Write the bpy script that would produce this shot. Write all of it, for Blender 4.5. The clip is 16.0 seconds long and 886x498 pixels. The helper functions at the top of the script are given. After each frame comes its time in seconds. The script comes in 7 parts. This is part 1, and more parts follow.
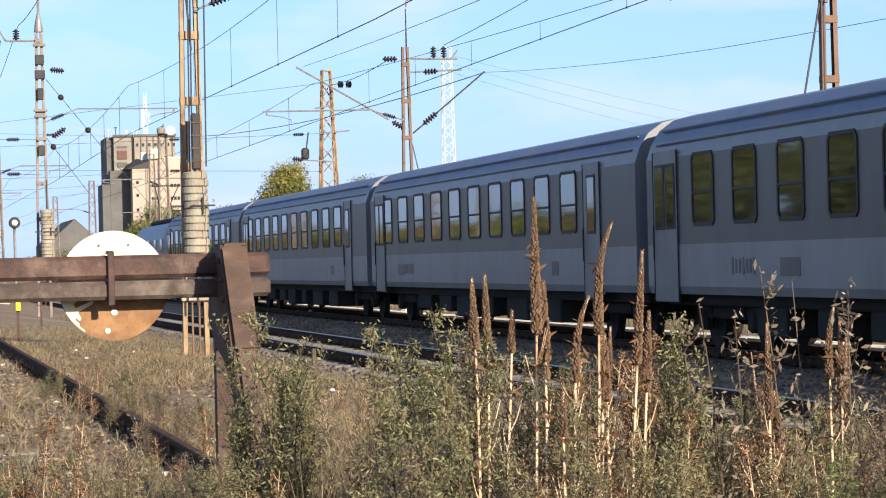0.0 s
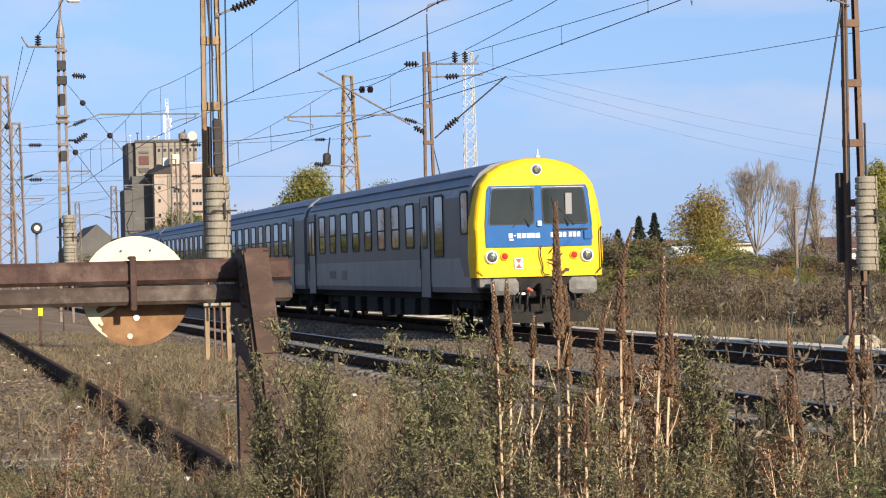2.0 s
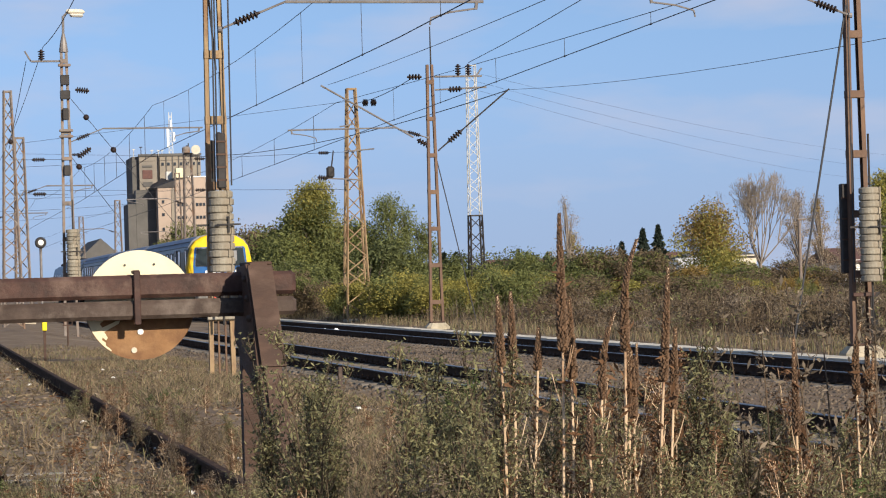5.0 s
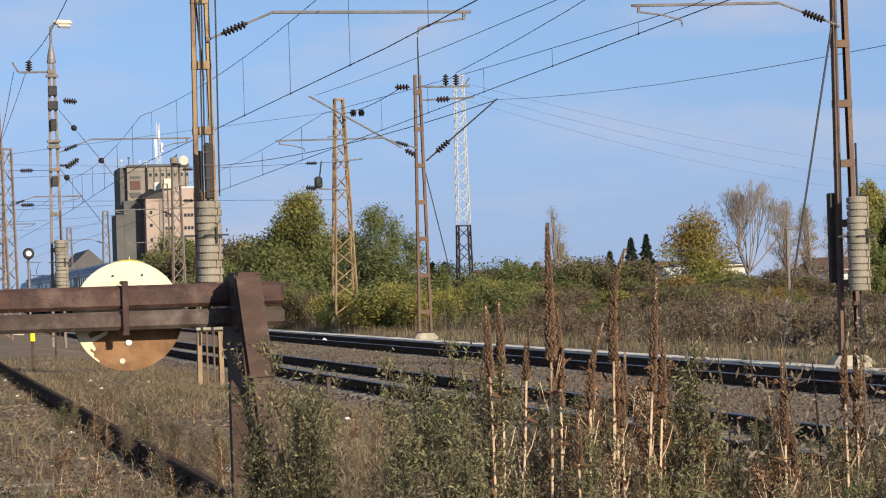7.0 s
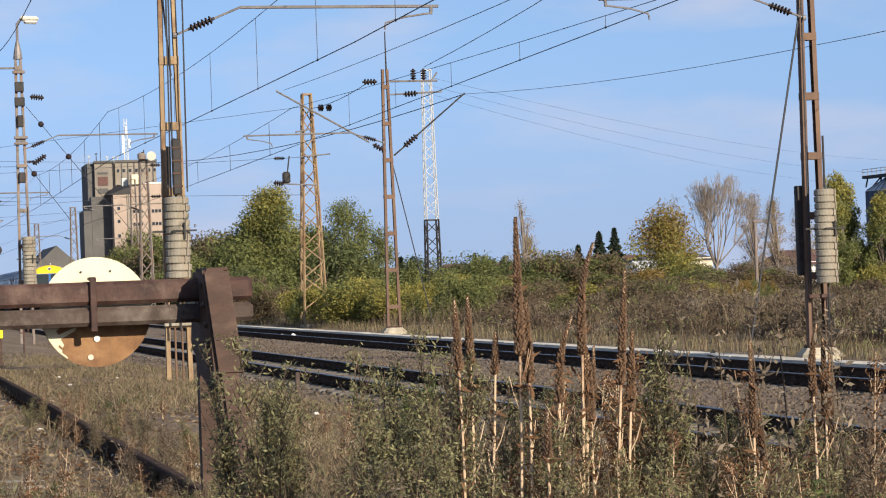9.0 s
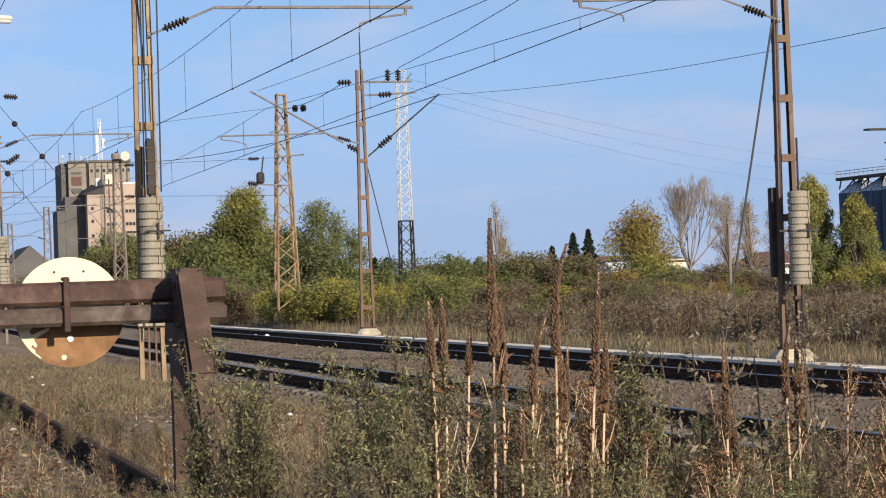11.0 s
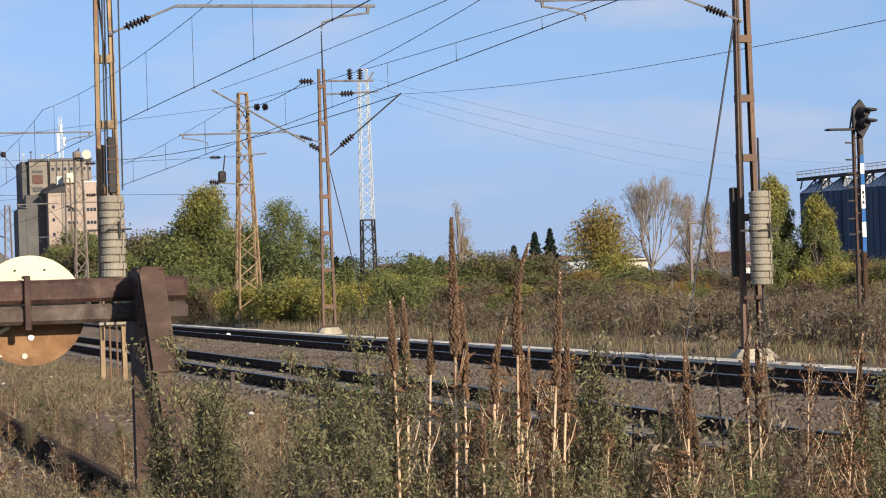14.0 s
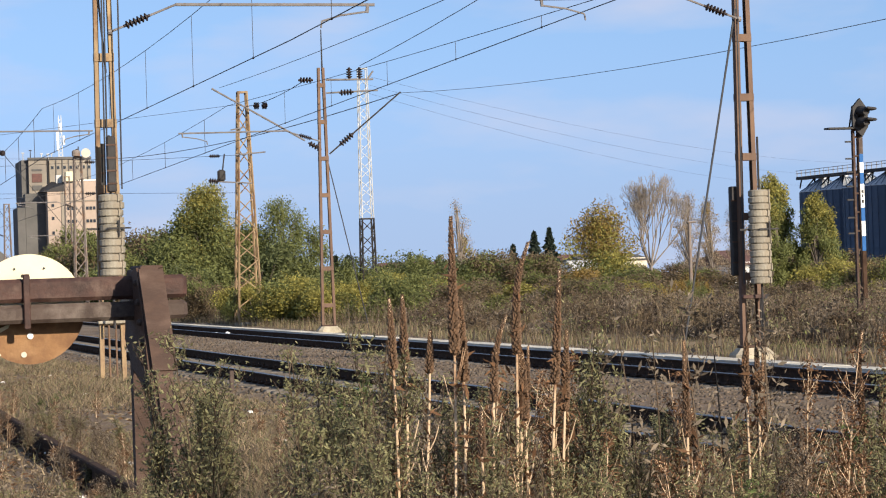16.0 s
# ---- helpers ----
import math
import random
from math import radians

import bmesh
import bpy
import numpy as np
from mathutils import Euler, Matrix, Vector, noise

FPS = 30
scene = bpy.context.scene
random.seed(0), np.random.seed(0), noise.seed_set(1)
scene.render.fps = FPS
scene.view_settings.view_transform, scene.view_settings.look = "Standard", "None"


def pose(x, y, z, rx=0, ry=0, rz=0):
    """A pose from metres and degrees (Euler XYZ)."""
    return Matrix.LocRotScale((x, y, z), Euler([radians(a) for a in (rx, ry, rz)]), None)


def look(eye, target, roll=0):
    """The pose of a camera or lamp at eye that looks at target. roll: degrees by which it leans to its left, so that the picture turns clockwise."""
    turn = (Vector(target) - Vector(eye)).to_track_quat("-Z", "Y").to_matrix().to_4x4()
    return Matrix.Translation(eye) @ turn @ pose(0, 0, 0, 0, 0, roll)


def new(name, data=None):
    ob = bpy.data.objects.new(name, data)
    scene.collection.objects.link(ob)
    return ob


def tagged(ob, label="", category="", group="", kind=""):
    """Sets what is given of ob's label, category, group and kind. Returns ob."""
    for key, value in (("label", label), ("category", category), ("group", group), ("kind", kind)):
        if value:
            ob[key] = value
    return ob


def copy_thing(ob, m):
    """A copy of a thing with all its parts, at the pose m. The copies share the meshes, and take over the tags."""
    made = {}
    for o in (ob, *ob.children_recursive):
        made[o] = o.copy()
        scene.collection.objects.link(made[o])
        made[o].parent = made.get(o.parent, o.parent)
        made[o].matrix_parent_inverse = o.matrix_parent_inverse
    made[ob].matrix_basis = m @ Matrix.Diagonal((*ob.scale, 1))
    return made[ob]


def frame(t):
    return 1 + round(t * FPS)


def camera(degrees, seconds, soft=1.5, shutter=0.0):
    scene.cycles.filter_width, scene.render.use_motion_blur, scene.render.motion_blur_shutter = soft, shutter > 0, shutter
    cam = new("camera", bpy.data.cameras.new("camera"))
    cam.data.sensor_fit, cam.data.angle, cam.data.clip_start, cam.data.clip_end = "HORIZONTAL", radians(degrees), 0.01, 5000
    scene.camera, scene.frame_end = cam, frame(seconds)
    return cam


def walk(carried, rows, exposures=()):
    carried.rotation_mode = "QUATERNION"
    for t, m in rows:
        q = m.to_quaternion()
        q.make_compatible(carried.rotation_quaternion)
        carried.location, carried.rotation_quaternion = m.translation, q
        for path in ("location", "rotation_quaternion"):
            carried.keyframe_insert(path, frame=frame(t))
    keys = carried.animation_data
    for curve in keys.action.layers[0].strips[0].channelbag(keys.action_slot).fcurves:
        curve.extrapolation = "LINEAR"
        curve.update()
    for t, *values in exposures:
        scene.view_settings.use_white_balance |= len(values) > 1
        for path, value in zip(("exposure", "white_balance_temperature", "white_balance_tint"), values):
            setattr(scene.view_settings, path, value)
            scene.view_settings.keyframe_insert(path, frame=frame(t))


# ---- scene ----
# A level stretch of railway: two electrified tracks along +y, a siding with a buffer stop beside the camera.
# Rail tops lie near z = 0; the camera stands at x = 0, y = 0 and pans by hand.
EYE = 1.5
cam = camera(19.4, 16.0, soft=1.12)
PAN = [
    (0.0, -12.185, 0.245, 1.398), (0.5, -11.971, 0.254, 1.496), (1.0, -11.818, 0.283, 1.510), (1.5, -11.736, 0.324, 1.460),
    (2.0, -11.705, 0.365, 1.476), (2.5, -11.697, 0.405, 1.510), (3.0, -11.674, 0.457, 1.559), (3.5, -11.667, 0.501, 1.607),
    (4.0, -11.650, 0.537, 1.636), (4.6, -11.630, 0.600, 1.690), (5.4, -11.610, 0.700, 1.750), (6.0, -11.620, 0.775, 1.795),
    (6.5, -11.690, 0.820, 1.815), (7.0, -11.877, 0.864, 1.840), (7.5, -12.076, 0.843, 1.905), (8.0, -12.266, 0.792, 2.007),
    (8.5, -12.419, 0.743, 2.110), (9.0, -12.573, 0.717, 2.140), (10.0, -12.870, 0.712, 2.090), (10.8, -13.090, 0.716, 2.020),
    (11.5, -13.328, 0.719, 1.950), (12.0, -13.551, 0.721, 1.890), (12.5, -13.744, 0.709, 1.895), (13.0, -13.913, 0.697, 1.880),
    (13.5, -13.980, 0.681, 1.900), (14.0, -13.997, 0.670, 1.908), (14.5, -14.002, 0.660, 1.905), (15.0, -14.000, 0.655, 1.898),
    (15.5, -14.007, 0.651, 1.870), (16.0, -14.012, 0.643, 1.876),
]
EXPOSE = [(0.0, 1.60), (1.0, 1.46), (2.0, 1.17), (3.0, 1.01), (4.0, 0.91), (7.5, 0.91), (9.0, 1.02), (11.0, 0.98), (12.5, 0.96), (14.5, 1.05), (16.0, 1.11)]
walk(cam, [(t, pose(0, 0, EYE, 90 + p, r, yaw)) for t, yaw, p, r in PAN], EXPOSE)

# ---- light: low autumn sun from behind the camera's right shoulder, clear sky ----
SUN_EL, SUN_AZ = radians(20), radians(158)
world = bpy.data.worlds.new("sky")
scene.world = world
world.use_nodes = True
wn = world.node_tree
sky = wn.nodes.new("ShaderNodeTexSky")
sky.sky_type = "NISHITA"
sky.sun_disc = False
sky.sun_elevation, sky.sun_rotation = SUN_EL, SUN_AZ
sky.air_density, sky.dust_density, sky.ozone_density = 1.0, 0.6, 1.5
wn.nodes["Background"].inputs["Strength"].default_value = 0.12
# the clear air keeps its blue down to the horizon
wco = wn.nodes.new("ShaderNodeTexCoord")
wmap = wn.nodes.new("ShaderNodeMapping")
wmap.inputs["Location"].default_value, wmap.inputs["Scale"].default_value = (0, 0, 0.34), (1, 1, 0.9)
wn.links.new(wco.outputs["Generated"], wmap.inputs["Vector"])
wn.links.new(wmap.outputs["Vector"], sky.inputs["Vector"])
# thin pale cloud banks low over the land
wmap2 = wn.nodes.new("ShaderNodeMapping")
wmap2.inputs["Scale"].default_value = (7, 7, 24)
cloud = wn.nodes.new("ShaderNodeTexNoise")
cloud.inputs["Scale"].default_value, cloud.inputs["Detail"].default_value = 1.6, 5.0
cfac = wn.nodes.new("ShaderNodeMapRange")
cfac.inputs["From Min"].default_value, cfac.inputs["From Max"].default_value = 0.48, 0.8
cfac.inputs["To Max"].default_value = 0.7
cmix = wn.nodes.new("ShaderNodeMix")
cmix.data_type = "RGBA"
cmix.inputs[7].default_value = (2.5, 2.6, 3.2, 1)
wn.links.new(wco.outputs["Generated"], wmap2.inputs["Vector"])
wn.links.new(wmap2.outputs["Vector"], cloud.inputs["Vector"])
wn.links.new(cloud.outputs["Fac"], cfac.inputs["Value"])
wn.links.new(cfac.outputs["Result"], cmix.inputs["Factor"])
# grey-violet haze over the land, thinning upwards
wsep = wn.nodes.new("ShaderNodeSeparateXYZ")
haze = wn.nodes.new("ShaderNodeMapRange")
haze.interpolation_type = "SMOOTHSTEP"
haze.inputs["From Min"].default_value, haze.inputs["From Max"].default_value = 0.0, 0.10
haze.inputs["To Min"].default_value, haze.inputs["To Max"].default_value = 0.75, 0.0
hmix = wn.nodes.new("ShaderNodeMix")
hmix.data_type = "RGBA"
hmix.inputs[7].default_value = (1.60, 1.97, 2.78, 1)
wn.links.new(wco.outputs["Generated"], wsep.inputs["Vector"])
wn.links.new(wsep.outputs["Z"], haze.inputs["Value"])
wn.links.new(haze.outputs["Result"], hmix.inputs["Factor"])
wn.links.new(sky.outputs["Color"], hmix.inputs[6])
wn.links.new(hmix.outputs[2], cmix.inputs[6])
wn.links.new(cmix.outputs[2], wn.nodes["Background"].inputs["Color"])
sun = new("sun", bpy.data.lights.new("sun", "SUN"))
sun.data.energy, sun.data.angle, sun.data.color = 3.7, radians(0.5), (1.0, 0.875, 0.70)
to_sun = Vector((math.sin(SUN_AZ) * math.cos(SUN_EL), math.cos(SUN_AZ) * math.cos(SUN_EL), math.sin(SUN_EL)))
sun.matrix_world = look(to_sun * 50, (0, 0, 0))


# ---- materials ----
def mat(name, a, b=None, scale=4.0, rough=0.8, metal=0.0, bump=0.3, bump_scale=None, spread=(0.35, 0.65), vary=0.0, island=0.0,
        c=None, c_scale=0.6, c_spread=(0.5, 0.7), stretch=(1, 1, 1), coat=0.0, spec=0.35):
    """Two colours in noise, a third in larger patches, relief, and variation by object or by piece."""
    m = bpy.data.materials.new(name)
    m.use_nodes = True
    nt = m.node_tree
    n, l = nt.nodes, nt.links
    sh = n["Principled BSDF"]
    sh.inputs["Roughness"].default_value, sh.inputs["Metallic"].default_value = rough, metal
    sh.inputs["Coat Weight"].default_value, sh.inputs["Specular IOR Level"].default_value = coat, spec
    co = n.new("ShaderNodeTexCoord")
    mp = n.new("ShaderNodeMapping")
    mp.inputs["Scale"].default_value = stretch
    l.new(co.outputs["Object"], mp.inputs["Vector"])

    def blotch(size, lo, hi, detail=6.0):
        t = n.new("ShaderNodeTexNoise")
        t.inputs["Scale"].default_value, t.inputs["Detail"].default_value, t.inputs["Roughness"].default_value = size, detail, 0.65
        l.new(mp.outputs["Vector"], t.inputs["Vector"])
        r = n.new("ShaderNodeMapRange")
        r.inputs["From Min"].default_value, r.inputs["From Max"].default_value = lo, hi
        l.new(t.outputs["Fac"], r.inputs["Value"])
        return t, r

    def mix(fac, one, two):
        x = n.new("ShaderNodeMix")
        x.data_type = "RGBA"
        l.new(fac, x.inputs["Factor"])
        for sock, v in ((x.inputs[6], one), (x.inputs[7], two)):
            if isinstance(v, tuple):
                sock.default_value = (*v, 1)
            else:
                l.new(v, sock)
        return x.outputs[2]
    t, r = blotch(scale, *spread)
    col = mix(r.outputs["Result"], a, b or tuple(v * 0.75 for v in a))
    if c:
        _, r2 = blotch(c_scale, *c_spread)
        col = mix(r2.outputs["Result"], col, c)
    if vary or island:
        h = n.new("ShaderNodeHueSaturation")
        src = n.new("ShaderNodeObjectInfo" if vary else "ShaderNodeNewGeometry")
        rr = n.new("ShaderNodeMapRange")
        amount = vary or island
        rr.inputs["To Min"].default_value, rr.inputs["To Max"].default_value = 1 - amount, 1 + amount
        l.new(src.outputs["Random" if vary else "Random Per Island"], rr.inputs["Value"])
        l.new(rr.outputs["Result"], h.inputs["Value"])
        l.new(col, h.inputs["Color"])
        col = h.outputs["Color"]
    l.new(col, sh.inputs["Base Color"])
    if bump:
        bt, _ = blotch(bump_scale or scale * 3, 0, 1)
        bp = n.new("ShaderNodeBump")
        bp.inputs["Strength"].default_value, bp.inputs["Distance"].default_value = bump, 0.02
        l.new(bt.outputs["Fac"], bp.inputs["Height"])
        l.new(bp.outputs["Normal"], sh.inputs["Normal"])
    return m


def leafmat(name, a, b, island=0.4, thin=0.35):
    """Leaves and stalks: colour varies piece by piece, some light comes through."""
    m = mat(name, a, b, scale=1.3, rough=0.75, bump=0, island=island)
    nt = m.node_tree
    sh = nt.nodes["Principled BSDF"]
    tr = nt.nodes.new("ShaderNodeBsdfTranslucent")
    mx = nt.nodes.new("ShaderNodeMixShader")
    mx.inputs["Fac"].default_value = thin
    nt.links.new(sh.inputs["Base Color"].links[0].from_socket, tr.inputs["Color"])
    nt.links.new(sh.outputs["BSDF"], mx.inputs[1])
    nt.links.new(tr.outputs["BSDF"], mx.inputs[2])
    nt.links.new(mx.outputs["Shader"], nt.nodes["Material Output"].inputs["Surface"])
    return m


SOIL = mat("dry_ground", (0.20, 0.138, 0.085), (0.115, 0.078, 0.05), scale=1.8, rough=0.95, bump=0.9, bump_scale=14, c=(0.26, 0.20, 0.13), c_scale=0.35)
STONE = mat("ballast_stone", (0.145, 0.112, 0.082), (0.08, 0.06, 0.045), scale=6, rough=0.9, bump=0.5, island=0.4)
BALLAST = mat("ballast_bed", (0.115, 0.088, 0.064), (0.05, 0.038, 0.028), scale=14, rough=0.95, bump=1.0, bump_scale=22, c=(0.13, 0.085, 0.055), c_scale=0.8)
PALE = mat("pale_concrete", (0.60, 0.55, 0.45), (0.50, 0.45, 0.37), scale=3, rough=0.9, bump=0.4, vary=0.1)
SLEEPER = mat("old_sleeper", (0.16, 0.14, 0.12), (0.09, 0.075, 0.06), scale=5, rough=0.95, bump=0.6, vary=0.25)
CONC_SLEEPER = mat("concrete_sleeper", (0.38, 0.34, 0.28), (0.27, 0.24, 0.20), scale=5, rough=0.95, bump=0.5, vary=0.15)
RAILRUST = mat("rusty_rail", (0.072, 0.044, 0.030), (0.036, 0.022, 0.016), scale=5, rough=0.95, spec=0.1, bump=0.3)
RAILTOP = mat("polished_rail_head", (0.22, 0.21, 0.21), (0.15, 0.145, 0.145), scale=8, rough=0.42, metal=1.0, bump=0.05)
RUST = mat("rusty_steel", (0.07, 0.040, 0.028), (0.036, 0.021, 0.016), scale=5, rough=0.8, bump=0.35, c=(0.12, 0.075, 0.055), c_scale=2.5, stretch=(1, 1, 2.5))
RUST_RED = mat("red_brown_painted_steel", (0.070, 0.034, 0.026), (0.032, 0.017, 0.014), scale=9, rough=0.7, bump=0.3, c=(0.115, 0.072, 0.056), c_scale=4, c_spread=(0.52, 0.68))
RUST_GREY = mat("weathered_grey_steel", (0.080, 0.056, 0.045), (0.038, 0.025, 0.020), scale=5, rough=0.75, bump=0.3, c=(0.15, 0.12, 0.10), c_scale=4)
DISC_WHITE = mat("white_disc_paint", (0.66, 0.60, 0.42), (0.58, 0.51, 0.34), scale=3, rough=0.6, bump=0.1, c=(0.40, 0.26, 0.12), c_scale=3, c_spread=(0.68, 0.8))
DISC_RUST = mat("rust_disc", (0.25, 0.135, 0.062), (0.155, 0.08, 0.04), scale=7, rough=0.85, bump=0.3, c=(0.33, 0.20, 0.10), c_scale=2.5)
MAST = mat("ochre_painted_rusting_steel", (0.32, 0.225, 0.12), (0.20, 0.135, 0.082), scale=2.2, rough=0.75, bump=0.25, c=(0.15, 0.075, 0.04), c_scale=1.1, c_spread=(0.5, 0.62), stretch=(1, 1, 0.5))
MAST_BROWN = mat("brown_rusting_steel", (0.145, 0.09, 0.062), (0.095, 0.058, 0.042), scale=2.4, rough=0.8, bump=0.25, c=(0.20, 0.12, 0.07), c_scale=1.0, stretch=(1, 1, 0.5))
MAST_GREY = mat("grey_rusting_steel", (0.22, 0.19, 0.17), (0.13, 0.105, 0.09), scale=2.4, rough=0.8, bump=0.2, c=(0.20, 0.11, 0.06), c_scale=1.5)
WHITE_STEEL = mat("white_painted_steel", (0.52, 0.52, 0.50), (0.42, 0.42, 0.40), scale=3, rough=0.6, bump=0.1)
DARK = mat("dark_iron", (0.035, 0.032, 0.032), (0.02, 0.018, 0.018), scale=6, rough=0.7, bump=0.2)
WIRE = mat("wire", (0.045, 0.045, 0.05), (0.03, 0.03, 0.033), scale=2, rough=0.6, bump=0)
TUBE = mat("galvanised_tube", (0.22, 0.205, 0.20), (0.15, 0.135, 0.13), scale=4, rough=0.6, metal=0.3, bump=0.1)
INSUL = mat("brown_porcelain", (0.030, 0.020, 0.019), (0.018, 0.013, 0.013), scale=4, rough=0.55, bump=0, spec=0.2)
WEIGHT = mat("concrete_weight", (0.29, 0.265, 0.215), (0.21, 0.19, 0.15), scale=7, rough=0.95, bump=0.5, vary=0.12, c=(0.24, 0.20, 0.15), c_scale=3)
CONCRETE = mat("mast_footing_concrete", (0.44, 0.39, 0.30), (0.33, 0.285, 0.21), scale=5, rough=0.95, bump=0.5, c=(0.3, 0.26, 0.19), c_scale=2)
YELLOW = mat("yellow_paint", (0.72, 0.465, 0.010), (0.66, 0.42, 0.010), scale=2, rough=0.55, bump=0.03, spec=0.2, c=(0.60, 0.42, 0.02), c_scale=1.2, c_spread=(0.66, 0.85))
BLUE = mat("blue_paint", (0.022, 0.105, 0.30), (0.018, 0.09, 0.26), scale=2, rough=0.6, bump=0.03, spec=0.15)
GREY_LOW = mat("light_grey_train_paint", (0.225, 0.225, 0.235), (0.185, 0.185, 0.19), scale=1.5, rough=0.45, bump=0.03, c=(0.165, 0.16, 0.155), c_scale=0.9, stretch=(1, 1, 0.3))
GREY_BAND = mat("dark_grey_train_paint", (0.088, 0.086, 0.086), (0.068, 0.067, 0.067), scale=1.5, rough=0.42, bump=0.03, stretch=(1, 1, 0.3))
GREY_TOP = mat("upper_grey_train_paint", (0.155, 0.158, 0.172), (0.12, 0.124, 0.138), scale=1.5, rough=0.42, bump=0.03, stretch=(1, 1, 0.4))
ROOF = mat("blue_grey_train_roof", (0.10, 0.14, 0.235), (0.07, 0.095, 0.16), scale=1.2, rough=0.5, bump=0.05, c=(0.15, 0.15, 0.17), c_scale=0.6)
ROOF_DARK = mat("dark_train_roof", (0.075, 0.085, 0.105), (0.05, 0.055, 0.07), scale=1.2, rough=0.6, bump=0.05)
GLASS = mat("train_window_glass", (0.012, 0.014, 0.016), (0.010, 0.012, 0.013), scale=1, rough=0.035, bump=0.02, bump_scale=1.2, spec=0.9)
CABGLASS = mat("cab_window_glass", (0.018, 0.026, 0.027), (0.012, 0.018, 0.018), scale=1, rough=0.06, bump=0)
RUBBER = mat("black_rubber", (0.015, 0.015, 0.016), (0.01, 0.01, 0.01), scale=6, rough=0.6, bump=0)
UNDER = mat("grimy_underframe", (0.022, 0.02, 0.018), (0.012, 0.011, 0.010), scale=4, rough=0.9, bump=0.3)
BUFFER = mat("buffer_grey", (0.15, 0.145, 0.14), (0.10, 0.095, 0.09), scale=5, rough=0.6, metal=0.3, bump=0.2)
CHROME = mat("lamp_rim", (0.75, 0.75, 0.73), (0.6, 0.6, 0.58), scale=5, rough=0.2, metal=1.0, bump=0)
LENS = mat("lamp_lens", (0.16, 0.165, 0.155), (0.09, 0.095, 0.09), scale=14, rough=0.15, bump=0.3, metal=0.6)
REDLENS = mat("red_lens", (0.45, 0.03, 0.02), (0.35, 0.02, 0.015), scale=8, rough=0.2, bump=0)
RED = mat("red_paint", (0.50, 0.06, 0.03), (0.4, 0.05, 0.03), scale=5, rough=0.5, bump=0)
WHITE = mat("white_paint", (0.82, 0.82, 0.80), (0.74, 0.74, 0.72), scale=5, rough=0.5, bump=0)
LOCO = mat("loco_blue", (0.035, 0.075, 0.17), (0.03, 0.06, 0.13), scale=2, rough=0.4, bump=0.03)
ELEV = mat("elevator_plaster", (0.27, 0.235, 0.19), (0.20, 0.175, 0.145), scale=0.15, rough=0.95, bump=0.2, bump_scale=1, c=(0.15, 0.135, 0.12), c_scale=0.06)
# dark walls, also holding the shade of the elevator's flank, recess and annex
ELEV_DARK = mat("elevator_dark_wall_and_shade", (0.11, 0.105, 0.10), (0.08, 0.078, 0.075), scale=0.2, rough=0.95, bump=0.2, bump_scale=1)
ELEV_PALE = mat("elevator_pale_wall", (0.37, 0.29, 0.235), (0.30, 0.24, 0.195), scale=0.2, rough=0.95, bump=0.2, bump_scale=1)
SILO = mat("corrugated_silo_steel", (0.072, 0.105, 0.160), (0.055, 0.082, 0.128), scale=0.8, rough=0.7, bump=0.1, stretch=(1, 1, 0.15))
SILO_TOP = mat("bright_galvanised_roof", (0.50, 0.52, 0.54), (0.32, 0.34, 0.37), scale=1.0, rough=0.45, metal=0.3, bump=0.1)
ROOFTILE = mat("red_roof_tile", (0.13, 0.065, 0.055), (0.09, 0.05, 0.045), scale=2, rough=0.9, bump=0.3)
BARK = mat("bark", (0.13, 0.105, 0.085), (0.08, 0.065, 0.052), scale=8, rough=0.95, bump=0.6, stretch=(1, 1, 0.3))
BARK_PALE = mat("pale_bark", (0.24, 0.205, 0.17), (0.16, 0.135, 0.115), scale=8, rough=0.95, bump=0.4, stretch=(1, 1, 0.3))
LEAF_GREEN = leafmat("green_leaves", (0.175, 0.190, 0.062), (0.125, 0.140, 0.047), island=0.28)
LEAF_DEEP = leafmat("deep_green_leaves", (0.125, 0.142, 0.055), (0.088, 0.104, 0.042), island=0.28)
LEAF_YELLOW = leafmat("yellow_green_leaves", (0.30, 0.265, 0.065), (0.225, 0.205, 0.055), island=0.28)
LEAF_GOLD = leafmat("golden_leaves", (0.30, 0.20, 0.055), (0.21, 0.145, 0.05))
LEAF_FIR = leafmat("fir_needles", (0.035, 0.05, 0.035), (0.022, 0.034, 0.024))
LEAF_BROWN = leafmat("withered_brown_leaves", (0.17, 0.125, 0.075), (0.115, 0.088, 0.052), island=0.3)
WEED_GREEN = leafmat("grey_green_weed", (0.232, 0.218, 0.108), (0.155, 0.148, 0.073))
WEED_FRESH = leafmat("fresh_green_weed", (0.13, 0.165, 0.055), (0.085, 0.115, 0.04))
WEED_GREY = leafmat("grey_dead_weed", (0.25, 0.20, 0.145), (0.165, 0.13, 0.092))
WEED_RUST = leafmat("russet_seed_weed", (0.19, 0.10, 0.05), (0.115, 0.06, 0.032))
SPIKE = leafmat("brown_seed_capsules", (0.125, 0.072, 0.040), (0.065, 0.038, 0.023), thin=0.05)
STEM = mat("straw_stem", (0.58, 0.45, 0.31), (0.42, 0.29, 0.18), scale=3, rough=0.7, bump=0.1, c=(0.22, 0.11, 0.055), c_scale=2.2, c_spread=(0.5, 0.6))
LEAF_PALE = leafmat("pale_withered_leaves", (0.34, 0.27, 0.19), (0.25, 0.19, 0.13))
STRAW = leafmat("dry_straw", (0.27, 0.205, 0.125), (0.175, 0.13, 0.08), thin=0.2)
FIELD = leafmat("dry_field_weed", (0.105, 0.073, 0.047), (0.066, 0.047, 0.03), thin=0.15)
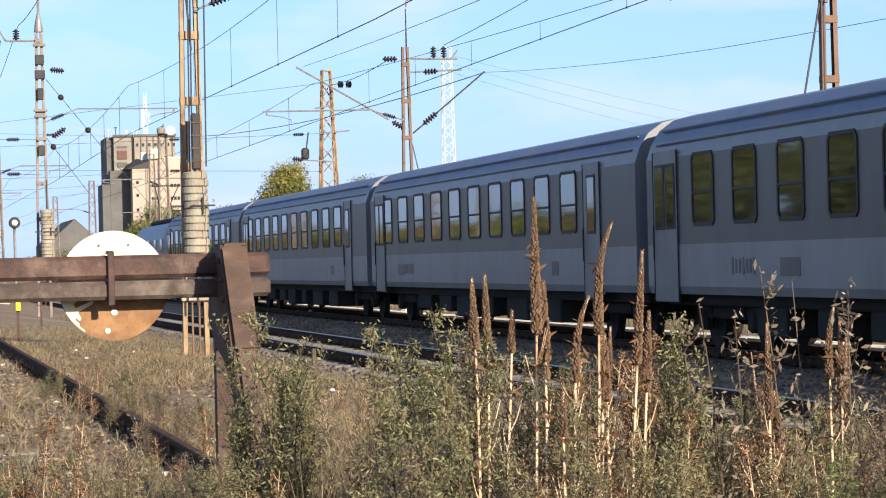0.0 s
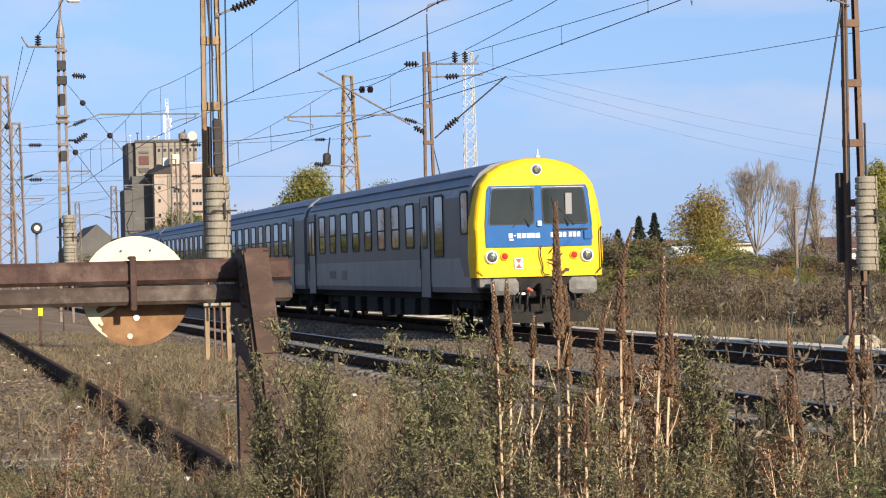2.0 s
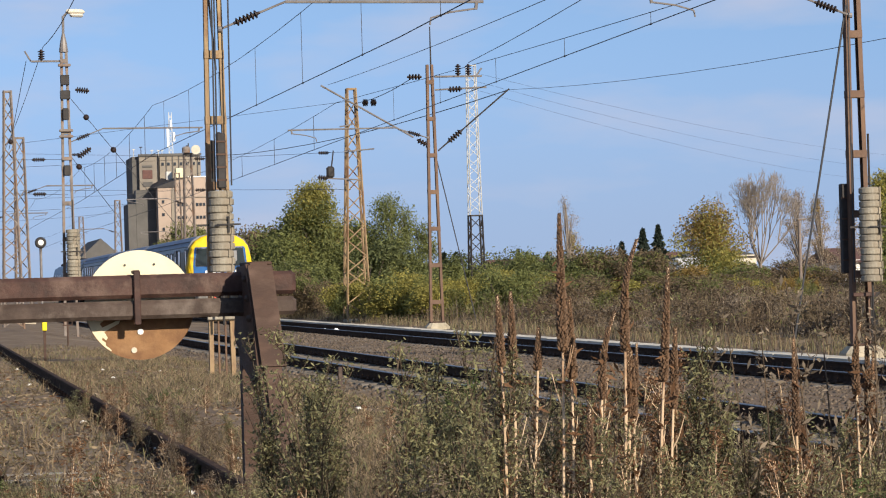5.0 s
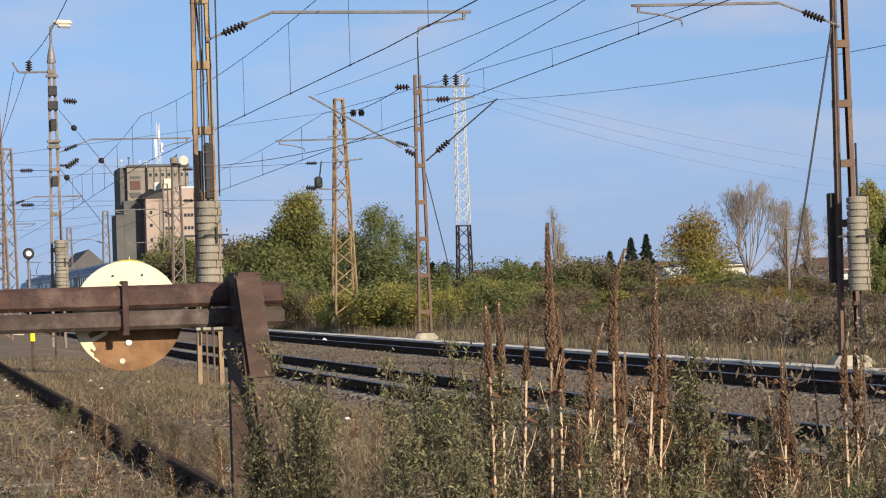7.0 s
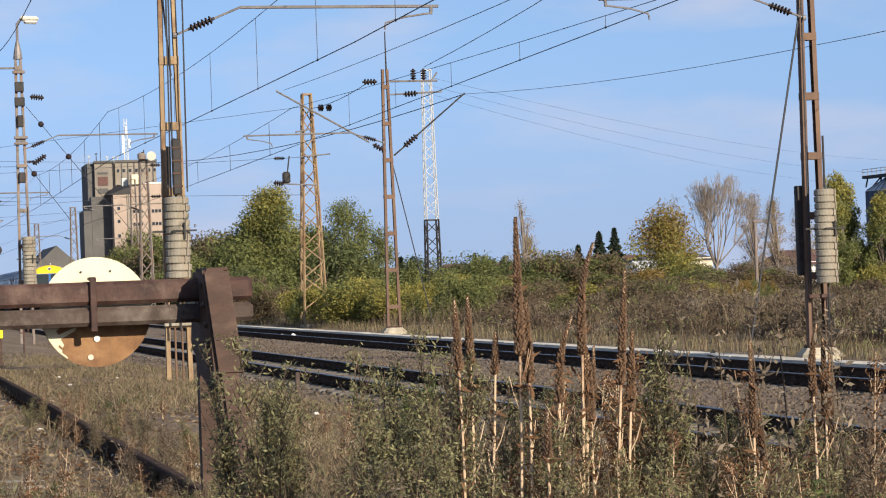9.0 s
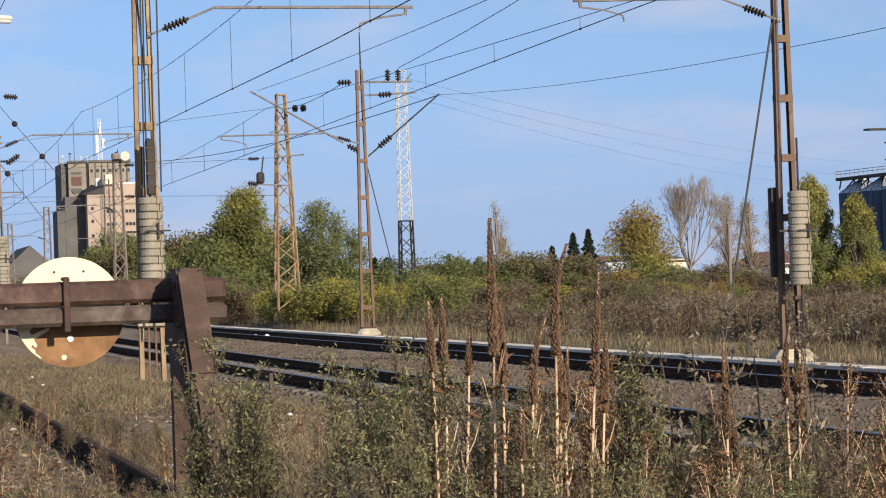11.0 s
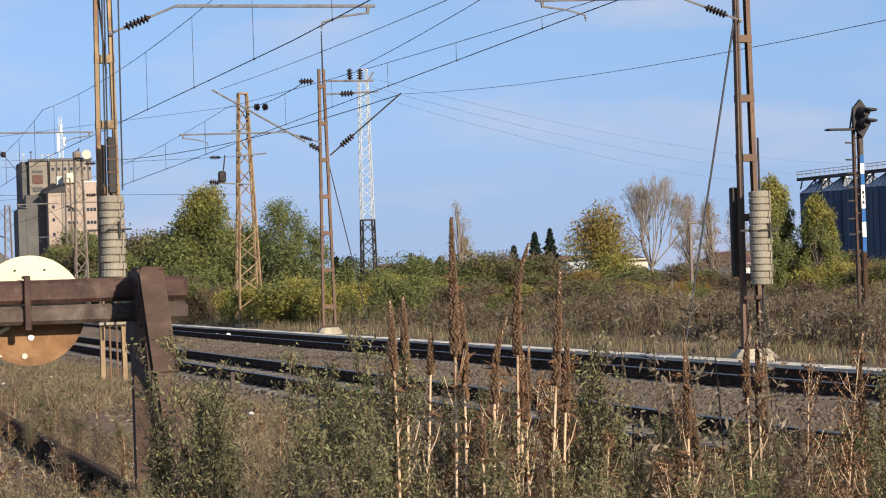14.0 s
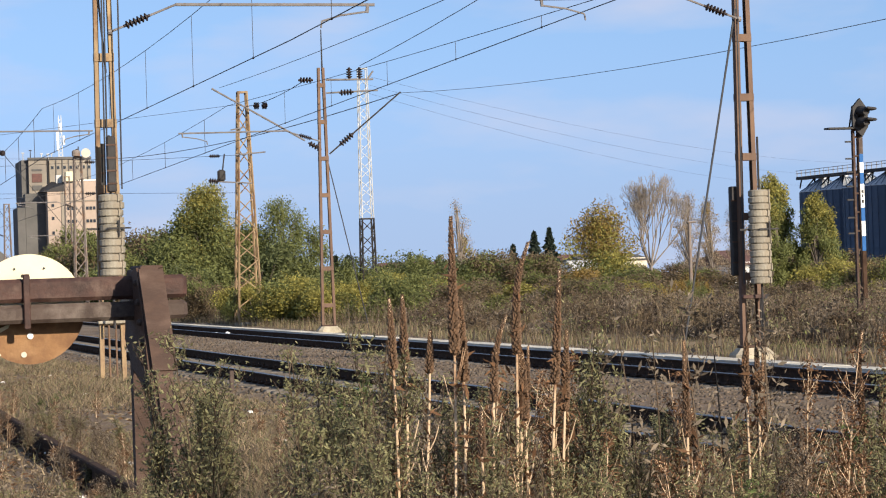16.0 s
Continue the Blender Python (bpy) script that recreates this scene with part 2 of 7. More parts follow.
YELLOW_MARK = mat("yellow_marker_paint", (0.80, 0.68, 0.01), (0.7, 0.58, 0.01), scale=5, rough=0.5, bump=0)
PORCELAIN = mat("white_stone", (0.72, 0.70, 0.66), (0.55, 0.52, 0.47), scale=6, rough=0.7, bump=0.2)


# ---- mesh building ----
class Mesh:
    """Vertices and faces gathered piece by piece."""

    def __init__(self):
        self.v, self.f, self.k = [], [], []

    def add(self, v, f, k=0):
        n = len(self.v)
        self.v += [tuple(p) for p in v]
        self.f += [tuple(i + n for i in q) for q in f]
        self.k += [k] * len(f)
        return self

    def box(self, c, s, m=None, bevel=0.0, k=0):
        x, y, z = s[0] / 2, s[1] / 2, s[2] / 2
        if bevel:
            b = min(bevel, x * 0.9, y * 0.9, z * 0.9)
            ring = [(-x + b, -y), (x - b, -y), (x, -y + b), (x, y - b), (x - b, y), (-x + b, y), (-x, y - b), (-x, -y + b)]
            inner = [(px * (1 - b / x), py * (1 - b / y)) for px, py in ring]
            v = [(px, py, -z) for px, py in inner] + [(px, py, -z + b) for px, py in ring] + [(px, py, z - b) for px, py in ring] + [(px, py, z) for px, py in inner]
            f = [tuple(range(7, -1, -1)), tuple(range(24, 32))]
            for r in range(3):
                f += [(8 * r + i, 8 * r + (i + 1) % 8, 8 * r + 8 + (i + 1) % 8, 8 * r + 8 + i) for i in range(8)]
        else:
            v = [(-x, -y, -z), (x, -y, -z), (x, y, -z), (-x, y, -z), (-x, -y, z), (x, -y, z), (x, y, z), (-x, y, z)]
            f = [(3, 2, 1, 0), (4, 5, 6, 7), (0, 1, 5, 4), (1, 2, 6, 5), (2, 3, 7, 6), (3, 0, 4, 7)]
        m = m or Matrix.Identity(4)
        return self.add([Vector(c) + (m @ Vector(p)) for p in v], f, k)

    def tube(self, p, q, r0, r1=None, n=6, k=0, caps=True):
        p, q = Vector(p), Vector(q)
        r1 = r0 if r1 is None else r1
        d = (q - p).normalized()
        a = d.orthogonal().normalized()
        b = d.cross(a)
        ring = [(a * math.cos(2 * math.pi * i / n) + b * math.sin(2 * math.pi * i / n)) for i in range(n)]
        v = [p + r0 * e for e in ring] + [q + r1 * e for e in ring]
        f = [(i, (i + 1) % n, n + (i + 1) % n, n + i) for i in range(n)]
        if caps:
            f += [tuple(range(n - 1, -1, -1)), tuple(range(n, 2 * n))]
        return self.add(v, f, k)

    def bar(self, p, q, w, h, k=0):
        """A square bar from p to q, w wide and h deep, upright as far as it can."""
        p, q = Vector(p), Vector(q)
        d = (q - p)
        m = d.to_track_quat("Y", "Z").to_matrix().to_4x4()
        return self.box((p + q) / 2, (w, d.length, h), m, k=k)

    def lathe(self, p, q, prof, n=12, k=0):
        """prof: (distance along p to q as a share, radius)."""
        p, q = Vector(p), Vector(q)
        d = (q - p)
        u = d.normalized()
        a = u.orthogonal().normalized()
        b = u.cross(a)
        v, f = [], []
        for s, r in prof:
            v += [p + d * s + r * (a * math.cos(2 * math.pi * i / n) + b * math.sin(2 * math.pi * i / n)) for i in range(n)]
        for j in range(len(prof) - 1):
            f += [(j * n + i, j * n + (i + 1) % n, j * n + n + (i + 1) % n, j * n + n + i) for i in range(n)]
        f += [tuple(range(n - 1, -1, -1)), tuple(range((len(prof) - 1) * n, len(prof) * n))]
        return self.add(v, f, k)

    def prism(self, outline, y0, y1, k=0):
        """An outline in x and z, drawn out along y."""
        n = len(outline)
        v = [(x, y0, z) for x, z in outline] + [(x, y1, z) for x, z in outline]
        f = [(i, n + i, n + (i + 1) % n, (i + 1) % n) for i in range(n)]
        f += [tuple(range(n)), tuple(range(2 * n - 1, n - 1, -1))]
        return self.add(v, f, k)

    def data(self, name, mats, smooth=False):
        me = bpy.data.meshes.new(name)
        me.from_pydata(self.v, [], self.f)
        for m in (mats if isinstance(mats, (list, tuple)) else [mats]):
            me.materials.append(m)
        if any(self.k):
            me.polygons.foreach_set("material_index", self.k)
        if smooth:
            me.polygons.foreach_set("use_smooth", [True] * len(self.f))
        me.update()
        return me


def part(name, mesh, mats, parent=None, label="", smooth=False, at=None):
    ob = new(name, mesh if isinstance(mesh, bpy.types.Mesh) else mesh.data(name, mats, smooth))
    if parent:
        ob.parent = parent
    if at is not None:
        ob.matrix_basis = at
    if label:
        ob["label"] = label
    return ob


def thing(name, label, category, at=(0, 0, 0), group="", rz=0):
    ob = new(name)
    ob.empty_display_size = 0.2
    ob.matrix_basis = pose(*at, 0, 0, rz)
    return tagged(ob, label, category, group)


def flakes(centres, size, spread=1.0, flat=0.0, long=1.6, rng=None):
    """Small leaf-shaped quads at the centres, turned every way. Returns vertex and face arrays."""
    rng = rng or np.random
    n = len(centres)
    a = rng.normal(size=(n, 3))
    a[:, 2] *= 1 - flat
    a /= np.linalg.norm(a, axis=1)[:, None] + 1e-9
    b = np.cross(a, rng.normal(size=(n, 3)))
    b /= np.linalg.norm(b, axis=1)[:, None] + 1e-9
    s = (size * (1 - 0.5 * spread + spread * rng.random(n)))[:, None]
    c = np.asarray(centres)
    v = np.stack([c - a * s * long, c - b * s * 0.6, c + a * s * long, c + b * s * 0.6], 1).reshape(-1, 3)
    return v, np.arange(4 * n).reshape(-1, 4)


def blades(base, height, width, lean, rng, bend=0.3):
    """Grass blades: tapering strips of three quads' height, as triangles and quads."""
    n = len(base)
    ang = rng.random(n) * 2 * math.pi
    side = np.stack([np.cos(ang), np.sin(ang), np.zeros(n)], 1) * (np.asarray(width).reshape(-1, 1) / 2)
    la = rng.random(n) * 2 * math.pi
    off = np.stack([np.cos(la), np.sin(la), np.zeros(n)], 1) * (lean * rng.random(n) * height)[:, None]
    up = np.stack([np.zeros(n), np.zeros(n), height], 1)
    mid = base + up * 0.55 + off * bend
    tip = base + up + off
    v = np.stack([base - side, base + side, mid + side * 0.8, mid - side * 0.8, tip], 1).reshape(-1, 3)
    i = np.arange(n)[:, None] * 5
    return v, np.concatenate([i + [0, 1, 2, 3]], 0), i + [3, 2, 4]


def raw(name, v, quads, tris=None, mats=None, kinds=None):
    """A mesh straight from arrays."""
    me = bpy.data.meshes.new(name)
    nq, ntri = len(quads), 0 if tris is None else len(tris)
    me.vertices.add(len(v))
    me.vertices.foreach_set("co", np.asarray(v, dtype=np.float32).ravel())
    loops = np.concatenate([np.asarray(quads).ravel(), np.asarray(tris).ravel() if ntri else np.zeros(0, int)]).astype(np.int32)
    me.loops.add(len(loops))
    me.loops.foreach_set("vertex_index", loops)
    me.polygons.add(nq + ntri)
    starts = np.concatenate([np.arange(nq) * 4, nq * 4 + np.arange(ntri) * 3]).astype(np.int32)
    me.polygons.foreach_set("loop_start", starts)
    for m in (mats if isinstance(mats, (list, tuple)) else [mats]):
        me.materials.append(m)
    if kinds is not None:
        me.polygons.foreach_set("material_index", np.asarray(kinds, dtype=np.int32))
    me.update(calc_edges=True)
    me.validate()
    return me


def ramp(x, *pairs):
    return float(np.interp(x, [p[0] for p in pairs], [p[1] for p in pairs]))


# ---- ground and tracks ----
T1, T2, T3 = 14.41, 8.34, 1.22          # centre lines
Z1, Z2, Z3 = -0.08, 0.0, 0.30           # rail tops


def ground_z(x, y):
    z = ramp(x, (-60, 0.1), (-6, 0.14), (3.6, 0.14), (6.0, -0.2), (11.3, -0.27), (17.0, -0.27), (19.5, -0.22), (26, -0.1), (60, 0.0), (3000, 0.0))
    far = max(0.0, 1 - math.hypot(x, y) / 250)
    return z * (0.35 + 0.65 * min(1, far * 1.4)) + far * 0.035 * noise.noise((x * 0.7, y * 0.7, 3.0)) + far * 0.02 * noise.noise((x * 2.3, y * 2.3, 9.0))


def build_ground():
    xs = np.concatenate([[-2600, -900, -300, -120, -60, -30, -15, -9], np.arange(-6, 30, 0.45), [32, 36, 42, 50, 65, 90, 140, 260, 600, 1200, 2600]])
    ys = np.concatenate([[-2600, -600, -150, -40, -12], np.arange(-4, 62, 0.55), np.arange(62, 130, 2.0), [136, 150, 175, 210, 260, 340, 480, 800, 1500, 3000]])
    v = [(x, y, ground_z(x, y)) for y in ys for x in xs]
    nx = len(xs)
    f = [(j * nx + i, j * nx + i + 1, (j + 1) * nx + i + 1, (j + 1) * nx + i) for j in range(len(ys) - 1) for i in range(nx - 1)]
    m = Mesh()
    m.add(v, f)
    g = part("ground", m, SOIL, smooth=True)
    tagged(g, "dry brown autumn ground with sparse withered grass", "ground", kind="structure")


def build_bed(name, cx, top, half, y0, y1):
    m = Mesh()
    ys = np.arange(y0, min(y1, 130) + 0.1, 0.8).tolist() + [v for v in (160, 220, 320, 500, 900) if v <= y1]
    prof = [(-half - 0.9, -0.30), (-half, -0.02), (-0.7, 0.0), (0.7, 0.0), (half, -0.02), (half + 0.9, -0.30)]
    v, f, n = [], [], len(prof)
    for y in ys:
        for x, z in prof:
            v.append((cx + x + 0.12 * noise.noise((x, y * 0.9, cx)), y, top + z + 0.035 * noise.noise((x * 2, y * 1.7, cx))))
    for j in range(len(ys) - 1):
        f += [(j * n + i, j * n + i + 1, j * n + n + i + 1, j * n + n + i) for i in range(n - 1)]
    m.add(v, f)
    return tagged(part(name, m, BALLAST), "grey-brown crushed stone track bed", "track bed", kind="structure")


RAIL_PROF = [(-0.07, -0.17), (0.07, -0.17), (0.07, -0.158), (0.012, -0.135), (0.010, -0.045), (0.034, -0.036), (0.036, -0.008), (0.026, 0.0),
             (-0.026, 0.0), (-0.036, -0.008), (-0.034, -0.036), (-0.010, -0.045), (-0.012, -0.135), (-0.07, -0.158)]


def rail_mesh(y0, y1, shiny):
    m = Mesh()
    m.prism(RAIL_PROF, y0, y1)
    me = m.data("rail", [RAILRUST, RAILTOP])
    if shiny:
        for p in (6, 7, 8):
            me.polygons[p].material_index = 1
    return me


def build_track(cx, top, y0, y1, near0, near1, sleeper_mat, label, shiny=True, old=False):
    tr = thing("railway_track", label, "track", (cx, 0, top))
    me = rail_mesh(y0, y1, shiny)
    for s in (-1, 1):
        part("rail", me, None, tr, "steel rail with a polished head" if shiny else "dark rusty rail", at=pose(s * 0.745, 0, 0))
    sl = Mesh()
    sl.box((0, 0, -0.255), (2.5, 0.25, 0.16), bevel=0.02)
    sme = sl.data("sleeper", sleeper_mat)
    rng = random.Random(int(cx * 10))
    y = near0
    while y < near1:
        part("sleeper", sme, None, tr, at=pose(rng.uniform(-0.03, 0.03), y, rng.uniform(-0.012, 0.008), 0, 0, rng.uniform(-1, 1)))
        y += 0.62
    far = Mesh()
    while y < y1:
        far.box((0, y, -0.255), (2.5, 0.25, 0.16))
        y += 0.62
    tagged(part("far_sleepers", far, sleeper_mat, tr), kind="stuff")
    clips = Mesh()
    y = near0
    while y < near1:
        for s in (-1, 1):
            for e in (-1, 1):
                clips.box((s * 0.745 + e * 0.10, y, -0.15), (0.11, 0.09, 0.045), bevel=0.012)
                clips.tube((s * 0.745 + e * 0.115, y, -0.13), (s * 0.745 + e * 0.115, y, -0.085), 0.017, n=6)
        y += 0.62
    tagged(part("rail_clip", clips, RAILRUST, tr), kind="stuff")
    return tr


build_ground()
build_bed("track_bed_main", T1, Z1 - 0.20, 1.55, 12, 900)
build_bed("track_bed_near", T2, Z2 - 0.20, 1.55, 8, 900)
build_track(T1, Z1, 0, 900, 30, 120, SLEEPER, "far main line track with steel rails on sleepers")
build_track(T2, Z2, 0, 900, 18, 90, SLEEPER, "near main line track with rusty-sided rails on sleepers")
build_track(T3, Z3, 13.0, 400, 14, 60, CONC_SLEEPER, "disused siding track with dark rusty rails ending at a buffer stop", shiny=False)


def build_trough():
    """Pale concrete cable trough covers beside the main track."""
    tr = thing("cable_trough", "pale concrete cable trough slabs beside the main track", "cable trough", (T1 + 2.03, 0, -0.20))
    m = Mesh()
    m.box((0, 0, 0), (0.50, 0.992, 0.12), bevel=0.008)
    me = m.data("slab", PALE)
    rng = random.Random(5)
    y = 26.0
    while y < 170:
        part("slab", me, None, tr, at=pose(rng.uniform(-0.012, 0.012), y, rng.uniform(-0.004, 0.004), rng.uniform(-0.15, 0.15), rng.uniform(-0.2, 0.2), rng.uniform(-0.4, 0.4)))
        y += 1.0


build_trough()


def build_stones():
    """Loose ballast between and beside the tracks."""
    rng = np.random.default_rng(4)
    base = [(0, 0, 1), (0.9, 0, 0.1), (0.2, 0.85, 0), (-0.8, 0.3, 0.1), (-0.3, -0.8, 0), (0, 0, -0.7)]
    fc = [(0, 1, 2), (0, 2, 3), (0, 3, 4), (0, 4, 1), (5, 2, 1), (5, 3, 2), (5, 4, 3), (5, 1, 4)]
    n = 15000
    x = np.concatenate([rng.uniform(9.3, 13.4, n * 6 // 10), rng.uniform(5.6, 7.4, n * 2 // 10), rng.uniform(7.2, 16.2, n - n * 6 // 10 - n * 2 // 10)])
    y = 20 + 75 * rng.random(n) ** 1.5
    s = rng.uniform(0.022, 0.055, n)
    z = np.array([max(ground_z(a, b), (Z1 if a > 11.4 else Z2) - 0.2 - max(0, abs(a - (T1 if a > 11.4 else T2)) - 1.55) * 0.31) for a, b in zip(x, y)])
    pts = np.array(base)[None] * (s[:, None, None] * rng.uniform(0.6, 1.3, (n, 6, 3)))
    ang = rng.random(n) * 6.3
    c, d = np.cos(ang)[:, None], np.sin(ang)[:, None]
    px, py = pts[:, :, 0] * c - pts[:, :, 1] * d, pts[:, :, 0] * d + pts[:, :, 1] * c
    v = np.stack([px + x[:, None], py + y[:, None], pts[:, :, 2] * 0.8 + z[:, None]], 2).reshape(-1, 3)
    tris = (np.arange(n)[:, None, None] * 6 + np.array(fc)[None]).reshape(-1, 3)
    tagged(part("ballast_stones", raw("ballast_stones", v, np.zeros((0, 4), int), tris, STONE), None), "loose grey-brown ballast stones between the tracks", "ballast", kind="stuff")


build_stones()


# ---- buffer stop on the siding ----
def build_buffer_stop():
    b = thing("buffer_stop", "rusty rail-built buffer stop with double beams and a signal disc", "buffer stop", (T3, 15.0, 0))
    for s, rx in ((-1, 0.90), (1, 0.745)):
        m = Mesh()
        # leg, raking strut well in front of the beams, and the deep plate between
        m.bar((s * rx - 0.03, 0.14, 0.12), (s * rx - 0.03, 0.14, 1.60), 0.095, 0.12)
        part("upright", m, RUST, b)
        top, foot = Vector((s * rx - 0.02, -0.30, 1.615)), Vector((s * rx + 0.045, -0.98, 0.26))
        m = Mesh()
        m.bar(top, foot, 0.10, 0.03)
        strut = part("strut", m, RUST, b)
        # doubler plate bolted over the upper half of the strut
        m = Mesh()
        m.bar(top + Vector((0.008, -0.026, -0.012)), top.lerp(foot, 0.42) + Vector((0.008, -0.026, -0.012)), 0.142, 0.018)
        part("doubler_plate", m, RUST, strut)
        # deep web plate that tapers down behind the strut
        m = Mesh()
        web = [(0.02, 1.60)] + [(top.lerp(foot, u).y + 0.01, top.lerp(foot, u).z) for u in (0.0, 0.5, 0.97)] + [(-0.78, 0.30), (-0.50, 0.52), (-0.36, 0.80), (-0.05, 1.02)]
        n, w = len(web), 0.012
        xs = [s * rx - 0.02 + 0.065 * (1.6 - z) / 1.34 - 0.056 for _, z in web]
        m.add([(x - w, y, z) for x, (y, z) in zip(xs, web)] + [(x + w, y, z) for x, (y, z) in zip(xs, web)],
              [tuple(range(n)), tuple(range(2 * n - 1, n - 1, -1))] + [(i, n + i, n + (i + 1) % n, (i + 1) % n) for i in range(n)])
        part("strut_web", m, RUST, strut)
        m = Mesh()
        m.box((s * rx, -0.05, 1.618), (0.125, 0.50, 0.02), bevel=0.005)
        part("cap_plate", m, RUST, b)
        m = Mesh()
        pl = [(0.22, 1.607), (-0.30, 1.607), (-0.63, 0.96), (-0.42, 0.93), (0.05, 1.02), (0.42, 1.20)]
        w, n = 0.012, 6
        v = [(s * rx - w - 0.066, y, z) for y, z in pl] + [(s * rx + w - 0.066, y, z) for y, z in pl]
        m.add(v, [tuple(range(n)), tuple(range(2 * n - 1, n - 1, -1))] + [(i, n + i, n + (i + 1) % n, (i + 1) % n) for i in range(n)])
        gp = part("gusset_plate", m, RUST, b)
        for i in range(6):
            m = Mesh()
            y, z = -0.24 - 0.058 * i, 1.53 - 0.112 * i
            m.lathe((s * rx - w - 0.091, y, z), (s * rx - w - 0.066, y, z), [(0, 0.012), (0.4, 0.02), (1, 0.02)], n=8)
            part("bolt", m, RUST_GREY, gp)
        m = Mesh()
        m.bar((s * rx, -1.05, 0.20), (s * rx, 0.3, 0.20), 0.16, 0.12)
        part("foot_rail", m, RUST, b)
    x0, x1 = -1.12, 0.98
    for z, mt, h, nm in ((1.505, RUST_RED, 0.135, "dark red-brown upper beam"), (1.371, RUST_GREY, 0.108, "grey-brown weathered lower beam")):
        m = Mesh()
        m.box(((x0 + x1) / 2, -0.005, z), (x1 - x0, 0.11, h), bevel=0.022)
        part("beam", m, mt, b, nm)
    m = Mesh()
    m.box((0.055, -0.075, 1.44), (0.038, 0.02, 0.31), bevel=0.005)
    m.box((0.055, 0.0, 1.59), (0.038, 0.15, 0.02), bevel=0.005)
    part("strap", m, RUST_RED, b, "rusty clamp strap")
    # wedge of wood in the gap and a small pale block
    m = Mesh()
    m.box((0.62, -0.0, 1.432), (0.05, 0.05, 0.025), bevel=0.004)
    part("packing_block", m, PALE, b, "small pale packing block")
    # the disc: white upper half, rusted lower half, behind the beams
    dx, dz, r, dy = 0.085, 1.398, 0.319, 0.13
    for half, mt, lab in ((1, DISC_WHITE, "white painted upper half"), (-1, DISC_RUST, "bare rusted lower half")):
        m = Mesh()
        a = [half * math.pi * i / 28 for i in range(29)]
        n = len(a)
        v = [(dx + r * math.cos(t), dy, dz + r * math.sin(t)) for t in a] + [(dx + r * math.cos(t), dy + 0.006, dz + r * math.sin(t)) for t in a]
        f = [tuple(range(n)), tuple(range(2 * n - 1, n - 1, -1))] + [(i, n + i, n + i + 1, i + 1) for i in range(n - 1)]
        m.add(v, f)
        d = part("disc", m, mt, b, lab)
        m = Mesh()
        # bright dot under the strap is its end bolt, brightness given by white paint
        spots = [(-0.08, 0.235, 0.006), (0.09, 0.235, 0.006)] if half > 0 else [(0.0, -0.155, 0.018)]
        for x, z, rr in spots:
            m.tube((dx + x, dy - 0.01, dz + z), (dx + x, dy, dz + z), rr, n=10)
        part("bolt" if half > 0 else "reflector", m, DARK if half > 0 else WHITE, d)
    m = Mesh()
    ang = [math.pi * (1 + 0.055 + 0.26 * i / 12) for i in range(13)]
    outer = [(dx + 0.99 * r * math.cos(t), dz + 0.99 * r * math.sin(t)) for t in ang]
    inner = [(dx + (0.80 + 0.17 * (i / 12) ** 0.6 + 0.03 * math.sin(i * 2.6)) * r * math.cos(t) + 0.06 * (1 - i / 12) ** 2, dz + (0.80 + 0.17 * (i / 12) ** 0.6) * r * math.sin(t)) for i, t in enumerate(ang)]
    m.add([(x, dy - 0.003, z) for x, z in outer + inner], [(i, i + 1, 14 + i, 13 + i) for i in range(12)])
    streak = [(-0.262, -0.10), (-0.245, -0.155), (-0.20, -0.20), (-0.19, -0.185), (-0.21, -0.15), (-0.125, -0.105), (-0.115, -0.085), (-0.14, -0.09), (-0.22, -0.125)]
    m.add([(dx + x, dy - 0.004, dz + z) for x, z in streak], [tuple(range(len(streak)))])
    part("paint_remnant", m, DISC_WHITE, b, "flaking remains of white paint")
    m = Mesh()
    m.lathe((dx - 0.04, dy - 0.008, dz - 0.262), (dx - 0.04, dy, dz - 0.262), [(0, 0.016), (1, 0.018)], n=10)
    part("bolt_ring", m, PALE, b)


build_buffer_stop()


# ---- overhead line ----
def insulator(m, p, q, r=0.075, sheds=6, k=0):
    prof = [(0, r * 0.35)]
    for i in range(sheds):
        a, w = 0.08 + 0.84 * i / sheds, 0.84 / sheds
        prof += [(a + 0.1 * w, r * 0.38), (a + 0.35 * w, r), (a + 0.6 * w, r * 0.95), (a + 0.9 * w, r * 0.38)]
    prof.append((1, r * 0.35))
    m.lathe(p, q, prof, n=10, k=k)


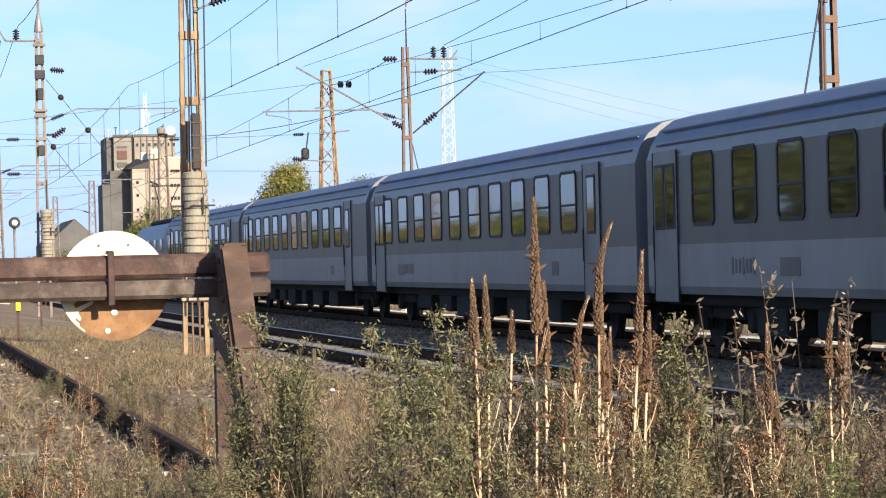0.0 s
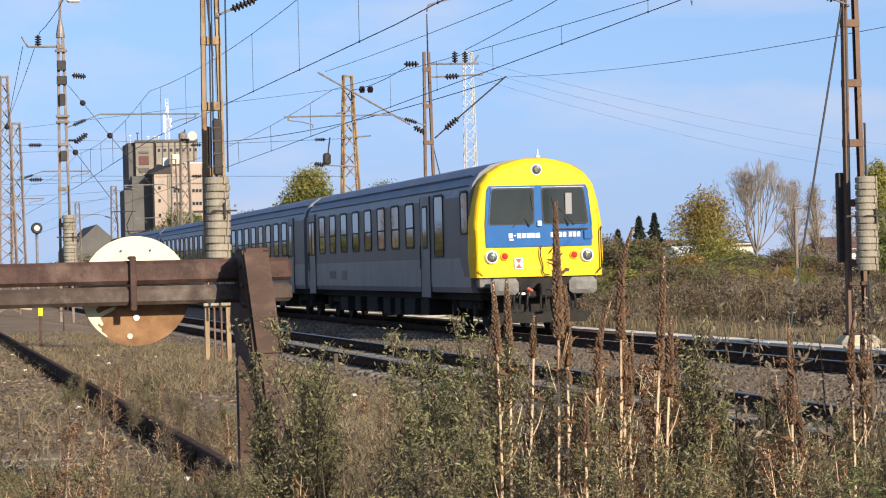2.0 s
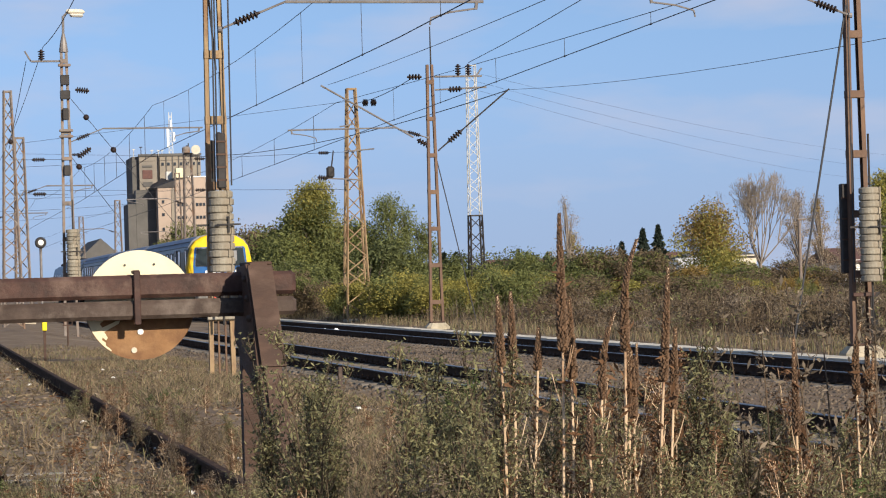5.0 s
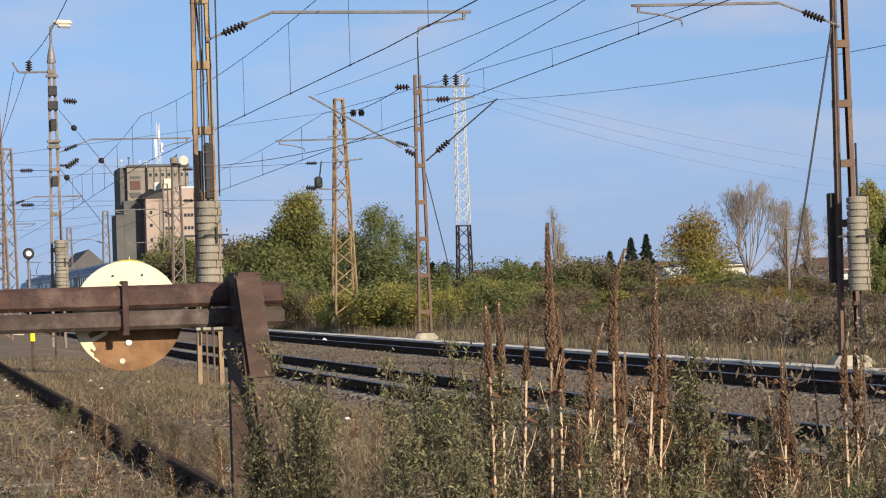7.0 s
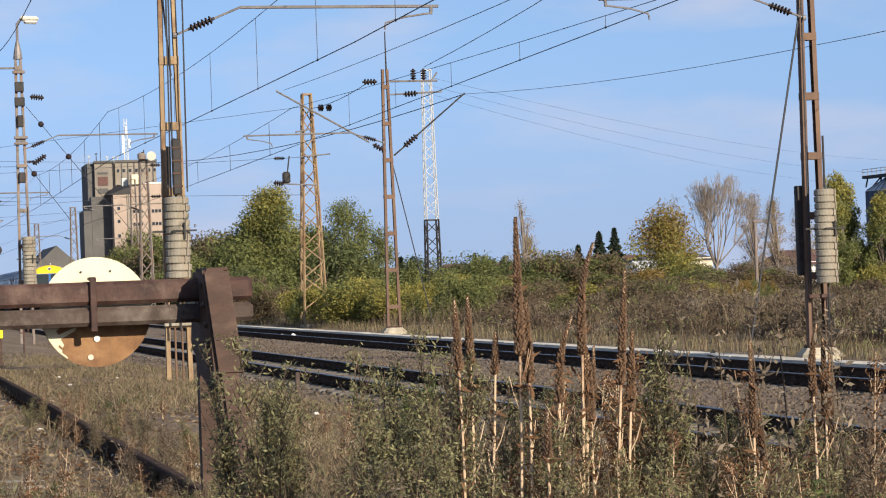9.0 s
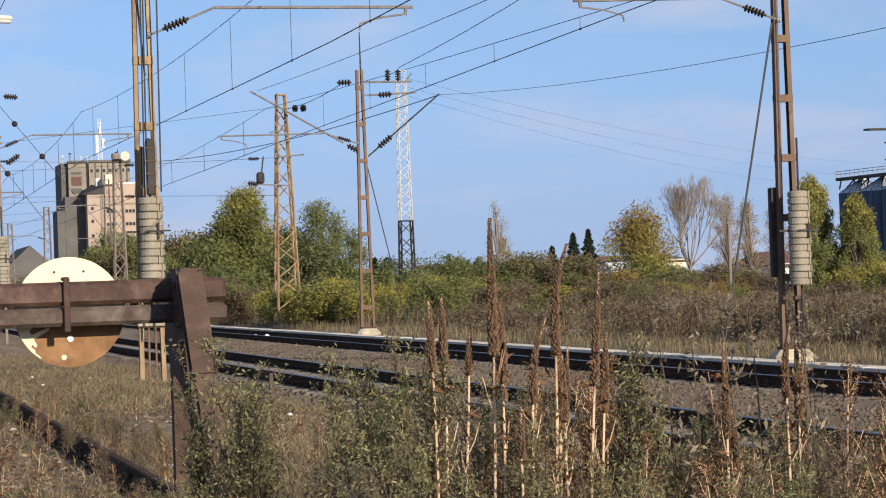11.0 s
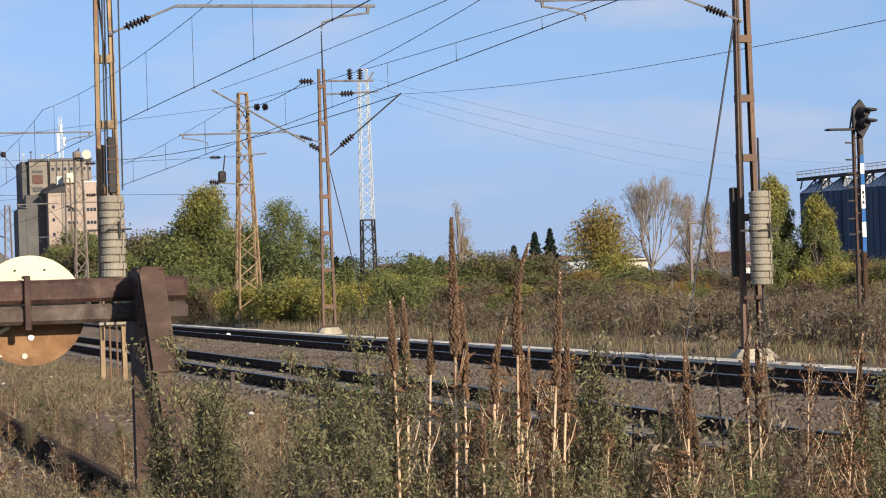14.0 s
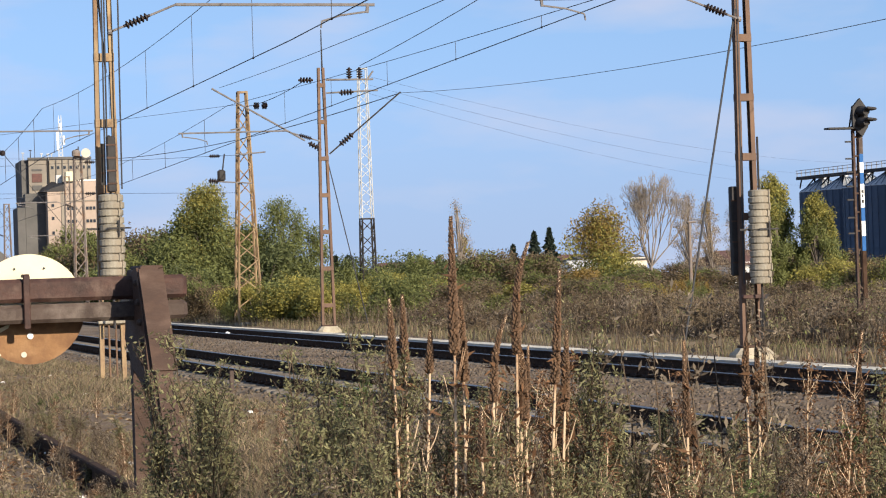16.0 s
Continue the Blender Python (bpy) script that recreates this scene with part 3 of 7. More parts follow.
def batten_mast(name, x, y, z0, h, label, paint, w0=0.42, w1=0.26, depth=0.16, step=1.13, leg=0.085, first=0.9, footing=True):
    """Two channel legs joined by batten plates, leaning together towards the top."""
    t = thing(name, label, "catenary mast", (x, y, z0), "overhead line masts")
    for s in (-1, 1):
        m = Mesh()
        e, g = depth / 2, 0.012
        chan = [(0, -e), (0, e), (-s * leg, e), (-s * leg, e - g), (-s * g, e - g), (-s * g, -e + g), (-s * leg, -e + g), (-s * leg, -e)]
        n = len(chan)
        v = [(s * w0 / 2 + x, y2, 0) for x, y2 in chan] + [(s * w1 / 2 + x, y2, h) for x, y2 in chan]
        m.add(v, [(i, (i + 1) % n, n + (i + 1) % n, n + i) for i in range(n)] + [tuple(range(n)), tuple(range(2 * n - 1, n - 1, -1))])
        part("leg", m, paint, t)
    z = first
    while z < h - 0.1:
        w = w0 + (w1 - w0) * z / h
        for e in (-1, 1):
            m = Mesh()
            m.box((0, e * (depth / 2 + 0.008), z), (w + 0.01, 0.012, 0.14), bevel=0.003)
            part("batten", m, paint, t)
        z += step
    if footing:
        m = Mesh()
        m.box((0, 0, -0.09), (0.80, 0.66, 0.56), bevel=0.13)
        part("footing", m, CONCRETE, t, "pale concrete footing")
        m = Mesh()
        m.box((0, 0, 0.215), (0.5, 0.3, 0.05), bevel=0.01)
        part("base_plate", m, RUST, t)
    return t


def lattice_mast(name, x, y, z0, h, label, paint, w0=0.62, w1=0.40, step=0.62, rz=0, leg=0.06, footing=True, group="overhead line masts"):
    """Four corner angles with zigzag lacing."""
    t = thing(name, label, "lattice mast", (x, y, z0), group, rz)
    wid = lambda z: (w0 + (w1 - w0) * z / h) / 2
    for sx in (-1, 1):
        for sy in (-1, 1):
            m = Mesh()
            m.bar((sx * wid(0), sy * wid(0), 0), (sx * wid(h), sy * wid(h), h), leg, leg)
            part("corner_leg", m, paint, t)
    for k in range(4):
        m = Mesh()
        z, i = 0.1, 0
        a = [(-1, -1), (1, -1), (1, 1), (-1, 1)]
        p, q = a[k], a[(k + 1) % 4]
        while z + step < h:
            u, w = (p, q) if i % 2 else (q, p)
            za, zb = z, z + step
            m.bar((u[0] * wid(za), u[1] * wid(za), za), (w[0] * wid(zb), w[1] * wid(zb), zb), leg * 0.75, leg * 0.6)
            z += step
            i += 1
        m.bar((p[0] * wid(h), p[1] * wid(h), h - 0.04), (q[0] * wid(h), q[1] * wid(h), h - 0.04), leg, leg)
        tagged(part("lacing", m, paint, t), kind="stuff")
    if footing:
        m = Mesh()
        m.box((0, 0, -0.1), (1.1, 1.1, 0.4), bevel=0.05)
        part("footing", m, CONCRETE, t)
    return t


def weights(x, y, z0, n, r, step, label, dark_side, group="tension weights"):
    """A stack of slotted concrete discs on a rod, with guide bars."""
    t = thing("tension_weight", label, "tension weight", (x, y, z0), group)
    d = Mesh()
    d.lathe((0, 0, 0), (0, 0, step), [(0, r * 0.90), (0.10, r * 0.985), (0.2, r), (0.80, r), (0.86, r * 0.97), (0.92, r * 0.86), (1.0, r * 0.86)], n=20)
    d.box((r * 0.55, -r * 0.80, step / 2), (0.028, 0.06, step * 0.98), pose(0, 0, 0, 0, 0, 30))
    me = d.data("disc", WEIGHT)
    rng = random.Random(int(x * 7))
    for i in range(n):
        part("disc", me, None, t, at=pose(rng.uniform(-0.012, 0.012), rng.uniform(-0.012, 0.012), i * step, 0, 0, rng.uniform(-9, 9)))
    m = Mesh()
    m.tube((0, 0, -0.9), (0, 0, n * step + 1.0), 0.022, n=8)
    part("rod", m, DARK, t)
    m = Mesh()
    m.box((dark_side * (r + 0.06), 0.05, n * step * 0.58), (0.26, 0.04, 0.035))
    m.box((0.0, 0.27, n * step * 0.58), (0.05, 0.56, 0.05))
    m.box((0.10, -r - 0.01, n * step * 0.58), (r * 1.9, 0.03, 0.03))
    m.box((0.10, -r - 0.02, n * step * 0.58), (0.03, 0.03, 0.28))
    part("guide_clamp", m, DARK, t)
    return t


def stay(name, p, q, r=0.016, label="dark steel stay wire"):
    m = Mesh()
    m.tube((0, 0, 0), Vector(q) - Vector(p), r, n=6)
    ob = part(name, m, WIRE, at=pose(*p))
    return tagged(ob, label, "stay wire")


def cantilever(mast_x, y, z_ins, x_end, z_tube, label, drop=0.55, contact_z=5.45, steady_x=None, r=0.028):
    """Insulator at the mast, tube out over the track, registration arm."""
    s = 1 if x_end > mast_x else -1
    t = thing("cantilever_arm", label, "cantilever arm", (mast_x, y, 0), "cantilever arms")
    a, b = Vector((s * 0.10, 0, z_ins)), Vector((s * 0.95, 0, z_ins + (z_tube - z_ins) * 0.75))
    m = Mesh()
    d = (b - a)
    insulator(m, a + d * 0.28, a + d * 0.82)
    part("insulator", m, INSUL, t, "dark ribbed insulator")
    m = Mesh()
    m.tube(a, a + d * 0.3, 0.02)
    m.tube(a + d * 0.8, b + d * 0.35, 0.02)
    m.lathe(a + Vector((-0.03, 0, 0)), a + Vector((0.03, 0, 0)), [(0, 0.05), (1, 0.05)], n=8)
    m.tube(b + d * 0.35, (x_end - mast_x, 0, z_tube - 0.02), r)
    part("tube", m, TUBE, t)
    m = Mesh()
    e = x_end - mast_x
    m.tube((e - s * 0.12, 0, z_tube), (e - s * 0.14, 0, z_tube - 0.16), 0.03)
    m.tube((e - s * 0.14, 0, z_tube - 0.14), (e - s * 0.6, 0, z_tube - 0.20), 0.018)
    m.tube((e - s * 0.6, 0, z_tube - 0.20), (e - s * 0.95, 0, z_tube - 0.30), 0.016)
    m.tube((e - s * 0.95, 0, z_tube - 0.30), (e - s * 0.97, 0, z_tube - 0.42), 0.016)
    part("registration_arm", m, TUBE, t)
    return t


def span_wire(name, pts, r, label, group="overhead wires"):
    m = Mesh()
    o, n = Vector(pts[0]), 5
    d = (Vector(pts[-1]) - o).normalized()
    a = d.orthogonal().normalized()
    c = d.cross(a)
    v = [Vector(p) - o + r * (a * math.cos(2 * math.pi * i / n) + c * math.sin(2 * math.pi * i / n)) for p in pts for i in range(n)]
    m.add(v, [(j * n + i, j * n + (i + 1) % n, j * n + n + (i + 1) % n, j * n + n + i) for j in range(len(pts) - 1) for i in range(n)])
    return tagged(part(name, m, WIRE, at=pose(*pts[0])), label, "wire", group)


def sag(p, q, dip, n=12):
    p, q = Vector(p), Vector(q)
    return [p.lerp(q, i / n) - Vector((0, 0, 4 * dip * (i / n) * (1 - i / n))) for i in range(n + 1)]


def place_overhead():
    # near pair of masts
    batten_mast("catenary_mast", 5.23, 44.5, -0.3, 8.8, "ochre-painted rusting steel mast of twin channels", MAST, w0=0.46, w1=0.26, leg=0.075, first=1.25, footing=False)
    batten_mast("catenary_mast", 17.55, 46.3, -0.2, 8.6, "brown rusting steel mast of twin channels on a concrete footing", MAST_BROWN, w0=0.42, w1=0.27, first=1.55)
    batten_mast("catenary_mast", 17.55, 86.6, -0.2, 9.0, "slender brown steel mast with a lightning rod and brackets", MAST_BROWN, w0=0.50, w1=0.24, step=1.25)
    batten_mast("catenary_mast", 5.28, 88.0, -0.1, 9.75, "slender grey-brown steel mast carrying a bracket", MAST_GREY, w0=0.50, w1=0.24, step=1.2, footing=False)
    for x, y, z, n, r, label in ((5.22, 44.0, 1.72, 11, 0.215, "stack of slotted concrete tension weights on a mast"),
                                 (17.60, 45.8, 1.20, 14, 0.205, "stack of slotted concrete tension weights beside the brown mast"),
                                 (5.40, 87.6, 1.75, 14, 0.23, "stack of concrete tension weights on the grey mast")):
        weights(x, y, z, n, r, 0.126, label, -1)
    # guide bar and rods at the foot of the ochre mast
    m = Mesh()
    m.box((0, 0, 0.02), (0.50, 0.12, 0.07), bevel=0.01)
    g = tagged(part("guide_bar", m, WEIGHT, at=pose(5.23, 44.4, 0.92)), "grey guide bar at the foot of a mast", "guide bar")
    for x in (-0.06, 0.06):
        m = Mesh()
        m.tube((x, 0.03, -1.1), (x, 0.03, 0.0), 0.018, n=6)
        part("rod", m, MAST_BROWN, g)
    m = Mesh()
    m.box((0, 0, 0), (0.46, 0.10, 0.075), bevel=0.012)
    g = tagged(part("guide_bar", m, RUST_RED, at=pose(17.52, 46.05, 0.96)), "red-brown guide bar under the tension weights", "guide bar")
    m = Mesh()
    m.tube((0.14, 0, -1.05), (0.14, 0, 0.0), 0.022, n=6)
    part("rod", m, DARK, g)
    # second, shaded stack behind the rail-side leg, and wheel guides
    for x, y, z, h, lab in ((17.33, 46.45, 1.36, 1.70, "dark iron counterweight box on the brown mast"), (5.13, 44.6, 2.7, 1.3, "dark iron counterweight box on the ochre mast"),
                            (5.24, 43.95, 3.14, 0.95, "dark iron tensioner wheel housing on the ochre mast")):
        m = Mesh()
        m.box((0, 0, h / 2), (0.15, 0.16, h), bevel=0.02)
        t = tagged(part("counterweight_box", m, DARK, at=pose(x, y, z)), lab, "counterweight")
        m = Mesh()
        for i in range(4):
            m.box((0, -0.085, h * (0.15 + 0.23 * i)), (0.17, 0.012, 0.03))
        part("strap", m, RUST, t)
    # rods and cable down the near masts
    for x, y, z0, z1 in ((5.16, 44.3, 1.9, 6.6), (5.44, 44.2, 3.2, 8.2), (5.22, 44.35, 3.4, 8.2), (17.36, 46.1, 1.2, 8.0)):
        stay("tension_cable", (x, y, z0), (x + 0.04, y, z1), 0.014, "dark vertical tension cable on a mast")
    stay("stay_wire", (16.15, 46.1, 0.2), (17.36, 46.1, 6.4), 0.020, "dark slanting stay cable of the brown mast")
    stay("stay_wire", (18.95, 86.6, -0.1), (17.7, 86.6, 5.6), 0.018, "slanting stay wire of the slender mast")
    stay("stay_wire", (5.0, 44.4, 8.6), (5.25, 44.4, 5.2), 0.018, "dark slanting cable on the ochre mast")
    # arms
    cantilever(5.24, 44.4, 5.90, 10.0, 6.36, "cantilever arm with ribbed insulator over the near track")
    cantilever(17.50, 46.0, 6.20, 13.4, 6.62, "cantilever arm with ribbed insulator over the far track")
    cantilever(17.50, 86.5, 6.30, 12.6, 6.66, "cantilever arm of the slender mast over the far track")
    cantilever(5.28, 88.0, 6.45, 9.9, 6.9, "cantilever arm of the grey mast over the near track")

    # fittings of the slender mast
    m = Mesh()
    m.tube((17.6, 86.6, 8.7), (17.6, 86.6, 10.1), 0.03, 0.018)
    tagged(part("lightning_rod", m, DARK), "thin dark rod on top of a mast", "lightning rod")
    t = thing("feeder_bracket", "steel bracket with upright insulators on a mast", "bracket", (17.6, 86.5, 8.38))
    m = Mesh()
    m.tube((0.1, 0, 0), (1.75, 0, 0.0), 0.035)
    m.tube((0.1, 0, -0.45), (1.9, 0, -0.38), 0.03)
    m.tube((1.55, 0, 0), (1.75, 0, 0.28), 0.03)
    part("tube", m, TUBE, t)
    for a, b in (((0.92, 0, 0.02), (0.92, 0, 0.42)), ((1.28, 0, 0.02), (1.28, 0, 0.42)), ((-0.85, 0, 0), (-0.35, 0, 0.0)), ((0.55, 0, -0.45), (1.05, 0, -0.42))):
        m = Mesh()
        insulator(m, a, b, 0.11, 4)
        part("insulator", m, INSUL, t, "dark ribbed insulator")
    t = thing("outrigger", "slanting tube with an insulator on a mast", "bracket", (17.6, 86.5, 5.85))
    m = Mesh()
    m.tube((0.15, 0, 0), (2.7, 0, 2.08), 0.03)
    part("tube", m, DARK, t)
    m = Mesh()
    insulator(m, (0.5, 0, 0.29), (1.0, 0, 0.69), 0.11, 5)
    part("insulator", m, INSUL, t)

    # lattice mast with pulleys, the white pole, and masts along the line
    lattice_mast("lattice_mast", 18.47, 108, -0.2, 9.85, "ochre lattice mast with a slanting arm", MAST, w0=1.0, w1=0.34, step=0.66, leg=0.07)
    t = thing("slanting_arm", "slanting tube arm with pulleys on the lattice mast", "bracket", (18.42, 107.55, 0))
    m = Mesh()
    m.tube((-1.3, 0, 9.75), (2.6, 0, 7.5), 0.04)
    m.tube((-0.55, 0, 8.0), (0.0, 0, 8.1), 0.03)
    m.tube((-0.4, 0, 6.95), (0.9, 0, 7.05), 0.03)
    m.tube((-1.2, 0, 5.85), (0.3, 0, 5.75), 0.03)
    part("tube", m, TUBE, t)
    for a, b, r in (((0.45, 0, 9.0), (0.7, 0, 9.0), 0.16), ((0.8, 0, 9.0), (1.05, 0, 9.0), 0.16), ((2.75, 0, 7.4), (3.3, 0, 7.1), 0.13), ((-1.55, 0, 5.9), (-1.1, 0, 5.85), 0.12)):
        m = Mesh()
        insulator(m, a, b, r, 4)
        part("insulator", m, INSUL, t)
    m = Mesh()
    m.box((-1.0, 0, 6.1), (0.34, 0.2, 0.5), bevel=0.08)
    m.tube((-0.95, 0, 6.3), (-0.85, 0, 7.0), 0.03)
    part("switch_box", m, DARK, t)
    lattice_mast("lattice_pole", 32.9, 150, 5.2, 8.9, "tall slim white-painted lattice pole", WHITE_STEEL, w0=0.70, w1=0.48, step=0.55, leg=0.045, footing=False, group="poles")
    lattice_mast("lattice_pole", 32.9, 150, 0, 5.2, "dark lattice base carrying a white pole", DARK, w0=0.86, w1=0.69, step=0.7, leg=0.08, group="poles")
    lattice_mast("lattice_mast", 3.9, 102, 0, 9.3, "grey lattice mast with crossed lacing", MAST_GREY, w0=0.76, w1=0.26, step=0.5, leg=0.07, footing=False)
    for x, y, h in ((5.4, 128, 9.0), (5.4, 172, 9.0), (15.95, 150, 9.2), (5.4, 215, 9.0), (17.5, 222, 9.0), (-2.0, 150, 9.5), (-2.0, 205, 9.5), (-2.2, 260, 9.5), (24.5, 240, 12.0), (17.5, 270, 9.0), (5.4, 300, 9.0), (-9, 330, 10)):
        lattice_mast("lattice_mast", x, y, 0, h, "distant grey-brown lattice mast of the overhead line", MAST_GREY, w0=0.75, w1=0.4, step=0.8, leg=0.08)
        if y < 250:
            s = 1 if x < 10 else -1
            cantilever(x, y, 6.2, x + s * 3.6, 6.6, "cantilever arm of a distant mast", r=0.035)
    # lamp on the grey mast, bracket wire
    t = thing("yard_lamp", "grey street lamp on top of a steel mast", "lamp", (5.28, 88, 9.5))
    m = Mesh()
    m.lathe((0, 0, 0), (0, 0, 0.62), [(0, 0.16), (0.5, 0.12), (1, 0.05)], n=10)
    m.tube((0, 0, 0.6), (0.01, 0, 1.22), 0.045)
    m.tube((0.01, 0, 1.2), (0.14, 0, 1.34), 0.035)
    part("pole", m, TUBE, t)
    m = Mesh()
    m.box((0.42, 0, 1.36), (0.62, 0.30, 0.16), pose(0, 0, 0, 0, 3, 0), bevel=0.06)
    head = part("lamp_head", m, PALE, t)
    m = Mesh()
    m.box((0.46, 0, 1.24), (0.46, 0.24, 0.12), pose(0, 0, 0, 0, 3, 0), bevel=0.05)
    part("lamp_glass", m, WHITE_STEEL, head)
    t = thing("feeder_bracket", "upturned steel bracket with an insulator on a mast", "bracket", (5.28, 88, 9.2))
    m = Mesh()
    m.tube((0, 0, 0), (-1.1, 0, 0.0), 0.035)
    m.tube((-1.1, 0, 0), (-1.3, 0, 0.35), 0.03)
    part("tube", m, TUBE, t)
    m = Mesh()
    insulator(m, (-0.75, 0, 0.02), (-0.75, 0, 0.4), 0.12, 4)
    part("insulator", m, INSUL, t)
    t = thing("string_insulator", "dark ribbed insulators on the grey mast", "insulator", (5.28, 88, 0))
    for a, b in (((0.35, 0, 8.23), (0.82, 0, 8.18)), ((0.38, 0, 5.95), (0.82, 0, 6.25))):
        m = Mesh()
        insulator(m, a, b, 0.11, 5)
        part("insulator", m, INSUL, t)

    # clamps and boxes climbing the grey mast
    t = thing("mast_fittings", "grey steel clamps and pulleys on the grey mast", "fittings", (5.28, 87.85, 0))
    for z, w, h in ((9.05, 0.42, 0.10), (8.55, 0.30, 0.34), (8.05, 0.34, 0.30), (6.85, 0.46, 0.09), (6.65, 0.46, 0.09), (7.4, 0.2, 0.4), (5.9, 0.36, 0.12), (5.5, 0.22, 0.35)):
        m = Mesh()
        m.box((0, 0, z), (w, 0.12, h), bevel=0.02)
        part("clamp", m, MAST_GREY if h < 0.2 else DARK, t)
    # guy wires of the grey mast with egg insulators
    for a, b, balls in (((5.49, 88, 7.9), (9.06, 90, 3.7), (0.14, 0.40)), ((5.45, 88, 5.95), (6.9, 89, 4.1), (0.17,)), ((4.02, 88, 9.22), (3.9, 101.8, 7.0), (0.9,))):
        a, b = Vector(a), Vector(b)
        t = thing("guy_wire", "thin guy wire with round dark egg insulators", "guy wire", a, "guy wires")
        m = Mesh()
        m.tube((0, 0, 0), b - a, 0.011, n=5)
        part("wire", m, WIRE, t)
        for u in balls:
            m = Mesh()
            c = (b - a) * u
            d = (b - a).normalized() * 0.1
            m.lathe(c - d, c + d, [(0, 0.03), (0.2, 0.085), (0.5, 0.10), (0.8, 0.085), (1, 0.03)], n=10)
            part("insulator", m, INSUL, t)
    # cross spans between masts with short strain insulators
    for a, b, us in (((5.4, 128, 8.7), (18.35, 108, 9.1), ()), ((5.4, 128, 7.54), (18.35, 108, 6.97), (0.58, 0.93)), ((5.4, 128, 6.4), (18.35, 108, 5.37), (0.58,)),
                     ((5.4, 128, 8.2), (15.95, 150, 9.0), (0.30,)), ((3.9, 102, 6.61), (5.28, 88, 5.88), (0.55,)), ((3.9, 102, 5.29), (5.28, 88, 4.7), (0.55,))):
        a, b = Vector(a), Vector(b)
        t = thing("cross_span", "thin cross span wire with dark strain insulators", "wire", a, "cross spans")
        m = Mesh()
        m.tube((0, 0, 0), b - a, 0.008, n=5)
        part("wire", m, WIRE, t)
        for u in us:
            m = Mesh()
            insulator(m, (b - a) * u - Vector((0.24, 0, 0)), (b - a) * u + Vector((0.24, 0, 0)), 0.085, 5)
            part("insulator", m, INSUL, t)
    # yard lamps on the mast before the elevator
    t = thing("yard_lamp", "grey box and round white floodlight on a mast top", "lamp", (15.95, 149.6, 9.2))
    m = Mesh()
    m.lathe((-0.12, 0, 0), (-0.12, 0, 0.36), [(0, 0.24), (0.8, 0.24), (1, 0.14)], n=12)
    part("box", m, MAST_GREY, t)
    m = Mesh()
    m.lathe((0.42, -0.22, 0.16), (0.42, 0.12, 0.16), [(0, 0.27), (0.3, 0.27), (1, 0.10)], n=14)
    part("lamp_head", m, PALE, t)
    # wire from the slanting arm to the nearer mast
    span_wire("carrying_wire", sag((17.45, 107.6, 9.78), (14.0, 46, 7.55), 0.12), 0.010, "thin carrying wire running to a slanting arm")

    # contact and carrying wires with droppers
    # spans: track, height of the contact wire and of the carrying wire at each mast
    rows = ((T2, ((0, 5.6, 7.5), (44.3, 5.72, 7.6), (88, 6.02, 7.66), (130, 5.9, 7.5), (172, 5.8, 7.5), (215, 5.8, 7.5), (300, 5.8, 7.5)), 0.40),
            (T1, ((2, 6.4, 7.4), (46, 6.43, 6.58), (86.5, 6.25, 7.55), (150, 6.2, 7.5), (222, 6.2, 7.5), (300, 6.2, 7.5)), 0.40))
    for cx, stops, dip in rows:
        for k, ((ya, za, ca), (yb, zb, cb)) in enumerate(zip(stops[:-1], stops[1:])):
            sway = 0.12 if k % 2 else -0.12
            r = 0.0105 if ya < 80 else 0.012
            a, b = Vector((cx + sway, ya, za)), Vector((cx - sway, yb, zb))
            span_wire("contact_wire", [a, b], r, "thick dark contact wire over the track")
            top = sag((cx + sway, ya, ca), (cx - sway, yb, cb), 0.05 if ca == 6.58 or cb == 6.58 else dip)
            span_wire("carrying_wire", top, r * 0.75, "thin sagging carrying wire above the contact wire")
            for i in (1, 3, 5, 7, 9, 11):
                if ya < 130:
                    p = Vector(a).lerp(Vector(b), i / 12)
                    span_wire("dropper", [top[i], p], 0.006 if ya < 80 else 0.010, "thin dropper wire between overhead wires", "droppers")
                    m = Mesh()
                    m.box((0, 0, 0), (0.03, 0.05, 0.05), bevel=0.01)
                    tagged(part("clamp", m, WIRE, at=pose(*p)), "small dark clamp on the wire", "clamp", "droppers")
    # feeder, telephone and cross wires
    span_wire("feeder_wire", sag((20.3, 86.5, 7.9), (18.5, 20, 5.65), 0.6), 0.007, "thin feeder wire beside the tracks")
    span_wire("feeder_wire", sag((20.3, 86.5, 7.9), (15.95, 150, 9.0), 0.6), 0.016, "thin feeder wire beside the tracks")
    span_wire("feeder_wire", sag((17.0, 86.5, 8.4), (18.6, 108, 9.0), 0.15), 0.014, "thin wire between two masts")
    span_wire("feeder_wire", sag((18.9, 86.5, 8.85), (17.0, 20, 11.6), 0.6), 0.012, "thin feeder wire beside the tracks")
    span_wire("feeder_wire", sag((4.6, 88, 9.7), (4.6, 172, 8.2), 0.8), 0.011, "thin feeder wire on brackets")
    span_wire("feeder_wire", sag((4.6, 88, 9.7), (3.6, 30, 9.2), 0.8), 0.012, "thin feeder wire on brackets")
    for i in range(3):
        span_wire("power_line", sag((32.9, 150, 13.7 - 0.5 * i), (150, 330 + 10 * i, 15.5 - 1.2 * i), 2.0), 0.007, "faint power line wire from the white pole", "power lines")
    for k in range(3):
        span_wire("cross_wire", sag((-6, 170 + 24 * k, 8.2 - 0.2 * k), (17.5, 176 + 24 * k, 8.0), 0.5), 0.011, "thin cross wire between distant masts")


place_overhead()


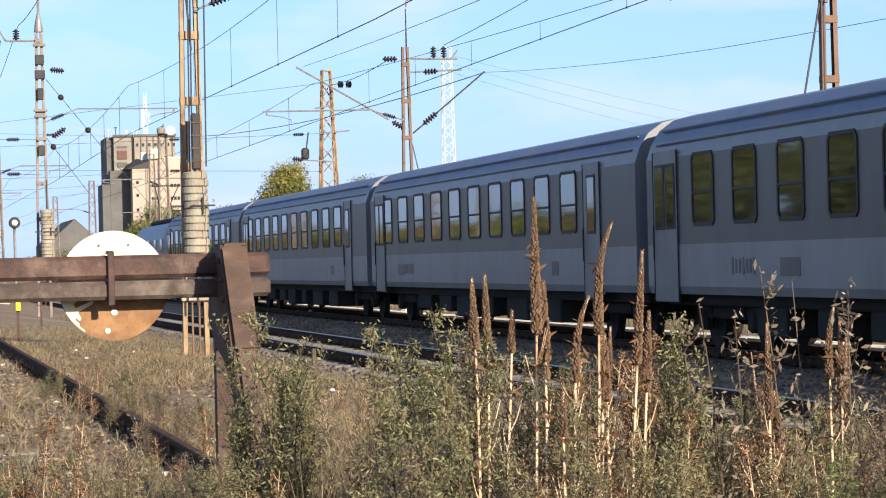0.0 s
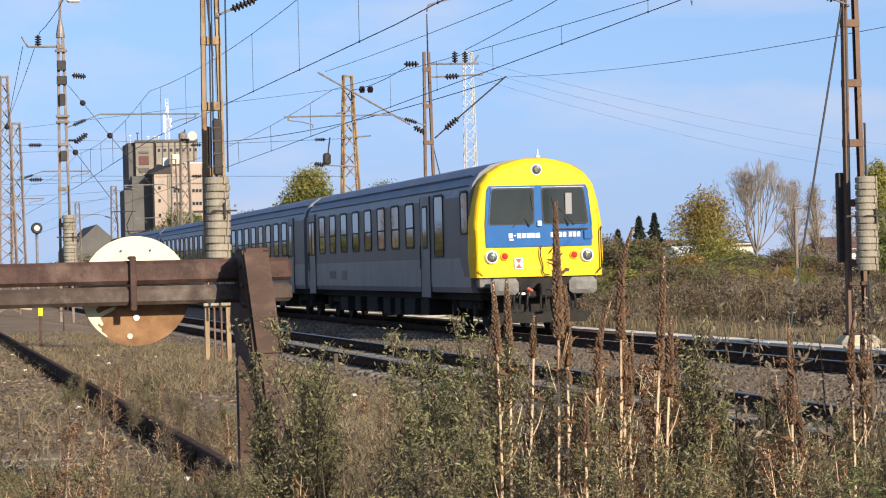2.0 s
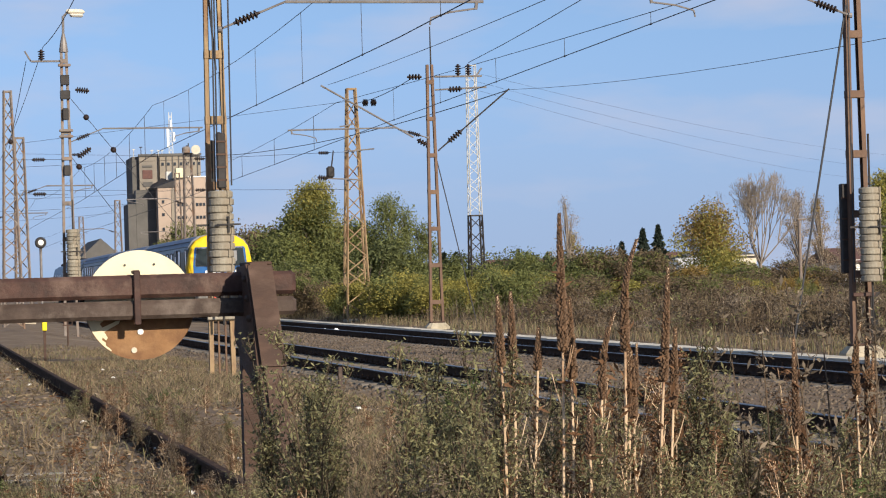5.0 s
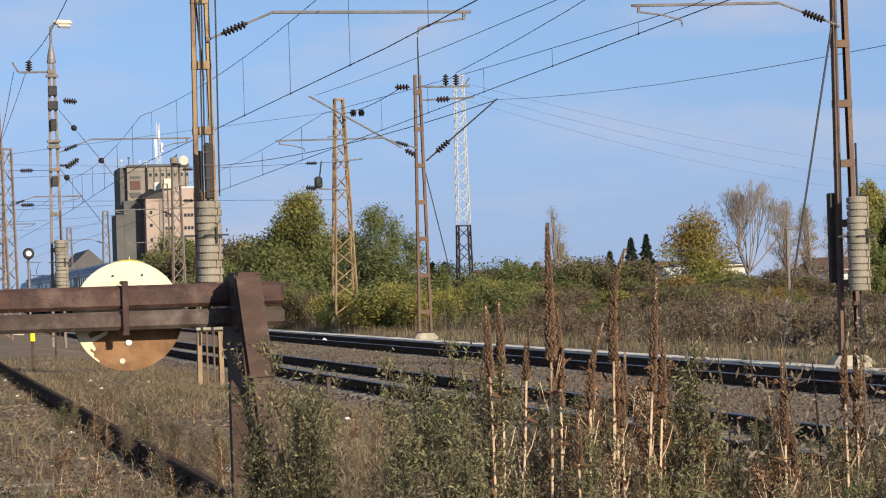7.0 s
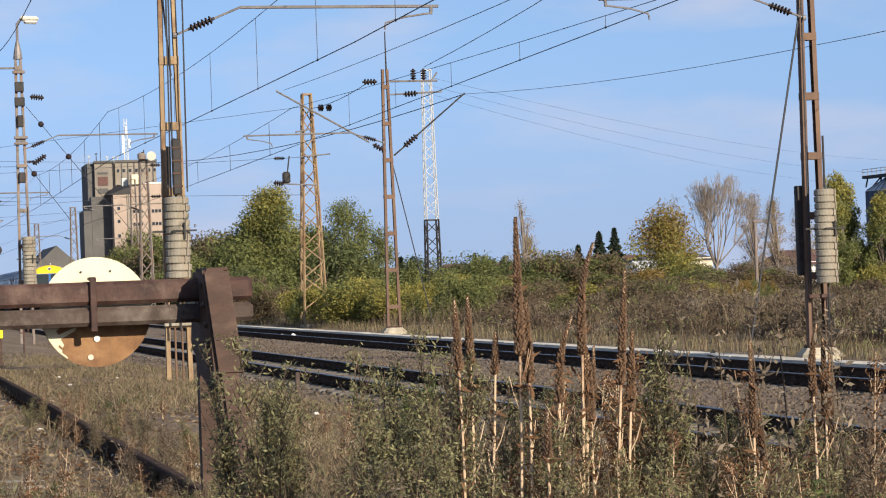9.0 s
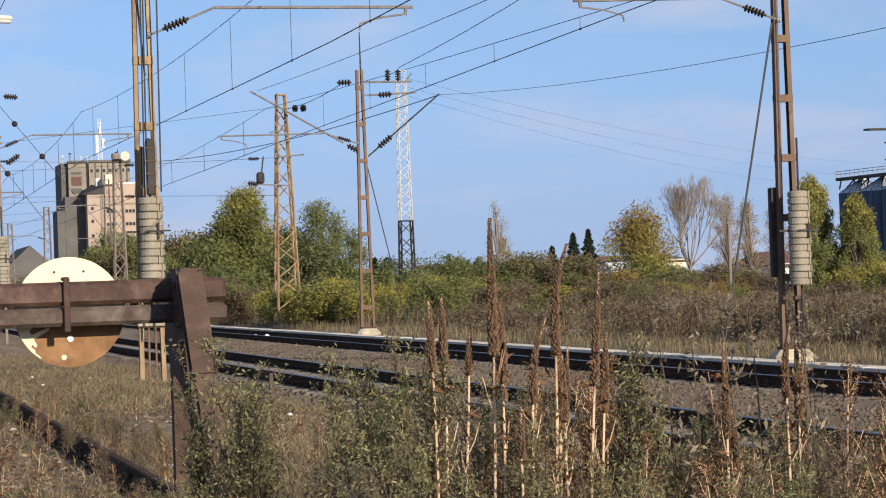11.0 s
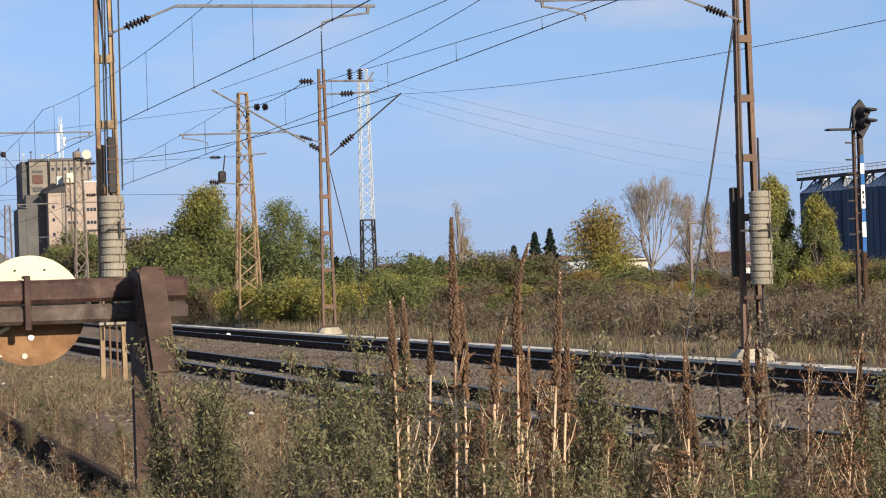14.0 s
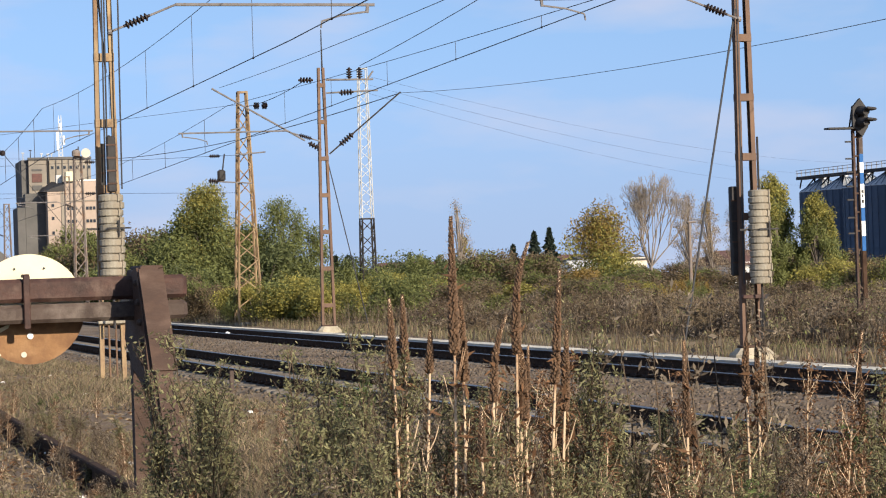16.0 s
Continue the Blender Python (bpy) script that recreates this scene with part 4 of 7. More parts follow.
# ---- signal ----
def build_signal():
    t = thing("railway_signal", "two-lens railway signal on a slim lattice post with a banded plate", "railway signal", (23.1, 54, -0.15))
    m = Mesh()
    for s in (-1, 1):
        m.bar((s * 0.06 - 0.01, 0, 0), (s * 0.06 - 0.01, 0, 4.75), 0.05, 0.10)
    for i in range(11):
        m.box((-0.01, 0, 0.3 + 0.42 * i), (0.14, 0.06, 0.04))
    part("post", m, RUST, t)
    cols = [(RAILRUST, 0.9, 1.95), (BLUE, 1.95, 2.28), (WHITE, 2.28, 2.62), (BLUE, 2.62, 2.92), (WHITE, 2.92, 3.45), (BLUE, 3.45, 3.7), (WHITE, 3.7, 3.93), (BLUE, 3.93, 4.12), (RUST_GREY, 4.12, 4.75)]
    for mt, a, b in cols:
        m = Mesh()
        m.box((0.085, -0.065, (a + b) / 2), (0.09, 0.02, b - a - 0.003))
        part("band", m, mt, t)
    m = Mesh()
    for z, w in ((3.28, 0.05), (3.18, 0.03), (3.06, 0.05)):
        m.box((0.085, -0.079, z), (w, 0.006, 0.07))
    part("marking", m, DARK, t)
    m = Mesh()
    o = [(-0.12, 4.72), (0.10, 4.50), (0.24, 4.72), (0.24, 5.12), (0.06, 5.36), (-0.12, 5.16)]
    m.prism([(x, z) for x, z in o], -0.16, -0.06)
    part("head_plate", m, DARK, t)
    for z in (5.08, 4.84):
        m = Mesh()
        m.lathe((0.06, -0.16, z), (0.10, -0.42, z - 0.03), [(0, 0.115), (0.5, 0.11), (1, 0.085)], n=12)
        m.box((0.17, -0.42, z + 0.03), (0.24, 0.30, 0.06), pose(0, 0, 0, 0, 6, 0), bevel=0.02)
        part("visor", m, DARK, t)
    m = Mesh()
    m.box((-0.32, 0, 4.70), (0.75, 0.30, 0.04))
    for z in (4.40, 4.02, 3.72, 3.4, 3.1, 2.7, 2.35):
        m.box((-0.15, 0, z), (0.22, 0.05, 0.035))
    m.tube((-0.15, 0, 4.7), (-0.06, 0, 5.2), 0.02)
    part("ladder", m, DARK, t)
    m = Mesh()
    m.box((0, 0, -0.05), (0.7, 0.7, 0.3), bevel=0.04)
    part("footing", m, CONCRETE, t)


build_signal()


# ---- train ----
COACH = 25.9
SPEED = 20.56
NOSE0 = 17.4
HW = 1.51


def shell(parent, y0, y1, name="body"):
    """Body shell in bands: sill, light lower panel, dark window band, upper panel, roof."""
    m = Mesh()
    left = [(-(HW - 0.04), 0.92), (-HW, 1.05), (-HW, 1.74), (-HW, 1.742), (-HW, 3.20), (-HW + 0.03, 3.27), (-HW + 0.10, 3.48), (-HW + 0.26, 3.72), (-HW + 0.52, 3.90), (-HW + 0.86, 3.985), (-0.3, 4.03)]
    kinds = [0, 0, 0, 1, 2, 2, 3, 3, 3, 4, 4]
    full = left + [(-x, z) for x, z in reversed(left)]
    kk = kinds[:-1] + [4] + kinds[:-1][::-1]
    v, f, k = [], [], []
    for y in (y0, y1):
        v += [(x, y, z) for x, z in full]
    N = len(full)
    for i in range(N - 1):
        f.append((i, N + i, N + i + 1, i + 1))
        k.append(kk[i])
    f += [tuple(range(N)), tuple(range(2 * N - 1, N - 1, -1)), (N - 1, 2 * N - 1, N, 0)]
    k += [2, 2, 5]
    m.v, m.f, m.k = v, f, k
    return part(name, m, [GREY_LOW, GREY_BAND, GREY_TOP, ROOF, ROOF_DARK, UNDER], parent)


def pane(parent, s, y, z0, z1, w, name="window", split=0.55, mt=None):
    """A window standing a little proud of the side s: rubber surround, pane, transom."""
    x = s * HW
    m = Mesh()
    b = 0.06
    ring = []
    for d, c in ((0.0, 0.10), (b, 0.06)):
        ya, yb, za, zb = y - w / 2 + d, y + w / 2 - d, z0 - 0.03 + d, z1 + 0.03 - d
        ring.append([(ya + c, za), (yb - c, za), (yb, za + c), (yb, zb - c), (yb - c, zb), (ya + c, zb), (ya, zb - c), (ya, za + c)])
    v = [(x + s * o, p, q) for o in (-0.005, 0.018) for r in ring for p, q in r]
    f = []
    for i in range(8):
        j = (i + 1) % 8
        f += [(16 + i, 16 + j, 24 + j, 24 + i), (i, j, 16 + j, 16 + i), (8 + i, 8 + j, 24 + j, 24 + i)]
    m.add(v, f)
    win = part(name, m, RUBBER, parent)
    cut = z0 + (z1 - z0) * (1 - split) if split else None
    for za, zb, off in (((cut, z1, 0.0), (z0, cut, 0.012)) if split else ((z0, z1, 0.0),)):
        m = Mesh()
        m.box((x + s * (0.004 - off * 0.2), y, (za + zb) / 2), (0.008, w - b * 1.2, zb - za - 0.004))
        part("pane", m, mt or GLASS, win)
    if split:
        m = Mesh()
        m.box((x + s * 0.010, y, cut), (0.02, w - b, 0.045), bevel=0.006)
        part("transom", m, RUBBER, win)
    return win


def side_door(parent, s, y, w=0.95, windows=1):
    x = s * HW
    m = Mesh()
    m.box((x + s * 0.004, y, 2.06), (0.03, w, 2.55), bevel=0.01)
    d = part("door", m, GREY_TOP, parent, "grey entrance door")
    for i in range(windows):
        yy = y + (i - (windows - 1) / 2) * w * 0.46
        m = Mesh()
        m.box((x + s * 0.022, yy, 2.55), (0.012, w * (0.42 if windows > 1 else 0.55), 1.10), bevel=0.004)
        part("door_frame", m, RUBBER, d)
        m = Mesh()
        m.box((x + s * 0.028, yy, 2.55), (0.010, w * (0.32 if windows > 1 else 0.42), 1.0), bevel=0.003)
        part("door_pane", m, GLASS, d)
    m = Mesh()
    m.box((x + s * 0.02, y + w / 2 + 0.02, 2.06), (0.012, 0.03, 2.5))
    m.box((x + s * 0.02, y - w / 2 - 0.02, 2.06), (0.012, 0.03, 2.5))
    m.tube((x + s * 0.05, y + w * 0.45, 1.5), (x + s * 0.05, y + w * 0.45, 2.1), 0.015)
    part("door_gap", m, RUBBER, d)
    return d


def wheelset(parent, y, k):
    m = Mesh()
    for s in (-1, 1):
        m.lathe((s * 0.68, y, 0.46), (s * 0.82, y, 0.46), [(0, 0.49), (0.25, 0.49), (0.3, 0.46), (1, 0.455), (1.0, 0.38)], n=22)
    m.tube((-0.8, y, 0.46), (0.8, y, 0.46), 0.08, n=8)
    return part("wheelset", m, UNDER, parent)


def bogie(parent, y):
    m = Mesh()
    for s in (-1, 1):
        m.box((s * 0.98, y, 0.62), (0.14, 3.3, 0.22), bevel=0.04)
        for e in (-1, 1):
            m.box((s * 1.0, y + e * 1.25, 0.48), (0.20, 0.34, 0.34), bevel=0.05)
            m.lathe((s * 1.0, y + e * 0.85, 0.52), (s * 1.0, y + e * 0.85, 0.80), [(0, 0.10), (0.3, 0.12), (0.6, 0.10), (1, 0.12)], n=8)
    m.box((0, y, 0.66), (2.0, 0.5, 0.2), bevel=0.04)
    b = part("bogie", m, UNDER, parent)
    for e in (-1, 1):
        wheelset(b, y + e * 1.25, e)
    return b


def underframe(parent, y0, y1, seed):
    m = Mesh()
    m.box((0, (y0 + y1) / 2, 0.84), (2.5, y1 - y0 - 0.4, 0.22), bevel=0.03)
    part("underframe", m, UNDER, parent)
    rng = random.Random(seed)
    y = y0 + 6.2
    while y < y1 - 6.2:
        w = rng.uniform(0.8, 1.9)
        m = Mesh()
        h = rng.uniform(0.35, 0.5)
        m.box((-0.92, y + w / 2, 0.74 - h / 2), (0.72, w, h), bevel=0.03)
        part("equipment_box", m, UNDER, parent)
        m = Mesh()
        m.box((0.9, y + w / 2 + 0.3, 0.74 - h / 2), (0.72, w, h), bevel=0.03)
        part("equipment_box", m, UNDER, parent)
        y += w + rng.uniform(0.5, 1.4)


def build_coach(label, windows, doors, control=False, seed=1):
    """A coach from y = 0 at its trailing end towards +y. Zero height is the rail top."""
    t = thing("passenger_coach" if not control else "control_car", label, "train coach", (T1, NOSE0, Z1), "coaches of the train")
    y0, y1 = (0.55 if control else 0.35), COACH - 0.35
    shell(t, y0, y1)
    for s in (-1, 1):
        for y, w, z0, z1, split in windows:
            pane(t, s, y, z0, z1, w, split=split)
        for y, w, k in doors:
            side_door(t, s, y, w, k)
    for y in ((3.4 if control else 3.2), COACH - 3.2):
        bogie(t, y)
    underframe(t, y0, y1, seed)
    m = Mesh()
    m.box((0, COACH - 0.18, 2.25), (1.25, 0.70, 2.3), bevel=0.08)
    for i in range(4):
        m.box((0, COACH - 0.45 + 0.18 * i, 2.25), (1.4, 0.05, 2.45), bevel=0.02)
    part("gangway", m, RUBBER, t)
    # gutter lines and low hatches
    m = Mesh()
    for s in (-1, 1):
        m.box((s * (HW - 0.075), (y0 + y1) / 2, 3.44), (0.03, y1 - y0 - 0.8, 0.03))
        m.box((s * (HW - 0.20), (y0 + y1) / 2, 3.68), (0.03, y1 - y0 - 0.8, 0.025))
    part("gutter", m, ROOF_DARK, t)
    m = Mesh()
    for s in (-1, 1):
        for y, w in ((18.4 if control else 21.5, 0.85), (6.0, 0.5)):
            m = Mesh()
            m.box((s * (HW + 0.001), y, 1.36), (0.01, w, 0.28))
            part("hatch", m, GREY_BAND, t)
    m = Mesh()
    rng = random.Random(seed)
    for s in (-1, 1):
        for i in range(7):
            m.box((s * (HW + 0.002), 20.0 + i * 0.17, 1.38), (0.008, 0.09, 0.22 + 0.05 * (i % 3 == 0)))
    tagged(part("faded_lettering", m, GREY_BAND, t), kind="stuff")
    return t


WZ0, WZ1 = 2.06, 3.20
CTRL_WINDOWS = [(22.43, 1.15, WZ0, WZ1, 0.55), (20.37, 1.15, WZ0, WZ1, 0.55), (18.3, 1.15, WZ0, WZ1, 0.55), (16.2, 1.15, WZ0, WZ1, 0.55), (14.15, 1.15, WZ0, WZ1, 0.55),
                (12.05, 1.15, WZ0, WZ1, 0.55), (9.95, 1.15, WZ0, WZ1, 0.55), (7.9, 1.15, WZ0, WZ1, 0.55), (4.15, 1.15, WZ0 - 0.25, WZ1 + 0.1, 0.0), (1.15, 0.85, WZ0 + 0.25, WZ1 + 0.1, 0.0)]
CTRL_DOORS = [(24.45, 1.30, 2), (5.80, 1.15, 1)]
COACH_WINDOWS = [(4.9 + 2.03 * i, 1.22, WZ0, WZ1, 0.55) for i in range(10)]
COACH_DOORS = [(1.45 + 1.75, 1.1, 1), (24.2, 1.25, 2)]


def face_outline(w, top, bottom):
    """The rounded yellow mask, in x and z."""
    h = [(w - 0.02, bottom), (w + 0.02, bottom + 0.5), (w, 2.5), (w - 0.07, 3.0), (w - 0.18, 3.42), (w - 0.38, 3.69), (w - 0.70, 3.88), (w - 1.05, top - 0.045), (0.25, top)]
    return [(-x, z) for x, z in h] + [(x, z) for x, z in reversed(h)]


def loft(m, rings, k=0):
    """Rings of equal length, each a list of points, joined one to the next and closed at the first."""
    n = len(rings[0])
    v = [p for r in rings for p in r]
    f = []
    for j in range(len(rings) - 1):
        f += [(j * n + i, j * n + (i + 1) % n, (j + 1) * n + (i + 1) % n, (j + 1) * n + i) for i in range(n)]
    f.append(tuple(range(n - 1, -1, -1)))
    m.add(v, f, k)


def build_nose(t):
    """Cab end of the control car: yellow mask, blue panel, windows, lamps, buffers, coupling."""
    m = Mesh()
    rings = []
    for y, inset in ((-0.02, 0.085), (0.012, 0.04), (0.06, 0.012), (0.14, 0.0), (0.62, 0.0)):
        rings.append([(x * (1 - inset * 0.62), y + 0.10 * max(0, (z - 2.4) / 1.7), 1.25 + (z - 1.25) * (1 - inset * 0.5) + 0) for x, z in face_outline(HW + 0.03, 4.03, 1.27)])
    loft(m, rings)
    part("mask", m, YELLOW, t, "bright yellow cab front", smooth=False)
    yf = lambda z: -0.03 + 0.10 * max(0, (z - 2.4) / 1.7)

    def slab(name, outline, mt, d, thick=0.012, parent=t, label=""):
        mm = Mesh()
        n = len(outline)
        v = [(x, yf(z) - d, z) for x, z in outline] + [(x, yf(z) - d + thick, z) for x, z in outline]
        mm.add(v, [tuple(range(n)), tuple(range(2 * n - 1, n - 1, -1))] + [(i, n + i, n + (i + 1) % n, (i + 1) % n) for i in range(n)])
        return part(name, mm, mt, parent, label)
    blue = slab("blue_panel", [(-1.26, 1.965), (1.26, 1.965), (1.28, 2.5), (1.21, 3.28), (1.16, 3.39), (-1.16, 3.39), (-1.21, 3.28), (-1.28, 2.5)], BLUE, 0.012, 0.03, label="blue front panel")
    for s in (-1, 1):
        o = [(0.15, 2.48), (1.15, 2.48), (1.19, 2.54), (1.12, 3.26), (1.06, 3.33), (0.12, 3.33), (0.08, 3.27), (0.10, 2.54)]
        fr = slab("windscreen", [(s * x, z) for x, z in o], RUBBER, 0.020, 0.02)
        g = slab("pane", [(s * (0.635 + (x - 0.635) * 0.93), 2.905 + (z - 2.905) * 0.93) for x, z in o], CABGLASS, 0.030, 0.015, parent=fr)
        rim = Mesh()
        for a, b in (((0.08, 3.345), (1.10, 3.345)), ((1.10, 3.345), (1.20, 2.50))):
            rim.bar((s * a[0], yf(a[1]) - 0.028, a[1]), (s * b[0], yf(b[1]) - 0.028, b[1]), 0.012, 0.012)
        part("trim", rim, CHROME, fr)
        mm = Mesh()
        bx = s * 0.72 if s > 0 else -0.22
        mm.bar((bx, yf(2.45) - 0.05, 2.44), (bx - 0.10 if s > 0 else bx - 0.12, -0.05, 2.62), 0.03, 0.02)
        if s < 0:
            mm.bar((-0.62, -0.06, 2.42), (-0.12, -0.04, 2.95), 0.022, 0.016)
            mm.bar((-0.12, -0.04, 2.80), (-0.17, -0.04, 3.15), 0.025, 0.016)
        else:
            mm.bar((0.85, -0.06, 2.46), (0.42, -0.04, 2.95), 0.022, 0.016)
            mm.bar((0.40, -0.04, 2.75), (0.33, -0.04, 3.10), 0.025, 0.016)
        part("wiper", mm, RUBBER, t)
    mm = Mesh()
    mm.box((0.72, -0.06, 3.0 - 0.05), (0.16, 0.02, 0.5), bevel=0.02)
    part("driver_seat", mm, GREY_LOW, t)
    # lamps
    for x, z, r in ((-1.14, 1.74, 0.13), (1.14, 1.74, 0.13), (0.0, 3.755, 0.115)):
        mm = Mesh()
        y = yf(z) + (0.05 if z > 3 else 0)
        mm.lathe((x, y + 0.03, z), (x, y - 0.06, z), [(0, r * 1.3), (0.3, r * 1.28), (0.8, r * 1.15), (1, r)], n=20)
        # white paint stands in for the bright reflections of a chrome rim
        lamp = part("headlight", mm, WHITE, t, "round headlight, chrome shine painted as a white rim")
        mm = Mesh()
        mm.lathe((x, y - 0.055, z), (x, y - 0.085, z), [(0, r), (0.5, r * 0.8), (1, r * 0.4)], n=20)
        part("lens", mm, LENS, lamp)
    for x in (-0.83, 0.83):
        mm = Mesh()
        mm.lathe((x, -0.01, 1.755), (x, -0.06, 1.755), [(0, 0.105), (0.7, 0.10), (1, 0.085)], n=16)
        lamp = part("tail_light", mm, YELLOW, t, "small red tail light")
        mm = Mesh()
        mm.lathe((x, -0.055, 1.755), (x, -0.085, 1.755), [(0, 0.08), (0.6, 0.065), (1, 0.03)], n=14)
        part("lens", mm, REDLENS, lamp)
    # tail board
    tb = slab("tail_board", [(-0.60, 1.45), (-0.40, 1.45), (-0.40, 1.71), (-0.60, 1.71)], WHITE, 0.02)
    slab("triangle", [(-0.58, 1.69), (-0.5, 1.58), (-0.42, 1.69)], RED, 0.026, parent=tb)
    slab("triangle", [(-0.58, 1.47), (-0.42, 1.47), (-0.5, 1.58)], RED, 0.026, parent=tb)
    slab("hatch", [(0.22, 1.43), (0.50, 1.43), (0.50, 1.64), (0.22, 1.64)], mat("faded_yellow", (0.75, 0.42, 0.02), (0.68, 0.38, 0.02), rough=0.5, bump=0), 0.006)
    slab("hatch", [(-0.34, 1.43), (0.10, 1.43), (0.10, 1.50), (-0.34, 1.50)], mat("darker_yellow", (0.74, 0.46, 0.01), (0.66, 0.42, 0.01), rough=0.5, bump=0), 0.006)
    slab("socket", [(0.60, 1.38), (0.70, 1.38), (0.70, 1.45), (0.60, 1.45)], RUST_RED, 0.02)
    slab("bracket_box", [(1.08, 2.12), (1.28, 2.12), (1.27, 2.32), (1.08, 2.32)], BLUE, 0.05, 0.04)
    slab("handrail", [(0.42, 2.345), (1.18, 2.345), (1.18, 2.375), (0.42, 2.375)], RUBBER, 0.045, 0.02)
    slab("mirror", [(-0.03, 2.44), (0.06, 2.44), (0.06, 2.56), (-0.03, 2.56)], WHITE, 0.06, 0.03)
    # white marks on the blue panel
    x = -0.72
    for w, g in ((0.09, 0.03), (0.05, 0.03), (0.09, 0.025), (0.085, 0.025), (0.09, 0.025), (0.09, 0.025), (0.085, 0.025)):
        slab("white_mark", [(x, 2.17), (x + w, 2.17), (x + w, 2.28), (x, 2.28)] if w > 0.06 else [(x, 2.215), (x + w, 2.215), (x + w, 2.24), (x, 2.24)], WHITE, 0.022, parent=blue)
        x += w + g
    slab("white_mark", [(-0.72, 2.12), (-0.60, 2.12), (-0.60, 2.14), (-0.72, 2.14)], WHITE, 0.022, parent=blue)
    x = 0.28
    for i in range(7):
        x += 0.04 if i == 4 else 0
        slab("white_mark", [(x, 2.18), (x + 0.075, 2.18), (x + 0.075, 2.29), (x, 2.29)], WHITE, 0.022, parent=blue)
        x += 0.098
    # handrails and hoses
    for s in (-1, 1):
        mm = Mesh()
        pts = [(s * 1.50, -0.02, 2.40), (s * 1.47, -0.09, 2.32), (s * 1.47, -0.09, 1.45), (s * 1.35, -0.06, 1.32)]
        for a, b in zip(pts[:-1], pts[1:]):
            mm.tube(a, b, 0.015)
        part("grab_rail", mm, RUBBER if s > 0 else YELLOW, t)
    mm = Mesh()
    pts = [(0.04 - 0.03 * math.sin(i * 0.7), -0.075, 1.98 - 0.075 * i) for i in range(9)] + [(0.10, -0.08, 1.32), (0.22, -0.1, 1.30)]
    for a, b in zip(pts[:-1], pts[1:]):
        mm.tube(a, b, 0.013)
    part("cable", mm, RUBBER, t)
    # buffer beam, buffers, coupling, snow plough
    mm = Mesh()
    mm.box((0, 0.25, 1.10), (2.75, 0.45, 0.34), bevel=0.04)
    part("buffer_beam", mm, UNDER, t)
    mm = Mesh()
    mm.box((-1.32, 0.06, 1.14), (0.3, 0.3, 0.22), bevel=0.03)
    part("step_box", mm, BUFFER, t)
    for s in (-1, 1):
        mm = Mesh()
        mm.lathe((s * 0.875, 0.2, 1.06), (s * 0.875, -0.36, 1.06), [(0, 0.13), (0.4, 0.13), (0.41, 0.10), (0.9, 0.10), (1, 0.12)], n=14)
        bf = part("buffer", mm, UNDER, t)
        mm = Mesh()
        o = [(-0.33, 0.10), (-0.26, 0.19), (0.26, 0.19), (0.33, 0.10), (0.33, -0.12), (0.24, -0.19), (-0.24, -0.19), (-0.33, -0.12)]
        mm.add([(s * 0.93 + x, -0.40, 1.05 + z) for x, z in o] + [(s * 0.93 + x * 0.96, -0.36, 1.05 + z * 0.96) for x, z in o] + [(s * 0.93 + x * 0.5, -0.43, 1.05 + z * 0.5) for x, z in o],
               [(i, (i + 1) % 8, 8 + (i + 1) % 8, 8 + i) for i in range(8)] + [(16 + i, 16 + (i + 1) % 8, (i + 1) % 8, i) for i in range(8)] + [tuple(range(16, 24))])
        part("buffer_head", mm, BUFFER, bf, "worn grey buffer head")
    mm = Mesh()
    mm.bar((0, -0.3, 1.04), (0, 0.2, 1.04), 0.10, 0.14)
    mm.box((0, -0.28, 0.95), (0.12, 0.10, 0.28), bevel=0.03)
    mm.tube((-0.06, -0.30, 0.85), (-0.06, -0.30, 0.5), 0.025)
    mm.tube((0.06, -0.30, 0.85), (0.06, -0.30, 0.5), 0.025)
    mm.tube((-0.09, -0.30, 0.5), (0.09, -0.30, 0.5), 0.03)
    part("coupling", mm, UNDER, t)
    for x, c in ((-0.48, RUBBER), (-0.30, RUBBER), (0.30, RUBBER), (0.52, RUBBER), (-0.62, RUBBER), (0.66, RUBBER)):
        mm = Mesh()
        pts = [(x + 0.10 * math.sin(i * 0.4) * (1 if x > 0 else -1), -0.22 - 0.14 * math.sin(i * 0.5), 1.05 - 0.105 * i) for i in range(6)]
        for a, b in zip(pts[:-1], pts[1:]):
            mm.tube(a, b, 0.026)
        part("brake_hose", mm, c, t)
    for x in (-0.34, 0.36):
        mm = Mesh()
        mm.box((x, -0.25, 0.90), (0.07, 0.07, 0.16), bevel=0.02)
        mm.box((x + 0.04, -0.27, 0.98), (0.14, 0.05, 0.05), pose(0, 0, 0, 0, 30, 0))
        part("brake_cock", mm, RED, t, "red brake cock")
    mm = Mesh()
    mm.box((-0.50, -0.28, 0.88), (0.16, 0.04, 0.06), bevel=0.01)
    part("white_tag", mm, WHITE, t)
    mm = Mesh()
    mm.box((0, 0.42, 0.66), (1.9, 0.25, 0.56), bevel=0.06)
    mm.box((0, 0.10, 0.86), (0.7, 0.45, 0.16), bevel=0.04)
    part("headstock", mm, UNDER, t)
    mm = Mesh()
    o = [(-1.22, 0.42), (-1.05, 0.20), (1.05, 0.20), (1.22, 0.42), (0.9, 0.46), (-0.9, 0.46)]
    mm.prism(o, -0.12, -0.08)
    mm.bar((-0.8, -0.1, 0.4), (-0.8, 0.2, 0.9), 0.10, 0.05)
    mm.bar((0.8, -0.1, 0.4), (0.8, 0.2, 0.9), 0.10, 0.05)
    part("snow_plough", mm, UNDER, t)
    mm = Mesh()
